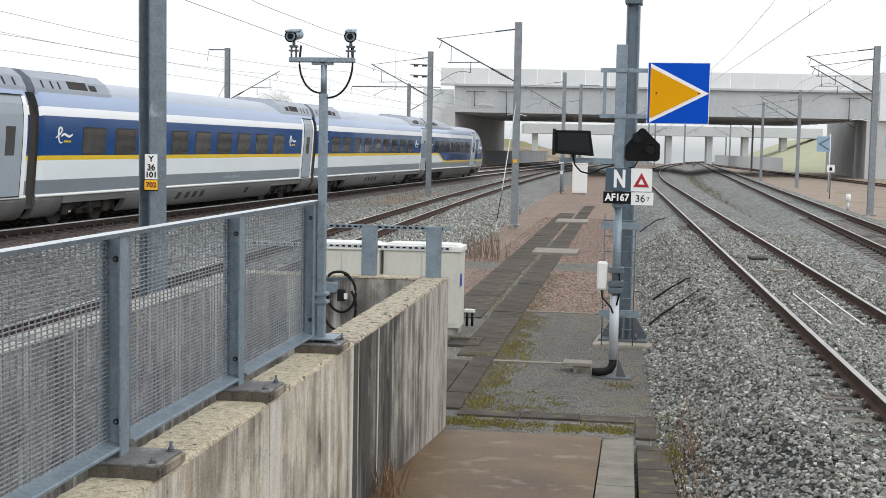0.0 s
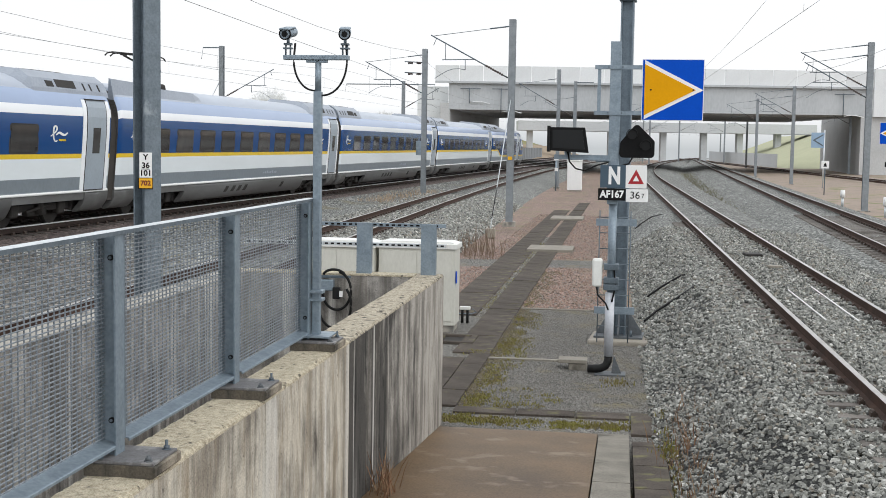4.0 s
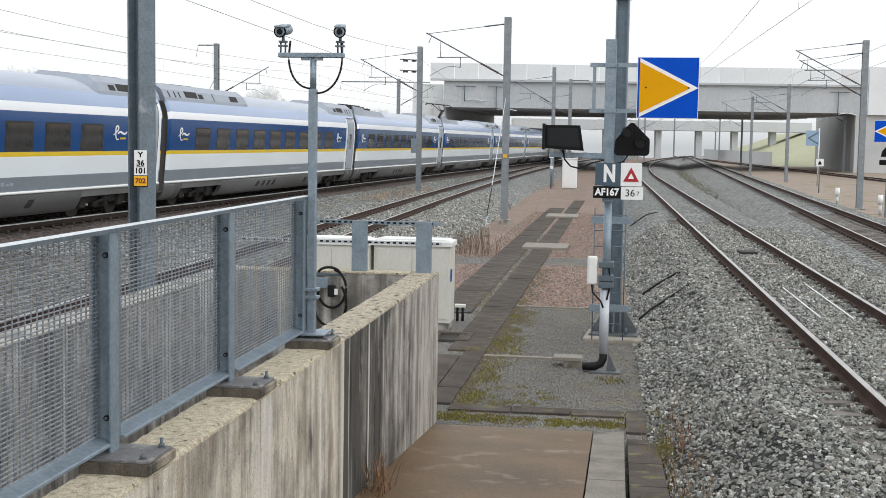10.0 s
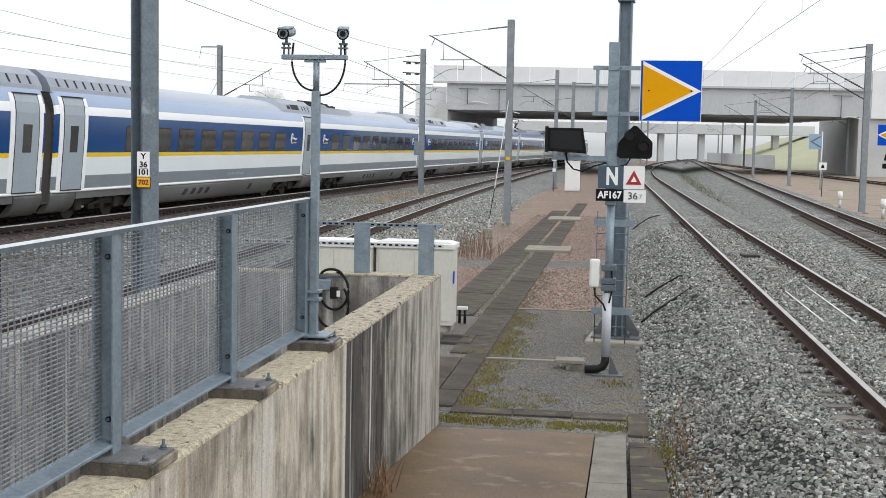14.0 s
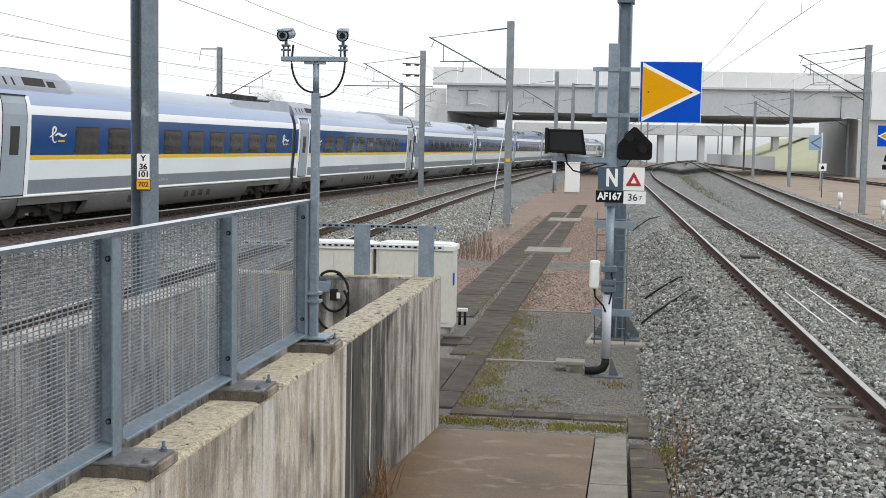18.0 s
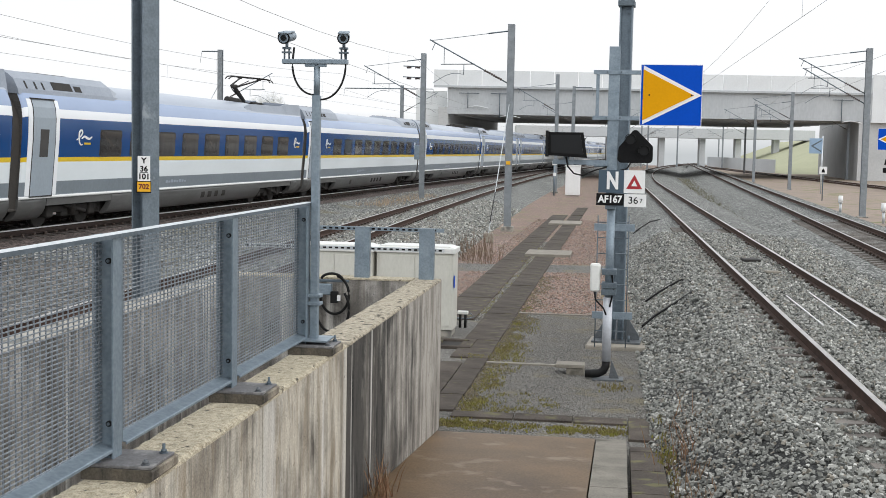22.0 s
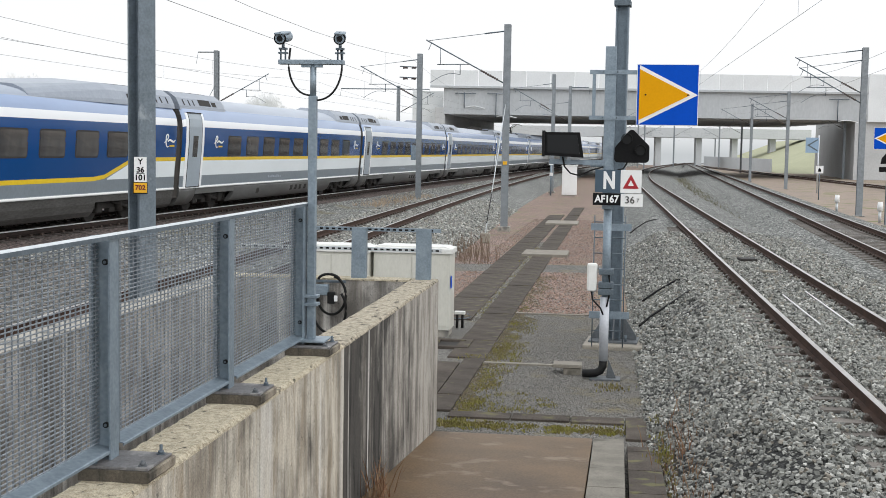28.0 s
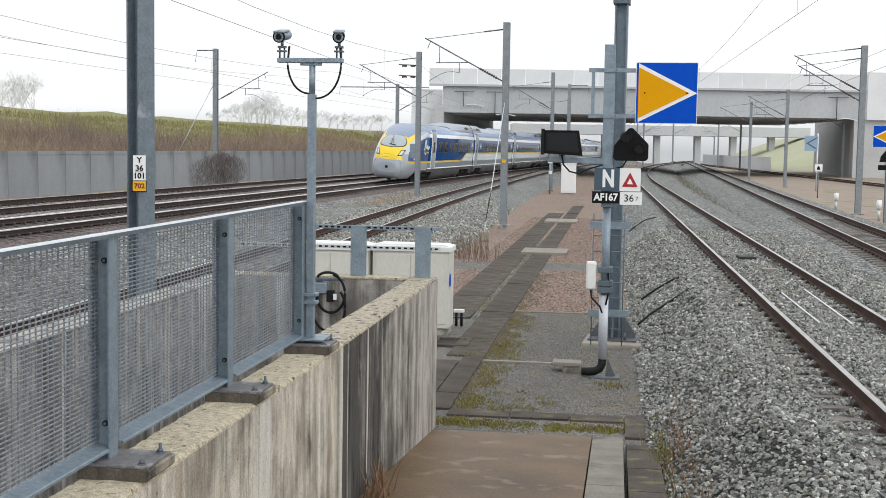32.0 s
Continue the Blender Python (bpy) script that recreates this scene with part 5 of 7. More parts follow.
def nose_mesh():
    n = 40
    ds = [0.0, 0.02, 0.05, 0.09, 0.13, 0.17, 0.21, 0.25] + [0.25 + 0.10 * i for i in range(1, 58)]
    ds = [d for d in ds if d <= 5.9]
    # the full section, resampled evenly by angle about its middle
    pts = FULL + [(0.0, 3.862)]
    def section(d):
        zt, zl, w = smooth_table(Z_TOP, d), smooth_table(Z_LOW, d), smooth_table(WIDE, d)
        floor_ = zl
        zl = min(zl, 0.36) if d > 1.5 else zl
        b = min(1.0, max(0.0, 1 - (d - 0.3) / 5.2))
        b = b * b * (3 - 2 * b)
        ring = []
        m = 30
        for i in range(m + 1):
            f = i / m
            # along the coach's own outline
            k = f * (len(pts) - 1)
            j = min(int(k), len(pts) - 2)
            px = pts[j][0] + (pts[j + 1][0] - pts[j][0]) * (k - j)
            pz = pts[j][1] + (pts[j + 1][1] - pts[j][1]) * (k - j)
            cx, cz = px / 1.46 * w, zl + (pz - 0.32) / 3.542 * (zt - zl)
            a = -math.pi / 2 * 0.62 + f * (math.pi / 2 * 1.62)
            mid = zl + (zt - zl) * 0.36
            ex = w * abs(math.cos(a)) ** 0.66
            ez = mid + (zt - mid) * math.sin(a) ** 1.05 if a > 0 else mid - (mid - zl) * abs(math.sin(a) / math.sin(math.pi / 2 * 0.62)) ** 1.0
            ring.append((cx + (ex - cx) * b, max(floor_ + 0.001 * i, cz + (ez - cz) * b)))
        return ring
    bd = B()
    rings = []
    for d in ds:
        r = section(d)
        rings.append([(x, TIP - d, z) for x, z in r] + [(-x, TIP - d, z) for x, z in r[-2::-1]])
    bd.sweep(rings, smooth=True)
    return bd.done("nose", nose_material())


def nose_material():
    """The nose's livery, laid out by place on the body, with sky reflection painted into the windscreen."""
    m = bpy.data.materials.new("painted_train_nose")
    m.use_nodes = True
    n, l = m.node_tree.nodes, m.node_tree.links
    tc = n.new("ShaderNodeTexCoord")
    xyz = n.new("ShaderNodeSeparateXYZ")
    l.new(tc.outputs["Object"], xyz.inputs[0])

    def op(kind, *args):
        k = n.new("ShaderNodeMath")
        k.operation = kind
        for i, a in enumerate(args):
            if isinstance(a, (int, float)):
                k.inputs[i].default_value = a
            else:
                l.new(a, k.inputs[i])
        return k.outputs[0]

    def less(a, b, soft=0.012):
        """1 where a is under b, over a narrow soft edge."""
        e = op("SUBTRACT", b, a)
        k = n.new("ShaderNodeMath")
        k.operation, k.use_clamp = "MULTIPLY_ADD", True
        l.new(e, k.inputs[0])
        k.inputs[1].default_value, k.inputs[2].default_value = 1 / soft, 0.5
        return k.outputs[0]

    def both(*a):
        out = a[0]
        for b in a[1:]:
            out = op("MULTIPLY", out, b)
        return out
    ax, z = op("ABSOLUTE", xyz.outputs[0]), xyz.outputs[2]
    d = op("SUBTRACT", TIP, xyz.outputs[1])

    def oval(a, b):
        return op("ADD", op("POWER", op("ABSOLUTE", op("DIVIDE", op("SUBTRACT", d, 1.44), a)), 2.2), op("POWER", op("DIVIDE", ax, b), 2.2))
    glass = both(less(oval(0.72, 0.80), 1.0, 0.05), less(2.02, z))
    rim = both(less(oval(0.775, 0.85), 1.0, 0.05), less(1.98, z))
    lead = op("ADD", op("ADD", 1.0, op("MULTIPLY", op("SUBTRACT", z, 1.46), 0.35)), op("MULTIPLY", op("POWER", op("MAXIMUM", op("SUBTRACT", z, 1.46), 0.0), 3.0), 0.87))
    blue = both(less(1.46, z), less(z, 3.06), less(lead, d))
    stripe = both(less(1.33, z), less(z, 1.46), less(1.0, d))
    sweep_ = op("ADD", 0.45, op("MULTIPLY", op("POWER", op("MAXIMUM", op("SUBTRACT", z, 1.5), 0.0), 2.4), 1.1))
    yellow = both(less(1.5, z), less(d, sweep_), less(d, 3.6, 0.7))
    white = both(less(1.9, z), less(sweep_, d))
    roof = both(less(2.12, d), less(ax, op("ADD", 0.84, op("MULTIPLY", op("SUBTRACT", d, 2.5), 0.16))), less(2.9, z))
    skirt = both(less(z, 0.88), less(2.6, d))
    sill = both(less(z, 0.93), less(0.88, z), less(2.4, d))
    no = n.new("ShaderNodeTexNoise")
    no.inputs["Scale"].default_value = 1.4
    l.new(tc.outputs["Object"], no.inputs["Vector"])
    colour = None
    # the last colour, the windscreen's, is pale to paint in reflected sky
    for mask, c in ((None, (0.36, 0.395, 0.435)), (skirt, (0.10, 0.096, 0.09)), (sill, (0.62, 0.63, 0.62)), (white, (0.54, 0.57, 0.60)), (yellow, (0.80, 0.56, 0.02)), (stripe, (0.80, 0.56, 0.02)), (blue, (0.007, 0.060, 0.21)), (roof, (0.17, 0.22, 0.33)), (rim, (0.015, 0.015, 0.017)), (glass, (0.34, 0.39, 0.41))):
        if mask is None:
            k = n.new("ShaderNodeMix")
            k.data_type = "RGBA"
            k.inputs[6].default_value, k.inputs[7].default_value = (*c, 1), (*(v * 0.86 for v in c), 1)
            l.new(no.outputs[0], k.inputs[0])
        else:
            k = n.new("ShaderNodeMix")
            k.data_type = "RGBA"
            l.new(colour, k.inputs[6])
            k.inputs[7].default_value = (*c, 1)
            l.new(mask, k.inputs[0])
        colour = k.outputs[2]
    p = n["Principled BSDF"]
    l.new(colour, p.inputs["Base Color"])
    gl = n.new("ShaderNodeMapRange")
    gl.inputs[3].default_value, gl.inputs[4].default_value = 0.28, 0.05
    l.new(glass, gl.inputs[0])
    l.new(gl.outputs[0], p.inputs["Roughness"])
    return m


NOSE = nose_mesh()


def driving_body():
    """The driving car's passenger part; its yellow stripe drops towards the cab."""
    ring = [(x, z) for x, z, _ in HALF2] + [(0.0, 3.862)] + [(-x, z) for x, z, _ in HALF2[::-1]]
    strip2 = [m for _, _, m in HALF2]
    strip2 = strip2 + strip2[::-1] + [0]
    bd = B()

    def at(y, k=1.0, rise=0.0):
        pts = []
        for x, z in ring:
            if abs(z - 1.335) < 0.001:
                z += 0.55 * rise
            elif abs(z - 1.46) < 0.001:
                z += 0.55 * rise
            elif abs(z - 2.0) < 0.001:
                z += 0.1 * rise
            pts.append((x * k, y, 0.91 + (z - 0.91) * (1 - (1 - k) * 0.4)))
        return pts
    bd.sweep([at(0.24, 0.96, 1), at(0.31, 0.99, 1), at(0.4, 1, 1), at(3.3, 1, 1), at(3.9, 1, 0.92), at(5.6, 1, 0.10), at(6.3, 1, 0), at(TIP - 5.85, 1, 0)], mis=strip2, smooth=True)
    return bd.done("body", *[M[p] for p in PAINTS])


DBODY = driving_body()
bd = B()
for s in (1, -1):
    bd.sweep([[(s * 1.466, y, 1.36), (s * 1.466, y, 1.88 - cut), (s * 1.44, y, 1.88 - cut), (s * 1.44, y, 1.36)] for y, cut in ((0.4, 0.0), (3.3, 0.0), (3.9, 0.05), (5.4, 0.48))])
PALE_PATCH = bd.done("paint_panel", M["t_pale"])


from mathutils.bvhtree import BVHTree
SKIN = BVHTree.FromPolygons([v.co for v in NOSE.vertices], [list(p.vertices) for p in NOSE.polygons])


def on_front(x, z, off):
    """The point of the nose's skin straight behind a place in the front view, lifted by off."""
    hit, nor, _, _ = SKIN.ray_cast(Vector((x, TIP + 3, z)), Vector((0, -1, 0)))
    return hit + nor * (off if nor.y > 0 else -off)


def on_side(s, d, z, off):
    """The point of the nose's skin at a place in the side view, lifted by off."""
    hit, nor, _, _ = SKIN.ray_cast(Vector((s * 4, TIP - d, z)), Vector((-s, 0, 0)))
    return hit + nor * (off if nor.x * s > 0 else -off)


def skin_patch(corners, place, off, thick, n=5):
    """A plate with four corners that hugs the nose."""
    bd = B()
    (a, b, c, d) = [Vector(p) for p in corners]
    rows = []
    for i in range(n + 1):
        f = i / n
        p, q = a.lerp(d, f), b.lerp(c, f)
        rows.append([p.lerp(q, k / n) for k in range(n + 1)])
    top = [[place(v.x, v.y, off) for v in row] for row in rows]
    low = [[place(v.x, v.y, off - thick) for v in row] for row in rows]
    bd.sweep(top, closed=False, smooth=True)
    edge = lambda g: g[0] + [r[-1] for r in g[1:]] + g[-1][-2::-1] + [r[0] for r in g[-2:0:-1]]
    bd.sweep([edge(top), edge(low)], caps=False)
    bmesh.ops.remove_doubles(bd.bm, verts=bd.bm.verts, dist=0.0005)
    return bd


def headlamp(s):
    return skin_patch([(s * 0.57, 1.74), (s * 0.83, 1.77), (s * 0.93, 2.15), (s * 0.71, 2.13)], on_front, 0.012, 0.03)


def driving_car(n, back):
    t = thing("train_driving_car", pose(0, 0, 0), "driving car with a yellow and silver nose", "train coach", "coaches of the train")
    part("body", DBODY, None, t)
    part("nose", NOSE, None, t, "rounded yellow and silver nose with a large windscreen")
    part("paint_panel", PALE_PATCH, None, t)
    for s in (1, -1):
        hl = part("headlamp", headlamp(s), M["t_black"], t, "slanted headlamp")
        bd = skin_patch([(s * 0.625, 1.79), (s * 0.805, 1.81), (s * 0.875, 2.10), (s * 0.73, 2.09)], on_front, 0.02, 0.015)
        part("lens", bd, M["t_lamp"], hl, "clear lens")
    bd = B()
    bd.rod(on_front(-0.30, 2.40, 0.02), on_front(0.14, 2.44, 0.03), 0.03, 6)
    bd.rod(on_front(0.0, 2.42, 0.03), on_front(0.10, 2.78, 0.05), 0.02, 6)
    bd.rod(on_front(-0.12, 2.50, 0.05), on_front(0.16, 3.02, 0.05), 0.017, 6)
    part("wiper", bd, M["t_black"], t)
    seam = B()
    for k in (0.86, 0.62):
        arc = [(0.86 * math.sin(u), 1.16 + k * math.cos(u) * 0.78) for u in [math.radians(-78 + 13 * i) for i in range(13)]]
        seam.tube([on_front(x, z, 0.002) for x, z in arc], 0.006, 4)
    for s in (1, -1):
        seam.tube([on_front(s * (0.84 + 0.06 * math.sin(i * 0.4)), 1.32 - 0.1 * i, 0.002) for i in range(7)], 0.006, 4)
    part("hatch_seam", seam, M["t_black"], t, "dark seams round the nose hatch")
    for s in (1, -1):
        part("cab_window", skin_patch([(3.15, 2.02), (2.75, 2.10), (2.78, 2.42), (3.10, 2.58)], lambda d, z, o: on_side(s, d, z, o), 0.006, 0.02), M["t_window"], t)
    for y in (14.93, 12.92, 10.88, 8.85, 6.82, 4.84, 2.82):
        add_window(t, y)
    add_door(t, 17.38)
    add_mark(t, 1.0)
    add_mark(t, 20.05, 2.40, True)
    bd = B()
    for s in (1, -1):
        for i in range(4):
            c = on_side(s, 2.0 + i * 0.12, 1.60, 0.002)
            bd.box(c.x - 0.008, c.x + 0.008, c.y - 0.04, c.y + 0.04, 1.54, 1.66)
    part("number_bars", bd, M["t_line"], t)
    bd = B()
    for a, b_, low in ((6.0, 17.2, 0.26), (0.3, 1.7, 0.3)):
        for s in (1, -1):
            bd.sweep([[(s * 1.43, y, 0.915), (s * 1.42, y, 0.66), (s * 1.36, y, 0.42), (s * 1.24, y, low), (s * 1.16, y, low), (s * 1.3, y, 0.66), (s * 1.34, y, 0.915)] for y in (a, b_)])
        bd.box(-1.15, 1.15, a, b_, low + 0.05, 0.9)
    for s in (1, -1):
        bd.sweep([[(s * 1.43, y, 0.915), (s * 1.425, y, 0.70), (s * 1.36, y, 0.70), (s * 1.36, y, 0.915)] for y in (1.7, 6.0)])
        bd.sweep([[(s * 1.43, y, 0.915), (s * 1.425, y, 0.70), (s * 1.36, y, 0.70), (s * 1.36, y, 0.915)] for y in (17.2, TIP - 5.7)])
    part("skirt", bd, M["t_skirt"], t)
    for y in (3.85, 19.5):
        bg_ = part("bogie", BOGIE_ME, None, t, "dusty brown steel bogie", at=pose(0, y, 0))
        for w in (-1.25, 1.25):
            part("wheelset", WHEEL_ME, None, bg_, at=pose(0, w, 0.46))
    bd = B()
    bd.rod((0, TIP - 0.0, 1.02), (0, TIP + 0.03, 1.02), 0.10, 12)
    part("coupler_cap", bd, M["t_black"], t)
    m = pose(0, 0.22, 0)
    pod = part("roof_fairing", POD_DRIVE, None, t, "grey roof fairing with dark grilles", at=m)
    for g in GRILLES:
        part("grille", g, None, pod)
    for g in TOPGRILLE:
        part("grille", g, None, pod)
    if not back:
        part("gangway_bellows", GANG, None, t, at=pose(0, 0, 0))
    COACHES.append((t, n, back))


driving_car(1, False)
driving_car(15, True)
for ob, k, back in COACHES:
    ob.matrix_basis = coach_pose(run(0) - k * PITCH_C, back)


# ---------------------------------------------------------------- lettering
def words(text, size, material, name="lettering", deep=0.003, bold=None, squeeze=1.0):
    """Raised letters, centred, standing in the xz plane and facing -y."""
    cu = bpy.data.curves.new(name, "FONT")
    cu.body, cu.size, cu.extrude, cu.align_x, cu.align_y = text, size, deep, "CENTER", "CENTER"
    cu.resolution_u = 3
    cu.offset = (bold if bold is not None else 0.03 if len(text) < 5 else 0.036) * size
    ob = new(name, cu)
    me = bpy.data.meshes.new_from_object(ob.evaluated_get(bpy.context.evaluated_depsgraph_get()))
    bpy.data.objects.remove(ob)
    me.name = name
    me.transform(Matrix.Rotation(math.pi / 2, 4, "X") @ Matrix.Diagonal((squeeze, 1, 1, 1)))
    me.materials.clear()
    me.materials.append(material)
    return me


def plate(bd_w, bd_h, t=0.006):
    bd = B()
    bd.box(-bd_w / 2, bd_w / 2, -t, 0, -bd_h / 2, bd_h / 2)
    return bd


# ---------------------------------------------------------------- marker post with its signs
def arrow_sign(parent, m, w, flip=False):
    """A blue square board with a white-edged amber triangle."""
    s = -1 if flip else 1
    board = part("sign_board", plate(w, w, 0.02), M["white"], parent, "white-edged square sign board", at=m)
    k = w / 2
    bd = B()
    bd.box(-k * 0.98, k * 0.98, -0.024, -0.019, -k * 0.98, k * 0.98)
    part("blue_field", bd, M["blue"], board, "blue sign field")
    bd = B()
    bd.prism([(-s * k * 0.915, -k * 0.965), (s * k * 0.985, -0.0), (-s * k * 0.915, k * 0.965)], -0.029, -0.0235)
    part("white_triangle", bd, M["white"], board)
    bd = B()
    bd.prism([(-s * k * 0.918, -k * 0.835), (s * k * 0.74, 0.0), (-s * k * 0.918, k * 0.835)], -0.034, -0.0285)
    part("amber_triangle", bd, M["amber"], board, "amber triangle")
    for x in (-0.71, 0.66):
        bd = B()
        bd.rod((s * k * x, -0.037, 0), (s * k * x, -0.033, 0), 0.013, 8)
        part("rivet", bd, M["black"], board)
    return board


marker = thing("marker_post", near(-0.19, 18.72, -0.9), "galvanised marker post with signs and a black signal head", "marker post")
bd = B()
bd.box(-0.08, 0.08, -0.08, 0.08, 2.55, 4.93, bevel=0.006)
part("post", bd, M["galv"], marker)
bd = B()
bd.rod((0.0, 0.0, 0.28), (0.0, 0.0, 1.24), 0.068, 16)
part("sleeve", bd, M["sleeve"], marker, "pale conduit sleeve")
bd = B()
bd.rod((0.01, 0.0, 1.2), (0.01, 0.0, 2.6), 0.06, 16)
part("tube", bd, M["galv"], marker)
bd = B()
bd.box(-0.2, 0.26, -0.16, 0.16, 0.0, 0.025, bevel=0.006)
bd.prism([(0.05, 0.02), (0.2, 0.02), (0.08, 0.3)], -0.02, 0.02)
part("base_plate", bd, M["near_mast"], marker)
bd = B()
bd.tube([(0.0, 0.0, 0.30), (-0.005, -0.01, 0.20), (-0.04, -0.02, 0.13), (-0.11, -0.02, 0.095), (-0.20, -0.02, 0.085), (-0.30, -0.01, 0.08)], 0.062, 10)
part("bend", bd, M["rubber"], marker, "ribbed black conduit bend")
for q, zc in ((0.0, 1.62), (0.0, 1.42), (0.0, 1.32)):
    bd = B()
    bd.box(-0.1, 0.12, -0.1, 0.1, zc - 0.045, zc + 0.045, bevel=0.01)
    part("clamp", bd, M["galv_dark"], marker)
bd = B()
bd.box(-0.27, -0.12, -0.08, 0.06, 1.32, 1.74, bevel=0.03)
part("junction_box", bd, M["cabtop"], marker, "pale rounded junction box")
bd = B()
bd.tube([(-0.2, -0.02, 1.32), (-0.18, -0.05, 1.2), (-0.06, -0.07, 1.08), (-0.02, -0.06, 0.98)], 0.014, 6)
bd.tube([(0.05, -0.06, 1.6), (0.08, -0.08, 1.35), (0.03, -0.07, 1.1)], 0.014, 6)
part("cable", bd, M["rubber"], marker)
# horizontal brackets
for z in (4.555, 3.89):
    bd = B()
    bd.box(-0.3, 0.62, -0.10, -0.055, z - 0.03, z + 0.03)
    part("bracket", bd, M["galv"], marker)
    for x in (-0.1, 0.1):
        bd = B()
        bd.rod((x, -0.14, z), (x, 0.16, z), 0.012, 6)
        part("bolt", bd, M["galv_dark"], marker)
bd = B()
bd.box(-0.26, -0.21, -0.09, -0.06, 3.89, 4.555)
part("side_bar", bd, M["galv"], marker)
arrow_sign(marker, pose(0.825, -0.10, 4.23, 0, 0, 0), 0.885)
bd = B()
bd.box(-0.26, 0.0, -0.05, 0.0, 3.17, 3.25)
part("bracket", bd, M["galv"], marker)
# plates
bd = plate(0.37, 0.335, 0.012)
p_n = part("letter_plate", bd, M["slate"], marker, "slate blue plate with a white letter N", at=pose(0.0, -0.15, 2.965))
part("letter", words("N", 0.34, M["white"], bold=0.045, squeeze=0.68), None, p_n, at=pose(0.02, -0.014, 0.0))
bd = plate(0.40, 0.175, 0.012)
p_a = part("number_plate", bd, M["black"], marker, "black plate with white AF167", at=pose(-0.01, -0.15, 2.70))
part("letters", words("AF167", 0.145, M["white"], deep=0.004, squeeze=0.9), None, p_a, at=pose(0, -0.014, 0.0))
bd = plate(0.31, 0.335, 0.008)
p_t = part("triangle_plate", bd, M["white"], marker, "white plate with a red triangle", at=pose(0.335, -0.15, 2.965))
bd = B()
bd.prism([(-0.115, -0.105), (0.115, -0.105), (0.0, 0.105)], -0.013, -0.0075)
part("red_triangle", bd, M["red"], p_t)
bd = B()
bd.prism([(-0.045, -0.065), (0.045, -0.065), (0.0, 0.02)], -0.018, -0.0125)
part("white_triangle", bd, M["white"], p_t)
bd = plate(0.32, 0.185, 0.008)
p_k = part("number_plate", bd, M["white"], marker, "white plate with the number 36", at=pose(0.355, -0.15, 2.69))
part("digits", words("36", 0.15, M["black"], bold=0.0), None, p_k, at=pose(-0.03, -0.0095, 0.0))
part("digits", words("7", 0.085, M["black"], bold=0.0), None, p_k, at=pose(0.085, -0.0095, -0.005))
# signal head with rounded triangular back board
bd = B()
out = []
for cx, cz, a0, a1 in ((0.11, 3.30, 180, 270), (0.50, 3.30, 270, 360), (0.50, 3.46, 0, 40), (0.30, 3.66, 40, 140), (0.12, 3.44, 140, 180)):
    for i in range(6):
        a = math.radians(a0 + (a1 - a0) * i / 5)
        r = 0.06 if cz < 3.6 else 0.06
        out.append((cx + r * math.cos(a) + 0.03, cz + r * math.sin(a)))
bd.prism(out, -0.12, 0.04)
head = part("signal_head", bd, M["black"], marker, "black rounded triangular signal head")
for x, z in ((0.26, 3.58), (0.46, 3.42)):
    bd = B()
    n = 20
    rings = []
    for y, r in ((-0.12, 0.085), (-0.26, 0.085), (-0.26, 0.075), (-0.13, 0.075)):
        rings.append([(x + r * math.cos(math.pi * (-0.15 + 1.3 * i / n)), y, z + r * math.sin(math.pi * (-0.15 + 1.3 * i / n))) for i in range(n + 1)])
    bd.sweep(rings, closed=False, smooth=True)
    part("hood", bd, M["rubber"], head)
    bd = B()
    bd.rod((x, -0.135, z), (x, -0.118, z), 0.07, 20)
    part("lens", bd, M["glass_dark"], head, "dark lens")
bd = B()
bd.tube([(0.28, -0.05, 3.25), (0.22, -0.07, 3.15), (0.1, -0.07, 3.12)], 0.012, 6)
part("cable", bd, M["rubber"], head)

# black lamp box on an arm
lamp = thing("indicator_box", near(-0.86, 18.66, 2.27), "black tilted indicator box on a steel arm", "indicator box")
bd = B()
bd.sweep([[(x * k + dx, y, z) for x, z in ((-0.28, 0.16), (0.29, 0.13), (0.23, 0.50), (-0.29, 0.50))] for y, k, dx in ((-0.16, 1.0, 0.02), (0.12, 0.92, -0.02))])
part("case", bd, M["black"], lamp)
bd = B()
bd.sweep([[(x, y, z) for x, z in ((-0.22, 0.20), (0.255, 0.175), (0.21, 0.46), (-0.225, 0.46))] for y in (-0.166, -0.158)])
part("screen", bd, M["glass_dark"], lamp, "dark glossy screen")
bd = B()
bd.box(-0.3, -0.262, -0.2, 0.1, 0.14, 0.52)
part("side_cheek", bd, M["rubber"], lamp)
bd = B()
bd.box(-0.2, 0.62, -0.03, 0.03, 0.03, 0.10)
bd.box(-0.04, 0.04, -0.04, 0.04, 0.08, 0.17)
bd.box(0.30, 0.62, -0.06, -0.03, 0.02, 0.05)
part("arm", bd, M["galv"], lamp)
bd = B()
bd.tube([(0.0, -0.06, 0.14), (0.03, -0.08, 0.0), (0.12, -0.08, -0.10), (0.25, -0.08, -0.13), (0.42, -0.07, -0.05), (0.60, -0.06, 0.0)], 0.013, 6)
part("cable", bd, M["rubber"], lamp)

# overhead mast behind the marker, with ladder loops
m_near = mast(*(near(-0.045, 22.1, -0.84).translation), 9.5, 0.22, 78, (), "tall galvanised mast on a concrete footing beside the track", False)
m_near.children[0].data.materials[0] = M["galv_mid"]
bd = B()
bd.box(-0.17, 0.17, -0.14, 0.14, 5.83, 5.93, bevel=0.01)
part("collar", bd, M["galv_dark"], m_near, "dark clamping collar")
bd = B()
bd.box(-0.62, 0.48, -0.6, 0.5, -0.3, 0.02, bevel=0.03)
part("footing", bd, M["pale_slab"], m_near, "worn concrete footing")
bd = B()
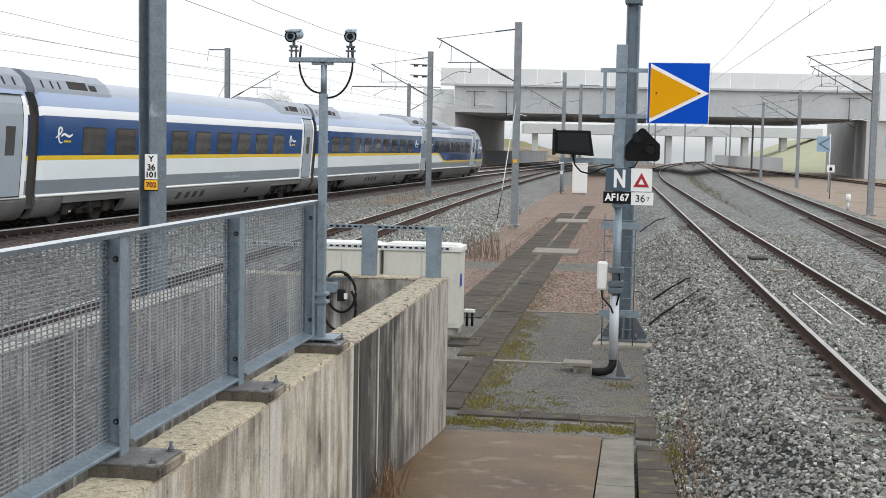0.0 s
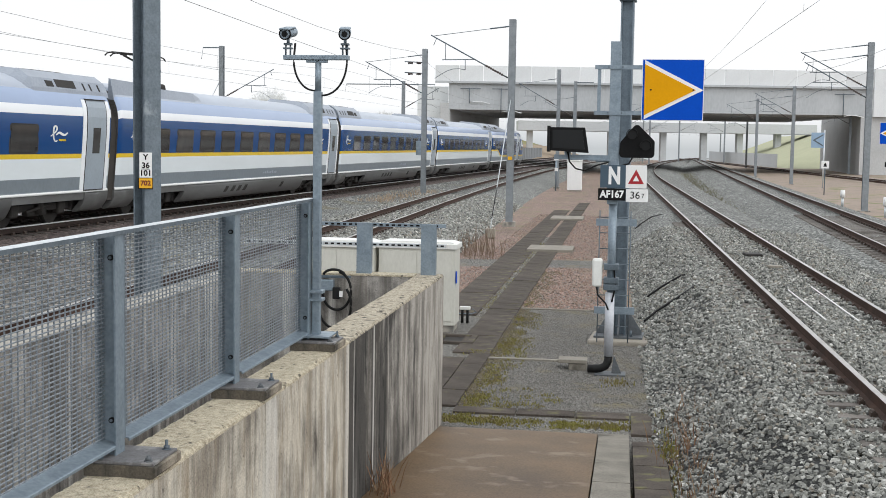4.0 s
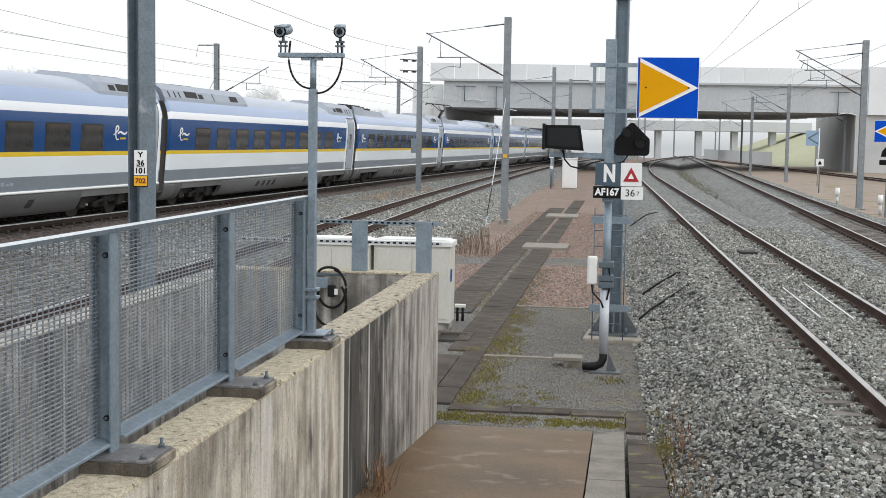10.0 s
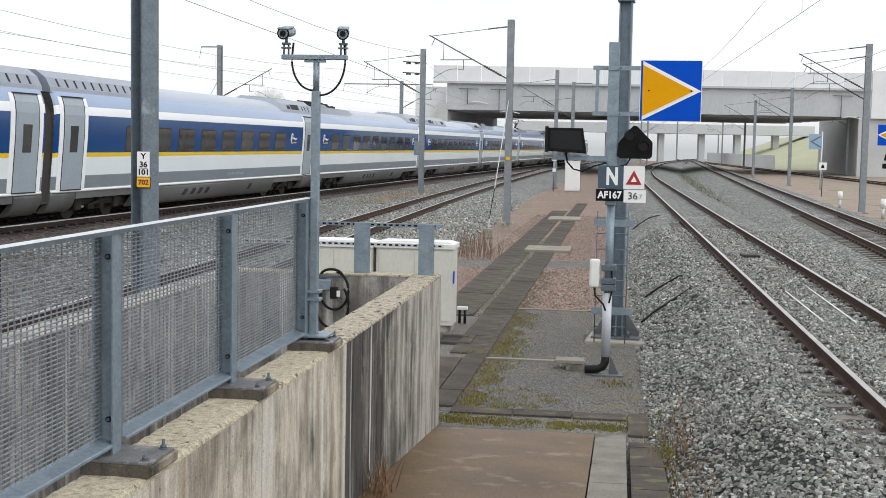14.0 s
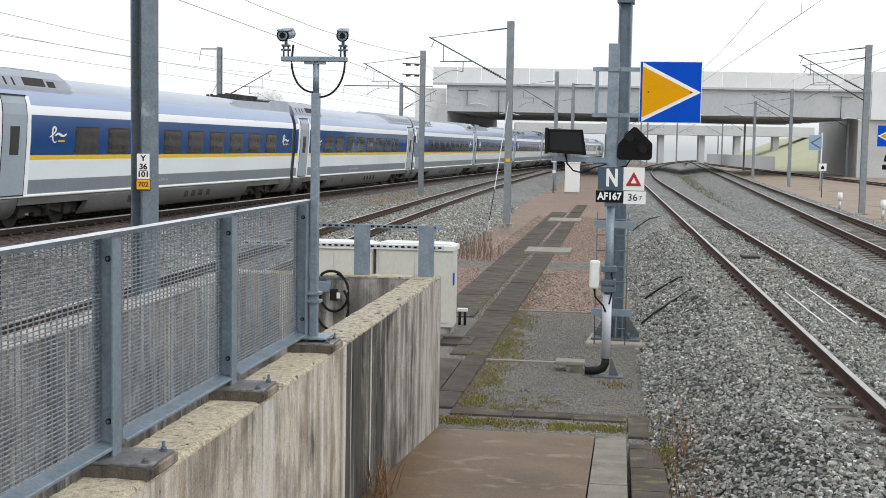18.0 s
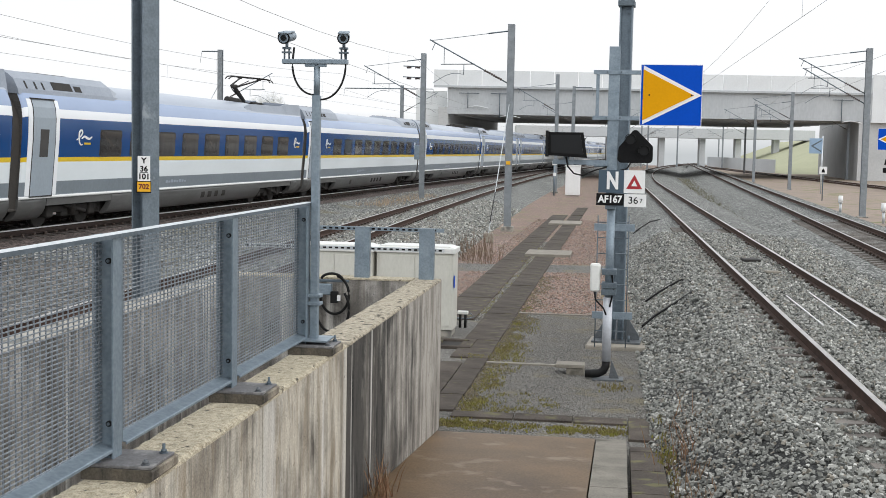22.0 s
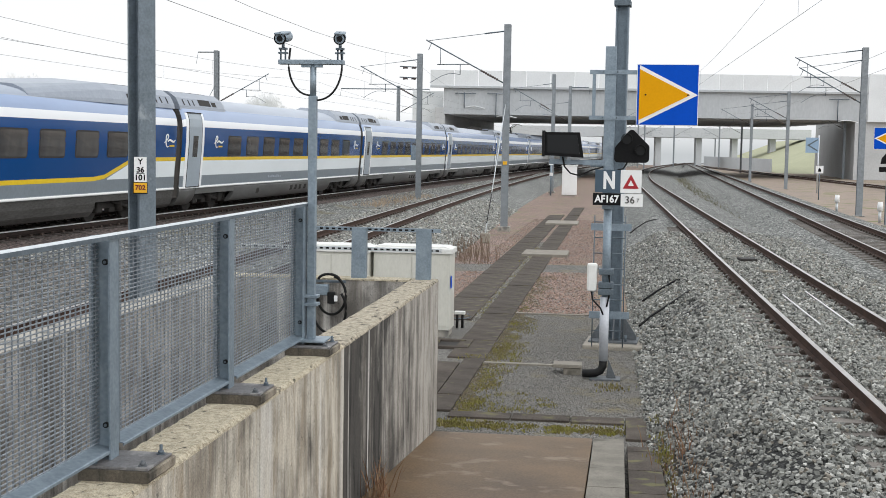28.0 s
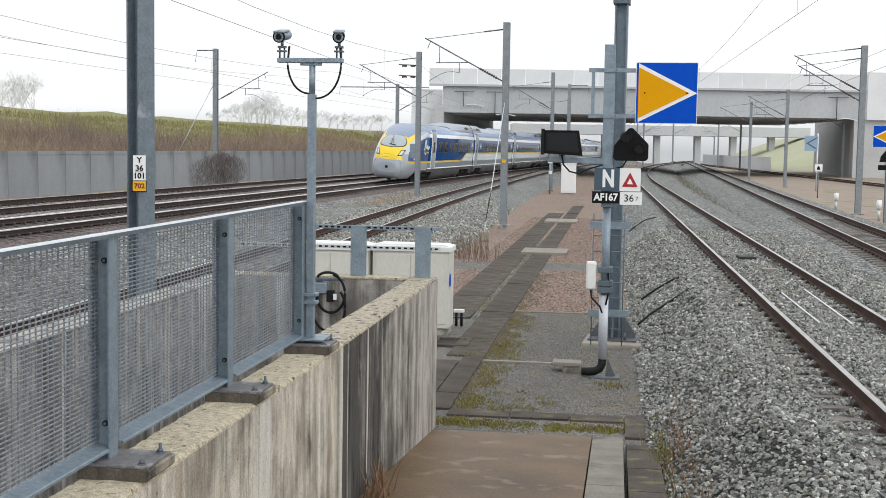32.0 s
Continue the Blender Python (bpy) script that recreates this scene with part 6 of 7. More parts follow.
bd.box(-0.34, 0.34, -0.42, 0.42, 0.02, 0.055, bevel=0.006)
part("base_plate", bd, M["near_mast"], m_near)
for sx in (-1, 1):
    bd = B()
    bd.prism([(sx * 0.11, 0.05), (sx * 0.33, 0.05), (sx * 0.33, 0.10), (sx * 0.11, 0.52)], -0.012, 0.012)
    part("gusset", bd, M["near_mast"], m_near)
    bd = B()
    bd.prism([(sx * 0.11, 0.056), (sx * 0.39, 0.056), (sx * 0.39, 0.11), (sx * 0.11, 0.56)], -0.012, 0.012, "x")
    part("gusset", bd, M["near_mast"], m_near)
    for sy in (-0.22, 0.22):
        bd = B()
        bd.rod((sx * 0.27, sy, 0.055), (sx * 0.27, sy, 0.16), 0.022, 6)
        part("bolt", bd, M["galv_dark"], m_near)
cage = thing("wire_guard", near(-0.42, 21.4, -0.83), "slim wire ladder frame beside the mast", "ladder")
for x in (0.0, 0.52):
    bd = B()
    bd.rod((x, 0.0, 0.0), (x, 0.0, 2.25), 0.011, 6)
    part("upright", bd, M["galv_dark"], cage)
for i in range(8):
    bd = B()
    bd.rod((0.0, 0.0, 0.28 + 0.265 * i), (0.52, 0.0, 0.28 + 0.265 * i), 0.009, 6)
    part("rung", bd, M["galv_dark"], cage)
for z in (0.55, 2.05):
    bd = B()
    bd.box(-0.06, 0.62, -0.02, 0.02, z - 0.06, z + 0.06)
    part("clamp_bar", bd, M["galv"], cage)

slab = thing("concrete_slab", near(-0.73, 19.11, -0.9), "worn concrete slab lying on a low block beside the marker post", "slab")
part("lid_slab", B().box(-0.218, 0.216, -0.16, 0.16, 0.105, 0.16, bevel=0.008), M["pale_slab"], slab, "pale flat slab")
part("block", B().box(-0.06, 0.205, -0.145, 0.15, -0.05, 0.1045, bevel=0.01), M["kerb"], slab, "grimy concrete block")
solid("edging_strip", B().box(-0.9, 0.9, -0.05, 0.05, -0.05, 0.025, bevel=0.008), M["kerb"], "narrow concrete edging across the path", "edging", m=near(-1.19, 25.9, -0.9))
solid("trough_branch", B().box(-0.56, 0.60, -0.05, 0.05, -0.05, 0.03, bevel=0.008), M["kerb"], "narrow concrete kerb across the gravel path", "kerb", m=near(-1.53, 19.68, -0.9))

# ---------------------------------------------------------------- camera pole on the wall
pole = thing("camera_pole", near(-2.318, 9.30, WALL_TOP + 0.07), "galvanised pole with two surveillance cameras", "camera pole")
bd = B()
bd.box(-0.16, 0.13, -0.14, 0.14, 0.02, 0.034, bevel=0.003)
part("base_plate", bd, M["galv"], pole)
bd = B()
bd.box(-0.03, 0.03, -0.03, 0.03, 0.03, 1.88, bevel=0.006)
bd.rod((0, 0, 1.86), (0, 0, 2.115), 0.024, 12)
part("column", bd, M["galv"], pole)
bd = B()
bd.box(-0.265, 0.235, -0.035, 0.035, 2.115, 2.15, bevel=0.004)
bd.box(-0.09, 0.07, -0.02, 0.02, 2.095, 2.115)
part("cross_arm", bd, M["galv"], pole)
UP = 0.095
for x, yaw in ((-0.235, 2), (0.205, 10)):
    hd = part("camera_bracket", B().rod((x - 0.018, 0, 2.055), (x - 0.018, 0, 2.14), 0.007, 6).rod((x + 0.018, 0, 2.055), (x + 0.018, 0, 2.14), 0.007, 6).box(x - 0.035, x + 0.035, -0.02, 0.02, 2.10, 2.112).box(x - 0.03, x + 0.03, -0.02, 0.02, 2.13, 2.145).rod((x, 0, 2.14), (x, 0, 2.18), 0.012, 8), M["galv_dark"], pole, at=pose(0, 0, UP))
    m = pose(x, 0, 2.22 + UP, 8, 0, yaw)
    cm = part("camera_housing", B().rod((0, -0.10, 0), (0, 0.16, 0), 0.038, 18).box(-0.04, 0.04, -0.13, 0.10, 0.028, 0.044, bevel=0.007), M["galv"], pole, "grey cylindrical camera with a sun hood", at=m)
    part("bezel", B().rod((0, -0.112, 0), (0, -0.099, 0), 0.046, 18), M["black"], cm)
    part("ring", B().rod((0, -0.116, 0), (0, -0.111, 0), 0.036, 18), M["galv"], cm)
    part("lens", B().rod((0, -0.121, 0), (0, -0.115, 0), 0.022, 14), M["glass_dark"], cm)
for sx, low in ((-0.195, 0.0), (0.225, -0.03)):
    pts = [(sx * 0.93, 0.01, 2.24)]
    for k in range(15):
        a = math.radians(0 + 6.4 * k)
        pts.append((sx * (0.08 + 0.90 * math.cos(a) ** 0.9 if math.cos(a) > 0 else 0.08), 0.0, 2.12 + low * 0.2 - (0.235 - low) * math.sin(a)))
    part("cable", B().tube(pts, 0.008, 6), M["rubber"], pole, "thin black hanging cable")
for z in (0.30, 0.36):
    part("clamp", B().box(-0.055, 0.055, -0.05, 0.05, z - 0.012, z + 0.012, bevel=0.004), M["galv"], pole)

# junction box and looped cables behind the pole, on the far wall's rail
loops = thing("cable_loops", near(-2.62, 14.62, WALL_TOP), "black looped cables and a small junction box on the stair wall", "cables")
for cx, cz, rx, rz, a0, a1, dy in ((-0.77, -0.20, 0.175, 0.23, 80, -195, -0.04), (-0.785, -0.37, 0.20, 0.28, 45, -205, -0.07), (-0.80, -0.02, 0.13, 0.075, 170, 5, -0.05)):
    pts = []
    for i in range(25):
        a = math.radians(a0 + (a1 - a0) * i / 24)
        pts.append((cx + rx * math.cos(a), dy, cz + rz * math.sin(a)))
    part("cable", B().tube(pts, 0.016, 8), M["rubber"], loops)
part("junction_box", B().box(-0.98, -0.80, -0.09, -0.005, -0.20, -0.07, bevel=0.012), M["galv"], loops, "grey junction box")
part("switch_box", B().box(-0.80, -0.71, -0.14, -0.075, -0.29, -0.15, bevel=0.01), M["rubber"], loops, "small black switch box")
part("label_tag", B().box(-0.715, -0.675, -0.142, -0.135, -0.26, -0.19), M["white"], loops)
part("bracket", B().box(-1.0, -0.60, -0.03, -0.005, -0.05, -0.02, bevel=0.006), M["galv_dark"], loops)

# ---------------------------------------------------------------- guard frame on the stair's end wall
guard = thing("guard_frame", near(0, 14.8, WALL_TOP), "two stout galvanised posts joined by slotted steel channels", "guard frame")
for p in (-3.10, -2.315):
    ps = part("post", B().box(p - 0.088, p + 0.088, -0.05, -0.035, 0.0, 0.61).box(p - 0.088, p - 0.074, -0.035, 0.05, 0.0, 0.61).box(p + 0.074, p + 0.088, -0.035, 0.05, 0.0, 0.61), M["galv"], guard)
for z, p0, p1, m in ((0.585, -3.85, -2.12, "galv"), (0.345, -4.6, -2.11, "galv_light")):
    ch = part("slotted_channel", B().box(p0, p1, 0.052, 0.062, z - 0.022, z + 0.022).box(p0, p1, 0.062, 0.09, z + 0.014, z + 0.022).box(p0, p1, 0.062, 0.09, z - 0.022, z - 0.014), M[m], guard)
    x = p0 + 0.04
    sm = B().box(-0.02, 0.02, 0.048, 0.0525, -0.010, 0.010).done("slot", M["black"])
    while x < p1 - 0.04:
        part("slot", sm, None, ch, at=pose(x, 0, z))
        x += 0.075


# ---------------------------------------------------------------- equipment cabinets
def cabinet(p0, p1, q, ztop, label):
    c = thing("equipment_cabinet", near((p0 + p1) / 2, q, -0.9), label, "cabinet", "line-side cabinets")
    w, h, dp = (p1 - p0), ztop + 0.9, 0.62
    part("plinth", B().box(-w / 2 + 0.03, w / 2 - 0.03, 0.03, dp - 0.03, 0.0, 0.12), M["concrete"], c)
    part("body", B().box(-w / 2, w / 2, 0.0, dp, 0.12, h - 0.13, bevel=0.012), M["cab"], c)
    part("roof", B().box(-w / 2 - 0.03, w / 2 + 0.03, -0.04, dp + 0.04, h - 0.13, h - 0.03, bevel=0.015).prism([(-w / 2, h - 0.03), (w / 2, h - 0.03), (w / 2 - 0.1, h), (-w / 2 + 0.1, h)], 0.02, dp - 0.02), M["cabtop"], c, "white overhanging roof")
    part("door", B().box(-w / 2 + 0.05, -0.008, -0.014, 0.001, 0.2, h - 0.18, bevel=0.004), M["cab"], c)
    part("door", B().box(0.008, w / 2 - 0.05, -0.014, 0.001, 0.2, h - 0.18, bevel=0.004), M["cab"], c)
    part("handle", B().box(0.03, 0.055, -0.035, -0.013, h * 0.5 - 0.07, h * 0.5 + 0.07, bevel=0.004), M["galv_dark"], c)
    return c


cabinet(-4.41, -3.0, 22.3, 0.735, "cream line-side cabinet with a white roof")
cabinet(-5.85, -4.47, 22.15, 0.735, "cream line-side cabinet behind the stair well")
solid("notice", B().box(-0.06, 0.06, -0.004, 0.004, -0.11, 0.11), M["blue"], "small blue notice on the cabinet side", "notice", m=near(-2.985, 22.36, 0.1, 90))

# short stub with a looped handle, pit and rubble
stub = thing("cable_marker", near(-2.95, 23.4, -0.88), "short black twin-legged cable stub with a white cap", "cable stub")
for x in (-0.05, 0.05):
    part("leg", B().rod((x, 0, 0.0), (x, 0, 0.27), 0.026, 8), M["rubber"], stub)
part("cap", B().box(-0.1, 0.1, -0.06, 0.06, 0.26, 0.32, bevel=0.01), M["cabtop"], stub, "white cap")
part("loop", B().tube([(-0.12, 0, 0.26), (-0.2, 0, 0.22), (-0.12, 0, 0.18), (0.12, 0, 0.18), (0.22, 0, 0.22), (0.14, 0, 0.28)], 0.012, 6), M["galv"], stub)
pit = thing("open_pit", near(-2.83, 21.4, -0.9), "open square cable pit with a broken edge", "pit")
for x0, x1, y0, y1 in ((-0.35, 0.33, 0.34, 0.45), (-0.35, 0.33, -0.45, -0.34), (-0.35, -0.24, -0.34, 0.34), (0.22, 0.33, -0.34, 0.34)):
    part("kerb", B().box(x0, x1, y0, y1, -0.1, 0.05, bevel=0.01), M["lid"], pit)
# flat black plate at ground level paints the dark of the pit's depth
part("bottom", B().box(-0.24, 0.22, -0.34, 0.34, -0.1, 0.008), M["t_black"], pit)
for p0, p1, q0, q1 in ((-3.08, -1.63, 39.9, 41.7), (-3.38, -1.9, 57.2, 59.6)):
    solid("cover_slab", B().box(p0, p1, q0, q1, -0.92, -0.80, bevel=0.015), M["pale_slab"], "pale concrete cover slab over the troughs", "cover slab", "cover slabs", m=PF)

# plates on the mast behind the fence
tag = thing("mast_plate", pose(-3.352, 13.815, 0.032, 0, 0, 10), "white plate Y 36 101 over a yellow plate 702", "plate")
pw = part("white_plate", plate(0.135, 0.275), M["white"], tag, at=pose(0, 0, 2.185))
for txt, z, sz in (("Y", 0.085, 0.086), ("36", -0.006, 0.086), ("101", -0.09, 0.086)):
    part("characters", words(txt, sz, M["black"]), None, pw, at=pose(0, -0.007, z))
part("underline", B().box(-0.045, 0.045, -0.008, -0.005, -0.047, -0.041), M["black"], pw)
part("backing_plate", plate(0.158, 0.128, 0.008), M["black"], tag, "black-edged backing plate", at=pose(-0.002, 0, 1.982))
py = part("yellow_plate", plate(0.142, 0.108, 0.012), M["yellow"], tag, "yellow plate with red digits", at=pose(0, 0, 1.985))
part("characters", words("702", 0.075, plain("dark_red_digits", (0.16, 0.012, 0.01), 0.5)), None, py, at=pose(0, -0.0135, 0))

# ---------------------------------------------------------------- more masts
for x, y, z, h, arms in ((8.5, 100, -0.8, 9.3, (("cantilever", -3.2, 8.2),)), (11.0, 112, -0.8, 9.0, (("bracket", 1.6, 8.9),)), (-4.25, 112, 0.0, 8.0, (("cantilever", 3.2, 7.4), ("bracket", -5.2, 7.7), ("bracket", 2.8, 7.7))),
                         (30.1, 111, -0.6, 8.6, (("cantilever", -3.4, 8.0), ("cantilever", -3.2, 7.4))), (33.7, 139, -0.6, 8.6, (("cantilever", -3.4, 8.0),)), (46.5, 198, -0.6, 8.6, (("cantilever", -3.4, 8.0),)),
                         (54.3, 250, -0.6, 8.6, (("cantilever", -3.4, 8.0),)), (35.5, 225, -0.6, 8.6, (("cantilever", 3.4, 8.0),)), (28.0, 205, -0.6, 8.6, (("cantilever", 3.4, 8.0),)), (43.5, 240, -0.6, 8.6, (("cantilever", 3.4, 8.0),)),
                         (19.5, 150, -0.6, 8.6, (("cantilever", 3.4, 8.0),)), (13.5, 138, -0.6, 8.6, (("cantilever", -3.4, 8.0),)), (24.0, 178, -0.6, 8.6, (("cantilever", -3.4, 8.0),)), (61, 285, -0.6, 8.6, (("cantilever", -3.4, 8.0),)), (40, 262, -0.6, 8.6, (("cantilever", 3.4, 8.0),)),
                         (50.0, 158, -0.5, 8.6, (("cantilever", -3.4, 8.0),))):
    mast(x, y, z, h, 0.28, -9, arms)
mast(19.55, 55.3, -0.6, 8.6, 0.26, -9, (), "galvanised mast carrying a second marker")

# second marker board across the tracks
mk2 = thing("marker_board", pose(18.98, 54.6, -0.6, 0, 0, -14), "blue board with an amber triangle beside the second track", "marker board")
arrow_sign(mk2, pose(0.05, -0.12, 3.85), 0.93, True)
part("bracket", B().box(-0.4, 0.4, -0.10, 0.3, 3.82, 3.88), M["galv_dark"], mk2)
part("signal_head", B().prism([(-0.1, 2.75), (0.45, 2.75), (0.45, 2.95), (0.3, 3.2), (0.15, 3.25), (-0.05, 3.0)], -0.2, 0.0), M["black"], mk2, "black signal head")
part("signal_head", B().box(-0.15, 0.45, -0.2, 0.0, 2.4, 2.62, bevel=0.03), M["black"], mk2, "black lower signal head")
mk3 = thing("marker_board", pose(29.1, 100, -0.55, 0, 0, -14), "pale blue arrow board on a slim post", "marker board")
# sign blue made paler, the distance's haze put into the colour
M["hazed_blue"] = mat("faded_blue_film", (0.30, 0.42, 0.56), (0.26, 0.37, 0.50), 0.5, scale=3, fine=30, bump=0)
part("post", B().rod((0.5, 0.02, 0), (0.5, 0.02, 4.6), 0.06, 8), M["galv_light"], mk3)
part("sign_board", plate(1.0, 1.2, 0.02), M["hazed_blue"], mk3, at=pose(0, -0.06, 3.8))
part("chevron", B().prism([(-0.4, 0.0), (0.42, 0.5), (0.42, 0.38), (-0.2, 0.0), (0.42, -0.38), (0.42, -0.5)], -0.03, -0.021), M["galv_dark"], mk3, at=pose(0, -0.06, 3.8))
small = thing("small_sign", pose(25.3, 85.0, -0.55, 0, 0, -14), "small white square sign on a thin post", "sign")
part("post", B().rod((0, 0, 0), (0, 0, 2.3), 0.035, 8), M["galv_dark"], small)
part("sign_plate", plate(0.5, 0.5, 0.01), M["white"], small, at=pose(0, -0.04, 2.05))
part("symbol", B().prism([(-0.11, -0.14), (0.11, -0.14), (0.09, 0.0), (0.0, 0.14), (-0.09, 0.0)], -0.016, -0.0095), M["black"], small, at=pose(0, -0.04, 2.05))
for x, y in ((21.1, 67.5), (20.1, 57.9)):
    bl = thing("marker_bollard", pose(x, y, -0.58), "short white marker bollard", "bollard", "white bollards")
    part("stem", B().rod((0, 0, 0), (0, 0, 0.55), 0.07, 8), M["galv_light"], bl)
    part("cap", B().rod((0, 0, 0.55), (0, 0, 0.95), 0.14, 8, 0.12), M["white"], bl)
wc = thing("equipment_cabinet", pose(9.3, 94, -0.9, 0, 0, -8), "tall white line-side cabinet on the path", "cabinet", "line-side cabinets")
part("body", B().box(-0.55, 0.55, 0, 0.6, 0.1, 2.25, bevel=0.02), M["white"], wc)
part("roof", B().box(-0.6, 0.6, -0.05, 0.65, 2.25, 2.33, bevel=0.02), M["cabtop"], wc)
part("door", B().box(-0.5, -0.01, -0.012, 0.002, 0.2, 2.15), M["white"], wc)
part("door", B().box(0.01, 0.5, -0.012, 0.002, 0.2, 2.15), M["white"], wc)
part("plinth", B().box(-0.5, 0.5, 0.05, 0.55, -0.1, 0.1), M["concrete"], wc)
sp = thing("small_sign", pose(8.0, 95, -0.9, 0, 0, -8), "grey post with two small white plates", "sign")
part("post", B().rod((0, 0, 0), (0, 0, 2.6), 0.06, 8), M["galv"], sp)
part("sign_plate", plate(0.35, 0.3, 0.01), M["white"], sp, at=pose(0, -0.07, 2.45))
part("sign_plate", plate(0.25, 0.25, 0.01), M["white"], sp, at=pose(0.02, -0.07, 1.6))
part("tag", plate(0.17, 0.14, 0.01), M["yellow"], thing("mast_plate", pose(2.47, 52.14, 1.95, 0, 0, -6), "small yellow plate on the mast", "plate"), at=pose(0, 0, 0))

# rod and weight beside the path
tie = thing("tie_rod", pose(1.5, 45.6, -0.85), "thin tie rod with dark insulators anchored to a small block", "tie rod")
part("rod", B().rod((0, 0, 0.3), (0.95, 6.5, 5.2), 0.018, 6), M["galv_light"], tie)
part("insulator", B().rod((0.06, 0.45, 0.64), (0.28, 1.9, 1.73), 0.02, 8), M["rubber"], tie)
part("anchor", B().box(-0.18, 0.18, -0.2, 0.2, -0.05, 0.32, bevel=0.05), M["pale_slab"], tie)
guy = thing("guy_wire", pose(-17.5, 78.5, 0.2), "thin guy wire from the mast to the ground", "guy wire")
part("wire", B().rod((0, 0, 0), (3.2, -0.4, 6.0), 0.025, 6), M["galv_light"], guy)

# bits between the rails
for (x0, y0), (x1, y1) in (((6.32, 23.2), (5.82, 19.2)), ((6.92, 23.8), (6.30, 19.1))):
    solid("white_rod", B().rod((x0, y0, -0.105), (x1, y1, -0.105), 0.014, 6), M["white"], "thin white rod lying between the rails", "rod", "rods between the rails")
solid("rail_contact_box", B().box(-0.2, 0.2, -0.25, 0.25, 0, 0.07, bevel=0.02), M["t_black"], "flat black box between the rails", "box", m=pose(7.5, 30.9, -0.14))
solid("timber_scrap", B().box(-0.16, 0.16, -0.1, 0.1, 0, 0.05, bevel=0.01), M["pale_slab"], "pale flat block between the rails", "block", m=pose(7.28, 27.9, -0.135))
for pts in (((7.05, 47.4), (7.4, 48.3), (7.9, 49.0), (8.45, 49.9)), ((4.25, 26.6), (4.6, 27.0), (5.05, 27.15), (5.55, 27.4)), ((3.7, 23.4), (4.0, 23.9), (4.4, 24.15), (4.85, 24.55))):
    def bed(x, y):
        f = (x - (mid_r1(y) - 2.95)) / 1.2
        return -0.9 + 0.66 * min(1, max(0, f))
    solid("loose_cable", B().tube([(x, y, bed(x, y) + 0.085) for x, y in pts], 0.022, 6), M["rubber"], "black cable lying loose on the ballast", "cable", "loose cables")


# ---------------------------------------------------------------- overhead wires
def overhead(mid, z, a, b, off, name_label):
    t = thing("overhead_wire", pose(0, 0, 0), name_label, "overhead wire", "overhead wires")
    ys = []
    y = a
    while y < b:
        ys.append(y)
        y += 6
    span = 54.0
    def high(y):
        f = ((y - off) / span) % 1.0
        return z + 6.35 - 0.75 * (1 - (2 * f - 1) ** 2)
    part("contact_wire", B().tube([(mid(y), y, z + 5.1) for y in ys], 0.0055, 4), M["wire"], t)
    part("catenary_wire", B().tube([(mid(y), y, high(y)) for y in ys], 0.0055, 4), M["wire"], t)
    for y in ys[2::4]:
        part("dropper", B().rod((mid(y), y, z + 5.1), (mid(y), y, high(y)), 0.003, 4), M["wire"], t)


overhead(mid_t1, 0.19, 14, 290, 16.5, "thin dark overhead wires above the train's track")
overhead(mid_t2, 0.32, 20, 290, 24.0, "thin dark overhead wires above the far main track")
overhead(mid_tl, -0.1, 10, 290, -2.0, "thin dark overhead wires above the branch track")
overhead(mid_r1, 0.0, 12, 290, 22.0, "thin dark overhead wires above the platform track")
overhead(mid_r2, 0.0, 30, 290, 9.6, "thin dark overhead wires above the second track")

# ---------------------------------------------------------------- beyond the bridge
far = thing("far_bridge", pose(0, 0, 0), "second pale bridge almost lost in the mist", "bridge", "", "structure")
# concrete beyond the bridge has the mist painted into its pale colour
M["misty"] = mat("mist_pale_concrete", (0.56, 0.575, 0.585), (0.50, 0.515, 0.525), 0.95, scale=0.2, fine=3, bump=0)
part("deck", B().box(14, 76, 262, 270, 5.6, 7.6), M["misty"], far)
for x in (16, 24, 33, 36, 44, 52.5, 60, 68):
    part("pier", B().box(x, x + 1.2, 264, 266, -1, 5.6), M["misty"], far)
# the bank's grass is paled the same way, mist put into its colour
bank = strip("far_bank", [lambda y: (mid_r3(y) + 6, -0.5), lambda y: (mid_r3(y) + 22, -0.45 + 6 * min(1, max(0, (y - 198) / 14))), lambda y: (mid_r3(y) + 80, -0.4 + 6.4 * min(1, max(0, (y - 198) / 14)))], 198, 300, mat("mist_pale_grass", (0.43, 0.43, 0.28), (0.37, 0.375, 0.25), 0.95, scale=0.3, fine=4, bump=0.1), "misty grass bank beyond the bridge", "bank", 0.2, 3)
fb = thing("far_barrier", pose(0, 0, 0), "pale grey barrier beyond the bridge", "barrier", "", "structure")
y = 205.0
while y < 296:
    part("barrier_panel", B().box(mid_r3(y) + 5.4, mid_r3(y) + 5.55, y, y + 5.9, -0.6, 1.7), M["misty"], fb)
    y += 6.0
# wing walls, pale
part("wing_wall", B().box(-4.2, -0.35, BY0 + 2.0, BY0 + 2.6, 0.0, 9.6), M["parapet"], bridge, "pale wing wall")
part("wing_wall", B().box(53.2, 60, BY0 + 0.5, BY0 + 1.1, -0.6, 10.2), M["parapet"], bridge, "pale wing wall")
part("parapet_post", B().box(51.6, 54.6, BY0 - 0.6, BY0 - 0.1, 6.6, 12.4), M["parapet"], bridge)


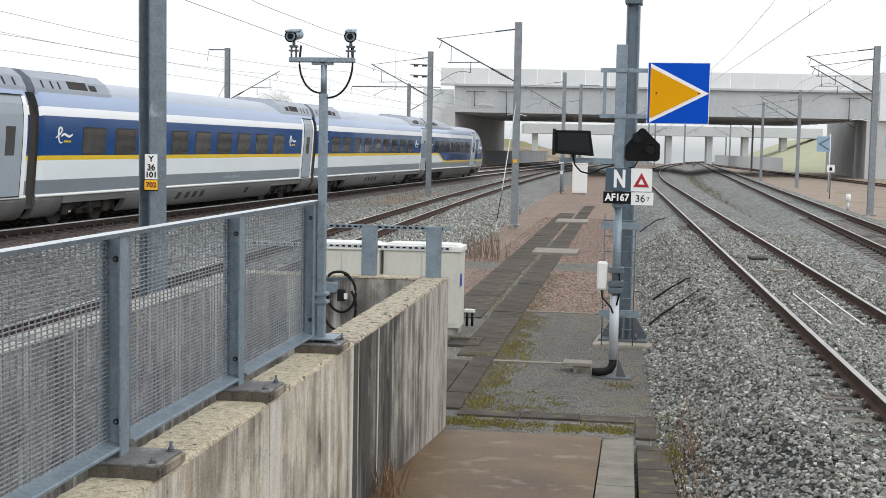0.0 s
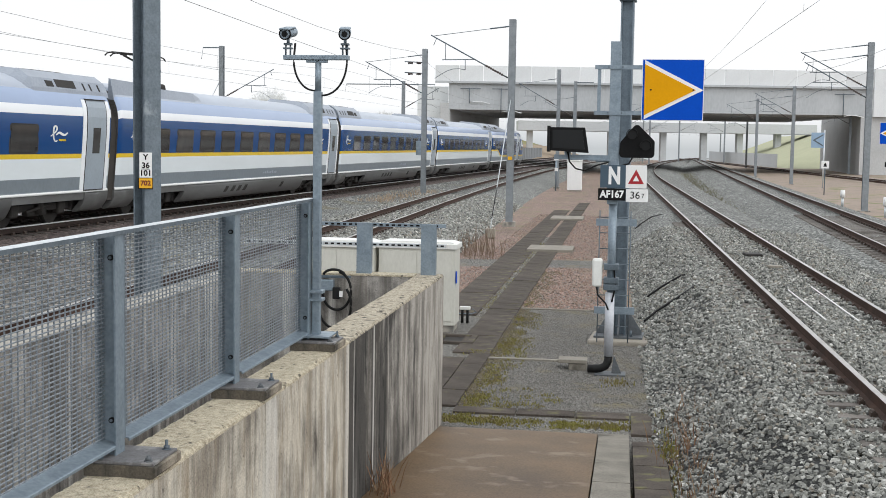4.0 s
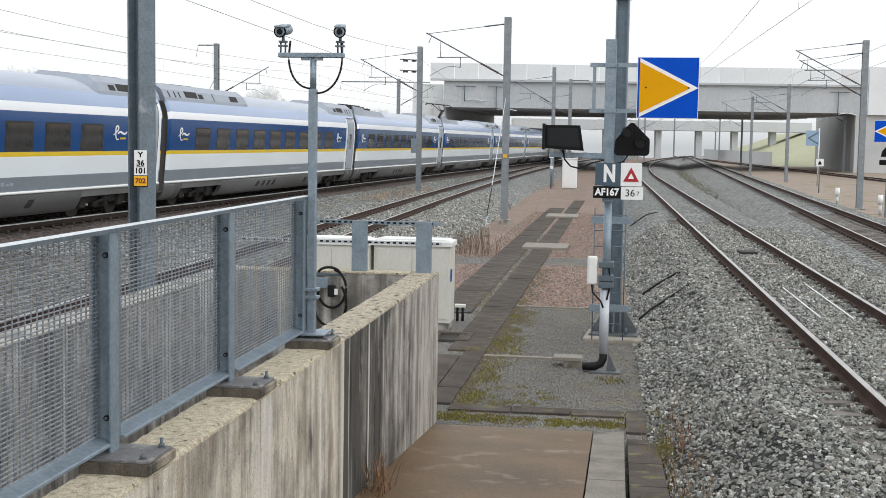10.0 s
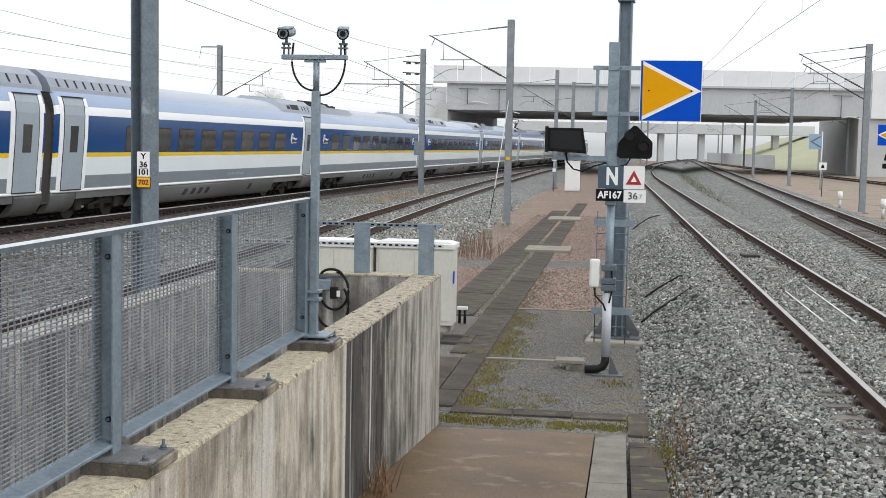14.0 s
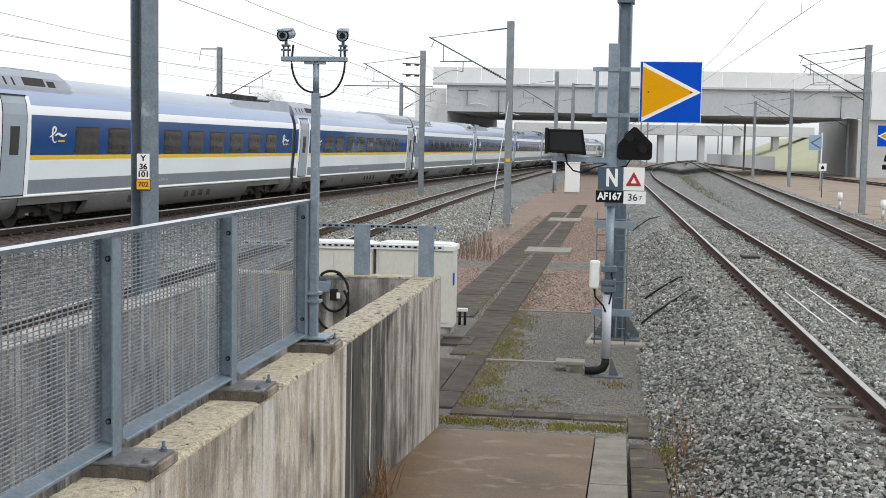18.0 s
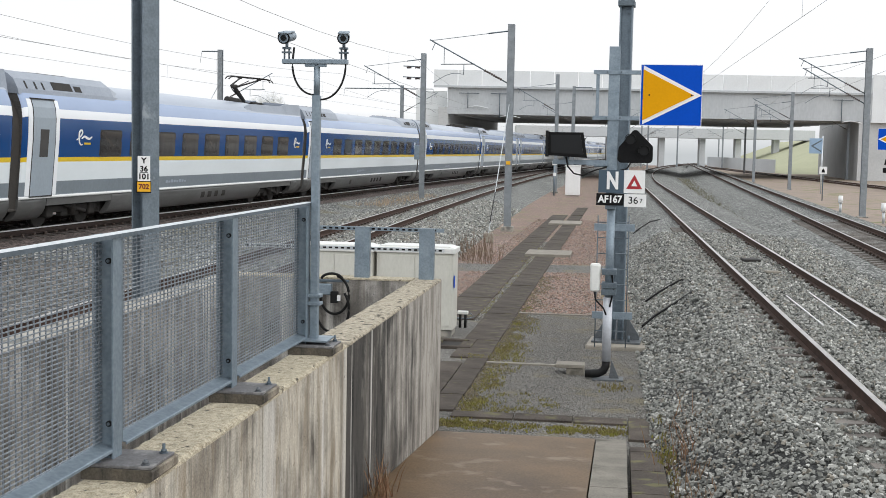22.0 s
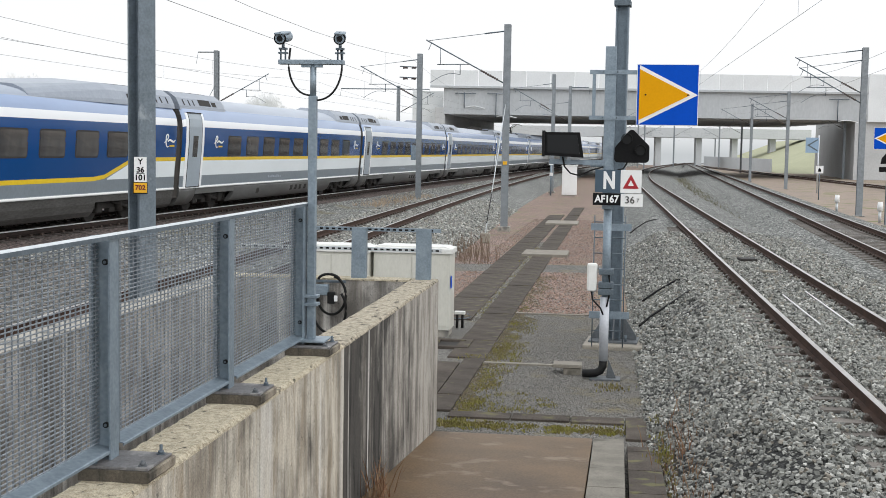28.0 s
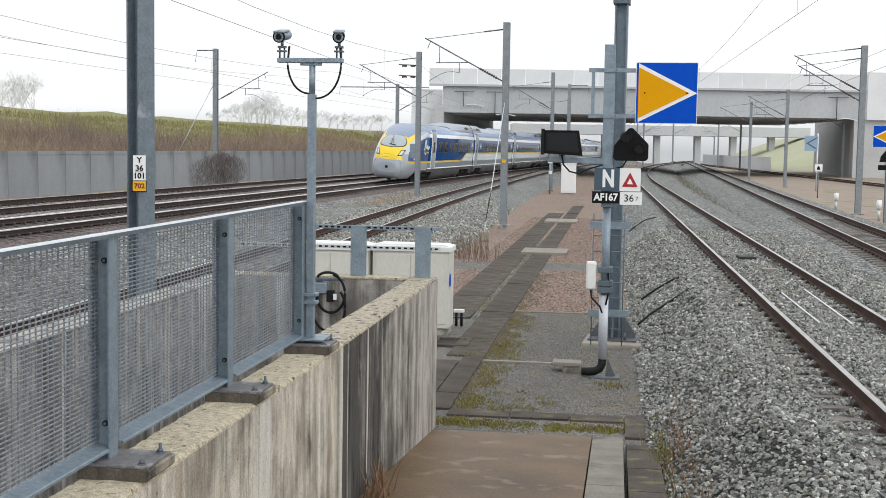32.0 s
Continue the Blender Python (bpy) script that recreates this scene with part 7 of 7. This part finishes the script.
# ---------------------------------------------------------------- plants
def blades(name, spots, m, label, category, width=0.012, lean=0.5):
    """Thin upright blades at given spots (x, y, z, height), joined into one mesh."""
    vs, fs = [], []
    r = random.Random(len(spots))
    for x, y, z, h in spots:
        a = r.uniform(0, math.pi)
        dx, dy = math.cos(a) * width, math.sin(a) * width
        lx, ly = r.uniform(-lean, lean) * h, r.uniform(-lean, lean) * h
        k = len(vs)
        vs += [(x - dx, y - dy, z - 0.02), (x + dx, y + dy, z - 0.02), (x + lx * 0.5 + dx * 0.7, y + ly * 0.5 + dy * 0.7, z + h * 0.6), (x + lx * 0.5 - dx * 0.7, y + ly * 0.5 - dy * 0.7, z + h * 0.6), (x + lx, y + ly, z + h)]
        fs += [(k, k + 1, k + 2, k + 3), (k + 3, k + 2, k + 4)]
    me = bpy.data.meshes.new(name)
    me.from_pydata(vs, [], fs)
    me.materials.append(m)
    return tagged(new(name, me), label, category, kind="stuff")


def bare_tree(x, y, z, h, seed):
    t = thing("bare_tree", pose(x, y, z), "leafless winter tree pale with mist on the embankment", "tree", "bare trees")
    r = random.Random(seed)
    tr = B()
    tr.rod((0, 0, -0.3), (r.uniform(-0.2, 0.2), 0, h * 0.35), h * 0.022, 6, h * 0.014)
    vs, fs = [], []

    def twig(p, q, ra, rb):
        k = len(vs)
        for c, rad in ((p, ra), (q, rb)):
            vs.extend([(c.x + rad, c.y, c.z), (c.x - rad * 0.5, c.y + rad * 0.87, c.z), (c.x - rad * 0.5, c.y - rad * 0.87, c.z)])
        fs.extend([(k, k + 1, k + 4, k + 3), (k + 1, k + 2, k + 5, k + 4), (k + 2, k, k + 3, k + 5)])

    def grow(p, d, ln, rad, depth):
        q = p + d * ln
        twig(p, q, rad, rad * 0.6)
        if depth >= 5:
            return
        for _ in range(3):
            nd = (d + Vector((r.uniform(-0.75, 0.75), r.uniform(-0.75, 0.75), r.uniform(-0.15, 0.5)))).normalized()
            grow(q, nd, ln * r.uniform(0.6, 0.8), max(rad * 0.58, 0.008), depth + 1)
    for _ in range(6):
        grow(Vector((0, 0, h * r.uniform(0.0, 0.22))), Vector((r.uniform(-1.3, 1.3), r.uniform(-0.9, 0.9), 1)).normalized(), h * r.uniform(0.15, 0.23), h * 0.009, 0)
    me = bpy.data.meshes.new("crown")
    me.from_pydata(vs, [], fs)
    me.materials.append(M["bare_twig"])
    part("trunk", tr, M["bare_twig"], t)
    part("crown", me, None, t, "crown of fine bare twigs")


for i, (px_, yy, h) in enumerate(((-0.352, 118, 5.0), (-0.335, 116, 5.6), (-0.327, 122, 5.2), (-0.162, 152, 4.2), (-0.155, 150, 5.2), (-0.149, 151, 5.8), (-0.143, 152, 5.6), (-0.137, 149, 4.9), (-0.130, 151, 3.9), (-0.122, 153, 3.2), (-0.113, 160, 3.0), (-0.10, 170, 3.6), (-0.092, 168, 3.2), (-0.085, 172, 3.4), (-0.072, 175, 3.0), (-0.06, 180, 3.4), (-0.05, 182, 3.0), (-0.185, 147, 2.0), (-0.172, 150, 3.0), (-0.16, 155, 4.4), (-0.146, 156, 5.0), (-0.139, 155, 4.6), (-0.344, 120, 4.8), (-0.36, 121, 4.6), (-0.08, 176, 2.8), (-0.066, 178, 3.0))):
    bare_tree(px_ * yy, yy, 4.6, h, i)


def bank_z(x, y):
    e = side(y) - x
    for (a, za), (b, zb) in zip(((9.9, 0.0), (11.2, 0.5), (19, 2.3), (27, 4.3), (34, 4.9)), ((11.2, 0.5), (19, 2.3), (27, 4.3), (34, 4.9), (60, 5.0))):
        if e <= b:
            return za + (zb - za) * max(0, (e - a)) / (b - a)
    return 5.0


r = random.Random(11)
spots, green = [], []
for _ in range(60000):
    y = 45 + 125 * r.random() ** 1.3
    e = r.uniform(10.8, 27)
    x = side(y) - e
    k = noise.noise((x * 0.12, y * 0.08, 1.7))
    if e < 20.5 + 6 * k:
        spots.append((x, y, bank_z(x, y), r.uniform(0.2, 1.0) * (0.8 + 1.8 * max(0, k))))
    else:
        green.append((x, y, bank_z(x, y), r.uniform(0.15, 0.4)))
blades("dry_scrub", spots, M["dry_stem"], "dry brown scrub and dead stems on the embankment", "scrub", 0.022, 0.8)
shrubs = []
for _ in range(34):
    y, e = r.uniform(62, 112), r.uniform(12.5, 21)
    for _ in range(120):
        px, py = side(y) - e + r.gauss(0, 0.7), y + r.gauss(0, 0.9)
        shrubs.append((px, py, bank_z(px, py), r.uniform(0.5, 1.9)))
blades("bare_shrubs", shrubs, mat("dark_bare_shrub_twigs", (0.24, 0.185, 0.16), (0.17, 0.13, 0.115), 0.95, scale=1.0, fine=8, bump=0), "dark reddish-brown leafless shrubs on the embankment", "shrubs", 0.011, 0.6)
creeper = []
for _ in range(2400):
    y = r.triangular(69.5, 79.5, 75.5)
    creeper.append((side(y) - 10.3 + r.uniform(0.12, 0.3), y, r.uniform(0.1, 1.9) * (1 - 0.35 * abs(y - 75) / 5), r.uniform(0.1, 0.45)))
blades("dry_creeper", creeper, mat("dead_creeper_stems", (0.155, 0.12, 0.10), (0.10, 0.078, 0.068), 0.95, scale=2, fine=10, bump=0), "dead brown creeper climbing the grey barrier", "creeper", 0.007, 1.0)
blades("bank_grass", green, mat("bank_grass_blades", (0.215, 0.225, 0.075), (0.26, 0.215, 0.105), 0.95, scale=0.2, fine=4, bump=0), "rough green grass on the embankment top", "grass", 0.022, 0.6)
spots = []
for _ in range(150):
    a = r.uniform(0, 2 * math.pi)
    d = 0.75 * math.sqrt(r.random())
    spots.append((0.95 + d * math.cos(a), 38.5 + 2.2 * d * math.sin(a), -0.9, r.uniform(0.35, 1.15)))
blades("dry_weed", spots, mat("brown_weed_stems", (0.21, 0.145, 0.10), (0.13, 0.09, 0.065), 0.95, scale=2, fine=10, bump=0), "clump of dry brown weeds beside the cabinet", "weeds", 0.008, 0.3)
spots = []
for _ in range(2600):
    y = r.uniform(48, 150)
    x = (mid_r1(y) + mid_r2(y)) / 2 + r.gauss(0.3, 0.75)
    spots.append((x, y, -0.62, r.uniform(0.05, 0.22)))
blades("dry_weed", spots, mat("olive_dead_weeds", (0.20, 0.185, 0.125), (0.11, 0.105, 0.07), 0.95, scale=0.6, fine=8, bump=0), "dry weeds in the dip between two tracks", "weeds", 0.02, 0.5)
spots = []
for _ in range(900):
    y = r.uniform(60, 75)
    x = mid_tl(y) - 3.2 + r.gauss(0, 0.8)
    spots.append((x, y, -0.36, r.uniform(0.05, 0.3)))
blades("dry_weed", spots, M["dry_stem"], "sparse dry weeds between the tracks", "weeds", 0.015, 0.5)
# moss and short grass about the ramp's foot and the trough edges
spots = []
def tuft(p, q, n, sp, sq, hh, up=0.0):
    for _ in range(n):
        v = near(p + r.gauss(0, sp), q + r.gauss(0, sq), -0.885 + up).translation
        spots.append((v.x, v.y, v.z, r.uniform(0.25, 1) * hh * 0.55))
for c, k in ((-1.95, 7), (-1.6, 5), (-1.2, 2), (-0.75, 2), (-0.2, 6), (0.0, 4)):
    for _ in range(k):
        tuft(c + r.gauss(0, 0.14), 15.2 + r.gauss(0, 0.13), 40, 0.07, 0.05, 0.035)
for _ in range(34):
    tuft(-2.03 + abs(r.gauss(0, 0.2)), 15.9 + 11 * r.random() ** 1.4, 45, 0.06, 0.16, 0.03)
for _ in range(24):
    tuft(-2.05 + abs(r.gauss(0, 0.3)), r.uniform(15.9, 25.5), 26, 0.07, 0.16, 0.04)
for _ in range(46):
    tuft(-2.75 - abs(r.gauss(0, 0.07)), r.uniform(24.6, 44.0), 20, 0.05, 0.2, 0.05)
for _ in range(14):
    tuft(-1.6 + r.gauss(0, 0.35), r.uniform(15.9, 17.4), 26, 0.07, 0.07, 0.03)
for _ in range(40):
    tuft(r.uniform(-2.0, 0.1), 15.15 + r.gauss(0, 0.12), 22, 0.05, 0.04, 0.03)
for _ in range(44):
    tuft(0.66 + r.gauss(0, 0.09), r.uniform(9.6, 15.6), 40, 0.07, 0.12, 0.055, 0.10)
tuft(-0.05, 18.0, 120, 0.12, 0.15, 0.06)
tuft(-2.3, 20.2, 150, 0.12, 0.1, 0.07)
tuft(-1.85, 16.5, 160, 0.15, 0.25, 0.06)
tuft(-1.95, 15.2, 260, 0.2, 0.1, 0.06)
tuft(-0.15, 15.15, 160, 0.12, 0.1, 0.05)
blades("moss_tufts", spots, M["moss"], "yellow-green moss and short grass tufts", "moss", 0.009, 1.1)
spots = []
for _ in range(60):
    v = near(-2.0 + r.gauss(0, 0.08), 10.5 + r.gauss(0, 0.15), ramp_z(10.5)).translation
    spots.append((v.x, v.y, v.z, r.uniform(0.08, 0.4)))
for _ in range(420):
    p = 0.72 + r.gauss(0, 0.13)
    v = near(p, r.uniform(9.6, 15.4), -0.87 + 0.57 * max(0.0, p - 0.48)).translation
    spots.append((v.x, v.y, v.z, r.uniform(0.03, 0.12) if r.random() < 0.85 else r.uniform(0.12, 0.4)))
blades("dry_weed", spots, mat("reddish_dead_stems", (0.20, 0.09, 0.05), (0.28, 0.20, 0.12), 0.95, scale=8, fine=20, bump=0), "reddish dead stems at the wall's foot", "weeds", 0.006, 0.5)


# ---------------------------------------------------------------- loose ballast stones
def stones(name, n, spot, size, material, label, seed):
    """n angular stones, at places drawn by spot(), joined into one mesh."""
    g = np.random.default_rng(seed)
    cube = np.array([(-1, -1, -1), (1, -1, -1), (1, 1, -1), (-1, 1, -1), (-0.62, -0.62, 1), (0.62, -0.62, 1), (0.62, 0.62, 1), (-0.62, 0.62, 1)], float) * 0.5
    P = spot(g, n)
    sc = size * g.uniform(0.6, 1.2, (n, 1, 1)) * g.uniform(0.8, 1.2, (n, 1, 3)) * np.array([1.25, 0.85, 0.72])
    V = (cube[None] + g.uniform(-0.2, 0.2, (n, 8, 3))) * sc
    yaw, tilt, way = g.uniform(0, np.pi, n), np.abs(g.normal(0, 0.42, n)), g.uniform(0, 2 * np.pi, n)
    over = np.stack([np.cos(tilt), np.sin(tilt) * np.cos(way), np.sin(tilt) * np.sin(way)], 1)
    q = np.stack([over[:, 0] * np.cos(yaw), over[:, 1] * np.cos(yaw) + over[:, 2] * np.sin(yaw), over[:, 2] * np.cos(yaw) - over[:, 1] * np.sin(yaw), over[:, 0] * np.sin(yaw)], 1)
    w, x, y, z = q.T
    R = np.stack([1 - 2 * (y * y + z * z), 2 * (x * y - z * w), 2 * (x * z + y * w), 2 * (x * y + z * w), 1 - 2 * (x * x + z * z), 2 * (y * z - x * w), 2 * (x * z - y * w), 2 * (y * z + x * w), 1 - 2 * (x * x + y * y)], 1).reshape(n, 3, 3)
    V = np.einsum("nij,nkj->nki", R, V) + P[:, None, :]
    F = np.array([(0, 3, 2, 1), (4, 5, 6, 7), (0, 1, 5, 4), (1, 2, 6, 5), (2, 3, 7, 6), (3, 0, 4, 7)])
    Fs = (F[None] + (np.arange(n) * 8)[:, None, None]).reshape(-1, 4)
    me = bpy.data.meshes.new(name)
    me.vertices.add(n * 8)
    me.vertices.foreach_set("co", V.reshape(-1))
    me.loops.add(len(Fs) * 4)
    me.loops.foreach_set("vertex_index", Fs.reshape(-1))
    me.polygons.add(len(Fs))
    me.polygons.foreach_set("loop_start", np.arange(len(Fs)) * 4)
    me.update(calc_edges=True)
    me.shade_flat()
    me.materials.append(material)
    return tagged(new(name, me), label, "ballast", kind="stuff")


def island_mat(name, tones):
    m = bpy.data.materials.new(name)
    m.use_nodes = True
    n, l = m.node_tree.nodes, m.node_tree.links
    geo = n.new("ShaderNodeNewGeometry")
    ramp = n.new("ShaderNodeValToRGB")
    ramp.color_ramp.interpolation = "CONSTANT"
    while len(ramp.color_ramp.elements) < len(tones):
        ramp.color_ramp.elements.new(0.5)
    for i, c in enumerate(tones):
        ramp.color_ramp.elements[i].position = i / len(tones)
        ramp.color_ramp.elements[i].color = (*c, 1)
    l.new(geo.outputs["Random Per Island"], ramp.inputs[0])
    no = n.new("ShaderNodeTexNoise")
    no.inputs["Scale"].default_value = 45
    mix = n.new("ShaderNodeMix")
    mix.data_type, mix.blend_type = "RGBA", "OVERLAY"
    mix.inputs[0].default_value = 0.5
    l.new(ramp.outputs[0], mix.inputs[6])
    l.new(no.outputs[0], mix.inputs[7])
    l.new(mix.outputs[2], n["Principled BSDF"].inputs["Base Color"])
    n["Principled BSDF"].inputs["Roughness"].default_value = 0.85
    return m


M["rocks"] = island_mat("ballast_rocks", [(0.28, 0.282, 0.258), (0.20, 0.202, 0.186), (0.35, 0.35, 0.322), (0.10, 0.102, 0.095), (0.265, 0.267, 0.243), (0.52, 0.515, 0.48), (0.225, 0.227, 0.208), (0.32, 0.322, 0.295), (0.26, 0.238, 0.20), (0.30, 0.302, 0.276), (0.14, 0.142, 0.132)])
M["rocks_brown"] = island_mat("brown_rocks", [(0.33, 0.22, 0.175), (0.23, 0.165, 0.13), (0.41, 0.30, 0.255), (0.14, 0.108, 0.092), (0.27, 0.25, 0.23), (0.34, 0.275, 0.24), (0.28, 0.185, 0.145)])
M["crumbs"] = island_mat("dirt_crumbs", [(0.17, 0.135, 0.09), (0.12, 0.095, 0.065), (0.21, 0.175, 0.115), (0.15, 0.14, 0.06), (0.085, 0.07, 0.05)])
M["rocks_pale"] = island_mat("path_rocks", [(0.20, 0.188, 0.168), (0.145, 0.138, 0.124), (0.25, 0.237, 0.213), (0.10, 0.096, 0.088), (0.18, 0.165, 0.14), (0.29, 0.277, 0.253)])


def bed_spots(y0, y1, power, reach=2.9):
    def spot(g, n):
        y = y0 + (y1 - y0) * g.random(n) ** power
        m = np.array([mid_r1(v) for v in y])
        e = g.uniform(-3.0, reach, n)
        z = np.interp(e, [-2.95, -1.75, -1.2, 1.2, 1.75, 2.9], [-0.9, -0.215, -0.18, -0.18, -0.215, -0.36])
        z = z + g.uniform(-0.04, 0.045, n) + 0.02 * np.sin(e * 4.1 + y * 1.7) * (e < -1.0)
        on = (((y - 4) / 0.6 + 0.25) % 1.0 < 0.5) & (np.abs(np.abs(e) - 0.85) < 0.42)
        z = np.where(on, z - 0.055, z)
        near_rail = np.abs(np.abs(e) - 0.7525) < 0.10
        z = np.where(near_rail, z - 0.05, z)
        return np.stack([m + e, y, z], 1)
    return spot


stones("ballast_stones", 48000, bed_spots(9.0, 19, 0.9, 0.9), 0.0375, M["rocks"], "coarse grey ballast stones on the track shoulder", 1)
stones("ballast_stones", 66000, bed_spots(19, 42, 1.25), 0.047, M["rocks"], "coarse grey ballast stones along the platform track", 2)


def tl_spots(g, n):
    y = 26 + 44 * g.random(n)
    m = np.array([mid_tl(v) for v in y])
    e = g.uniform(-2.2, 3.4, n)
    z = np.interp(e, [-2.2, 1.7, 3.4], [-0.34, -0.34, -0.9]) + g.uniform(-0.01, 0.03, n)
    z = np.where(np.abs(np.abs(e) - 0.7525) < 0.10, z - 0.05, z)
    return np.stack([m + e, y, z], 1)


stones("ballast_stones", 26000, tl_spots, 0.075, M["rocks"], "coarse grey ballast stones along the branch track", 3)


def dirt_edge(q):
    return -1.83 + 0.12 * np.sin(q * 2.1) + 0.1 * np.sin(q * 5.3 + 1.0)


def path_spots(g, n):
    q = 15.9 + 9.95 * g.random(n)
    p = -2.09 + 2.49 * g.random(n)
    x, y = p * 0.9903 + q * 0.1386, -p * 0.1386 + q * 0.9903
    bare = (p < dirt_edge(q)) & (g.random(n) < 0.8)
    return np.stack([x, y, np.full(n, -0.897) + g.uniform(-0.004, 0.01, n) - np.where(bare, 0.05, 0.0)], 1)


def dirt_spots(g, n):
    q = 15.9 + 18 * g.random(n)
    p = -2.09 + (dirt_edge(q) + 2.16) * g.random(n) ** 1.3
    x, y = p * 0.9903 + q * 0.1386, -p * 0.1386 + q * 0.9903
    return np.stack([x, y, np.full(n, -0.897) + g.uniform(-0.005, 0.006, n)], 1)


def brown_spots(g, n):
    q = 25.95 + 36 * g.random(n) ** 1.2
    p = -4.2 + 4.3 * g.random(n)
    x, y = p * 0.9903 + q * 0.1386, -p * 0.1386 + q * 0.9903
    keep = ((p > -2.86) & (p < -2.1)) | ((p > -3.68) & (p < -2.88)) | ((y > 34.9) & (y < 37.2))
    return np.stack([x, y, np.full(n, -0.9) + g.uniform(-0.004, 0.014, n) - np.where(keep, 0.1, 0.0)], 1)


stones("path_stones", 32000, brown_spots, 0.03, M["rocks_brown"], "reddish brown loose stones on the path", 6)
stones("path_dirt", 9000, dirt_spots, 0.017, M["crumbs"], "brown dirt crumbs along the trough edge", 8)
stones("path_stones", 26000, path_spots, 0.0105, M["rocks_pale"], "fine loose gravel on the path", 4)


def gap_spots(g, n):
    q = 24.5 + 22 * g.random(n)
    p = -2.865 + 0.125 * g.random(n)
    x, y = p * 0.9903 + q * 0.1386, -p * 0.1386 + q * 0.9903
    return np.stack([x, y, np.full(n, -0.905) + g.uniform(-0.004, 0.014, n)], 1)


stones("path_stones", 4200, gap_spots, 0.038, M["rocks_pale"], "loose stones between the trough lids", 7)


def scatter(g, n):
    q = 10.2 + 5.6 * g.random(n)
    p = 0.56 + 0.32 * g.random(n)
    x, y = p * 0.9903 + q * 0.1386, -p * 0.1386 + q * 0.9903
    return np.stack([x, y, np.full(n, -0.885) + g.uniform(-0.01, 0.02, n)], 1)


stones("path_stones", 900, scatter, 0.05, M["rocks"], "loose stones beside the trough lids", 5)

for label, mid, z, cant, a, b, sl in TRACKS:
    track(label, mid, z, cant, a, b, sl, "tracks", "rail_shiny" if mid is mid_t1 else "rail_top")


def motions():
    for ob, k, back in COACHES:
        walk(ob, [(t / 2, coach_pose(run(t / 2) - k * PITCH_C, back)) for t in range(65)])


motions()
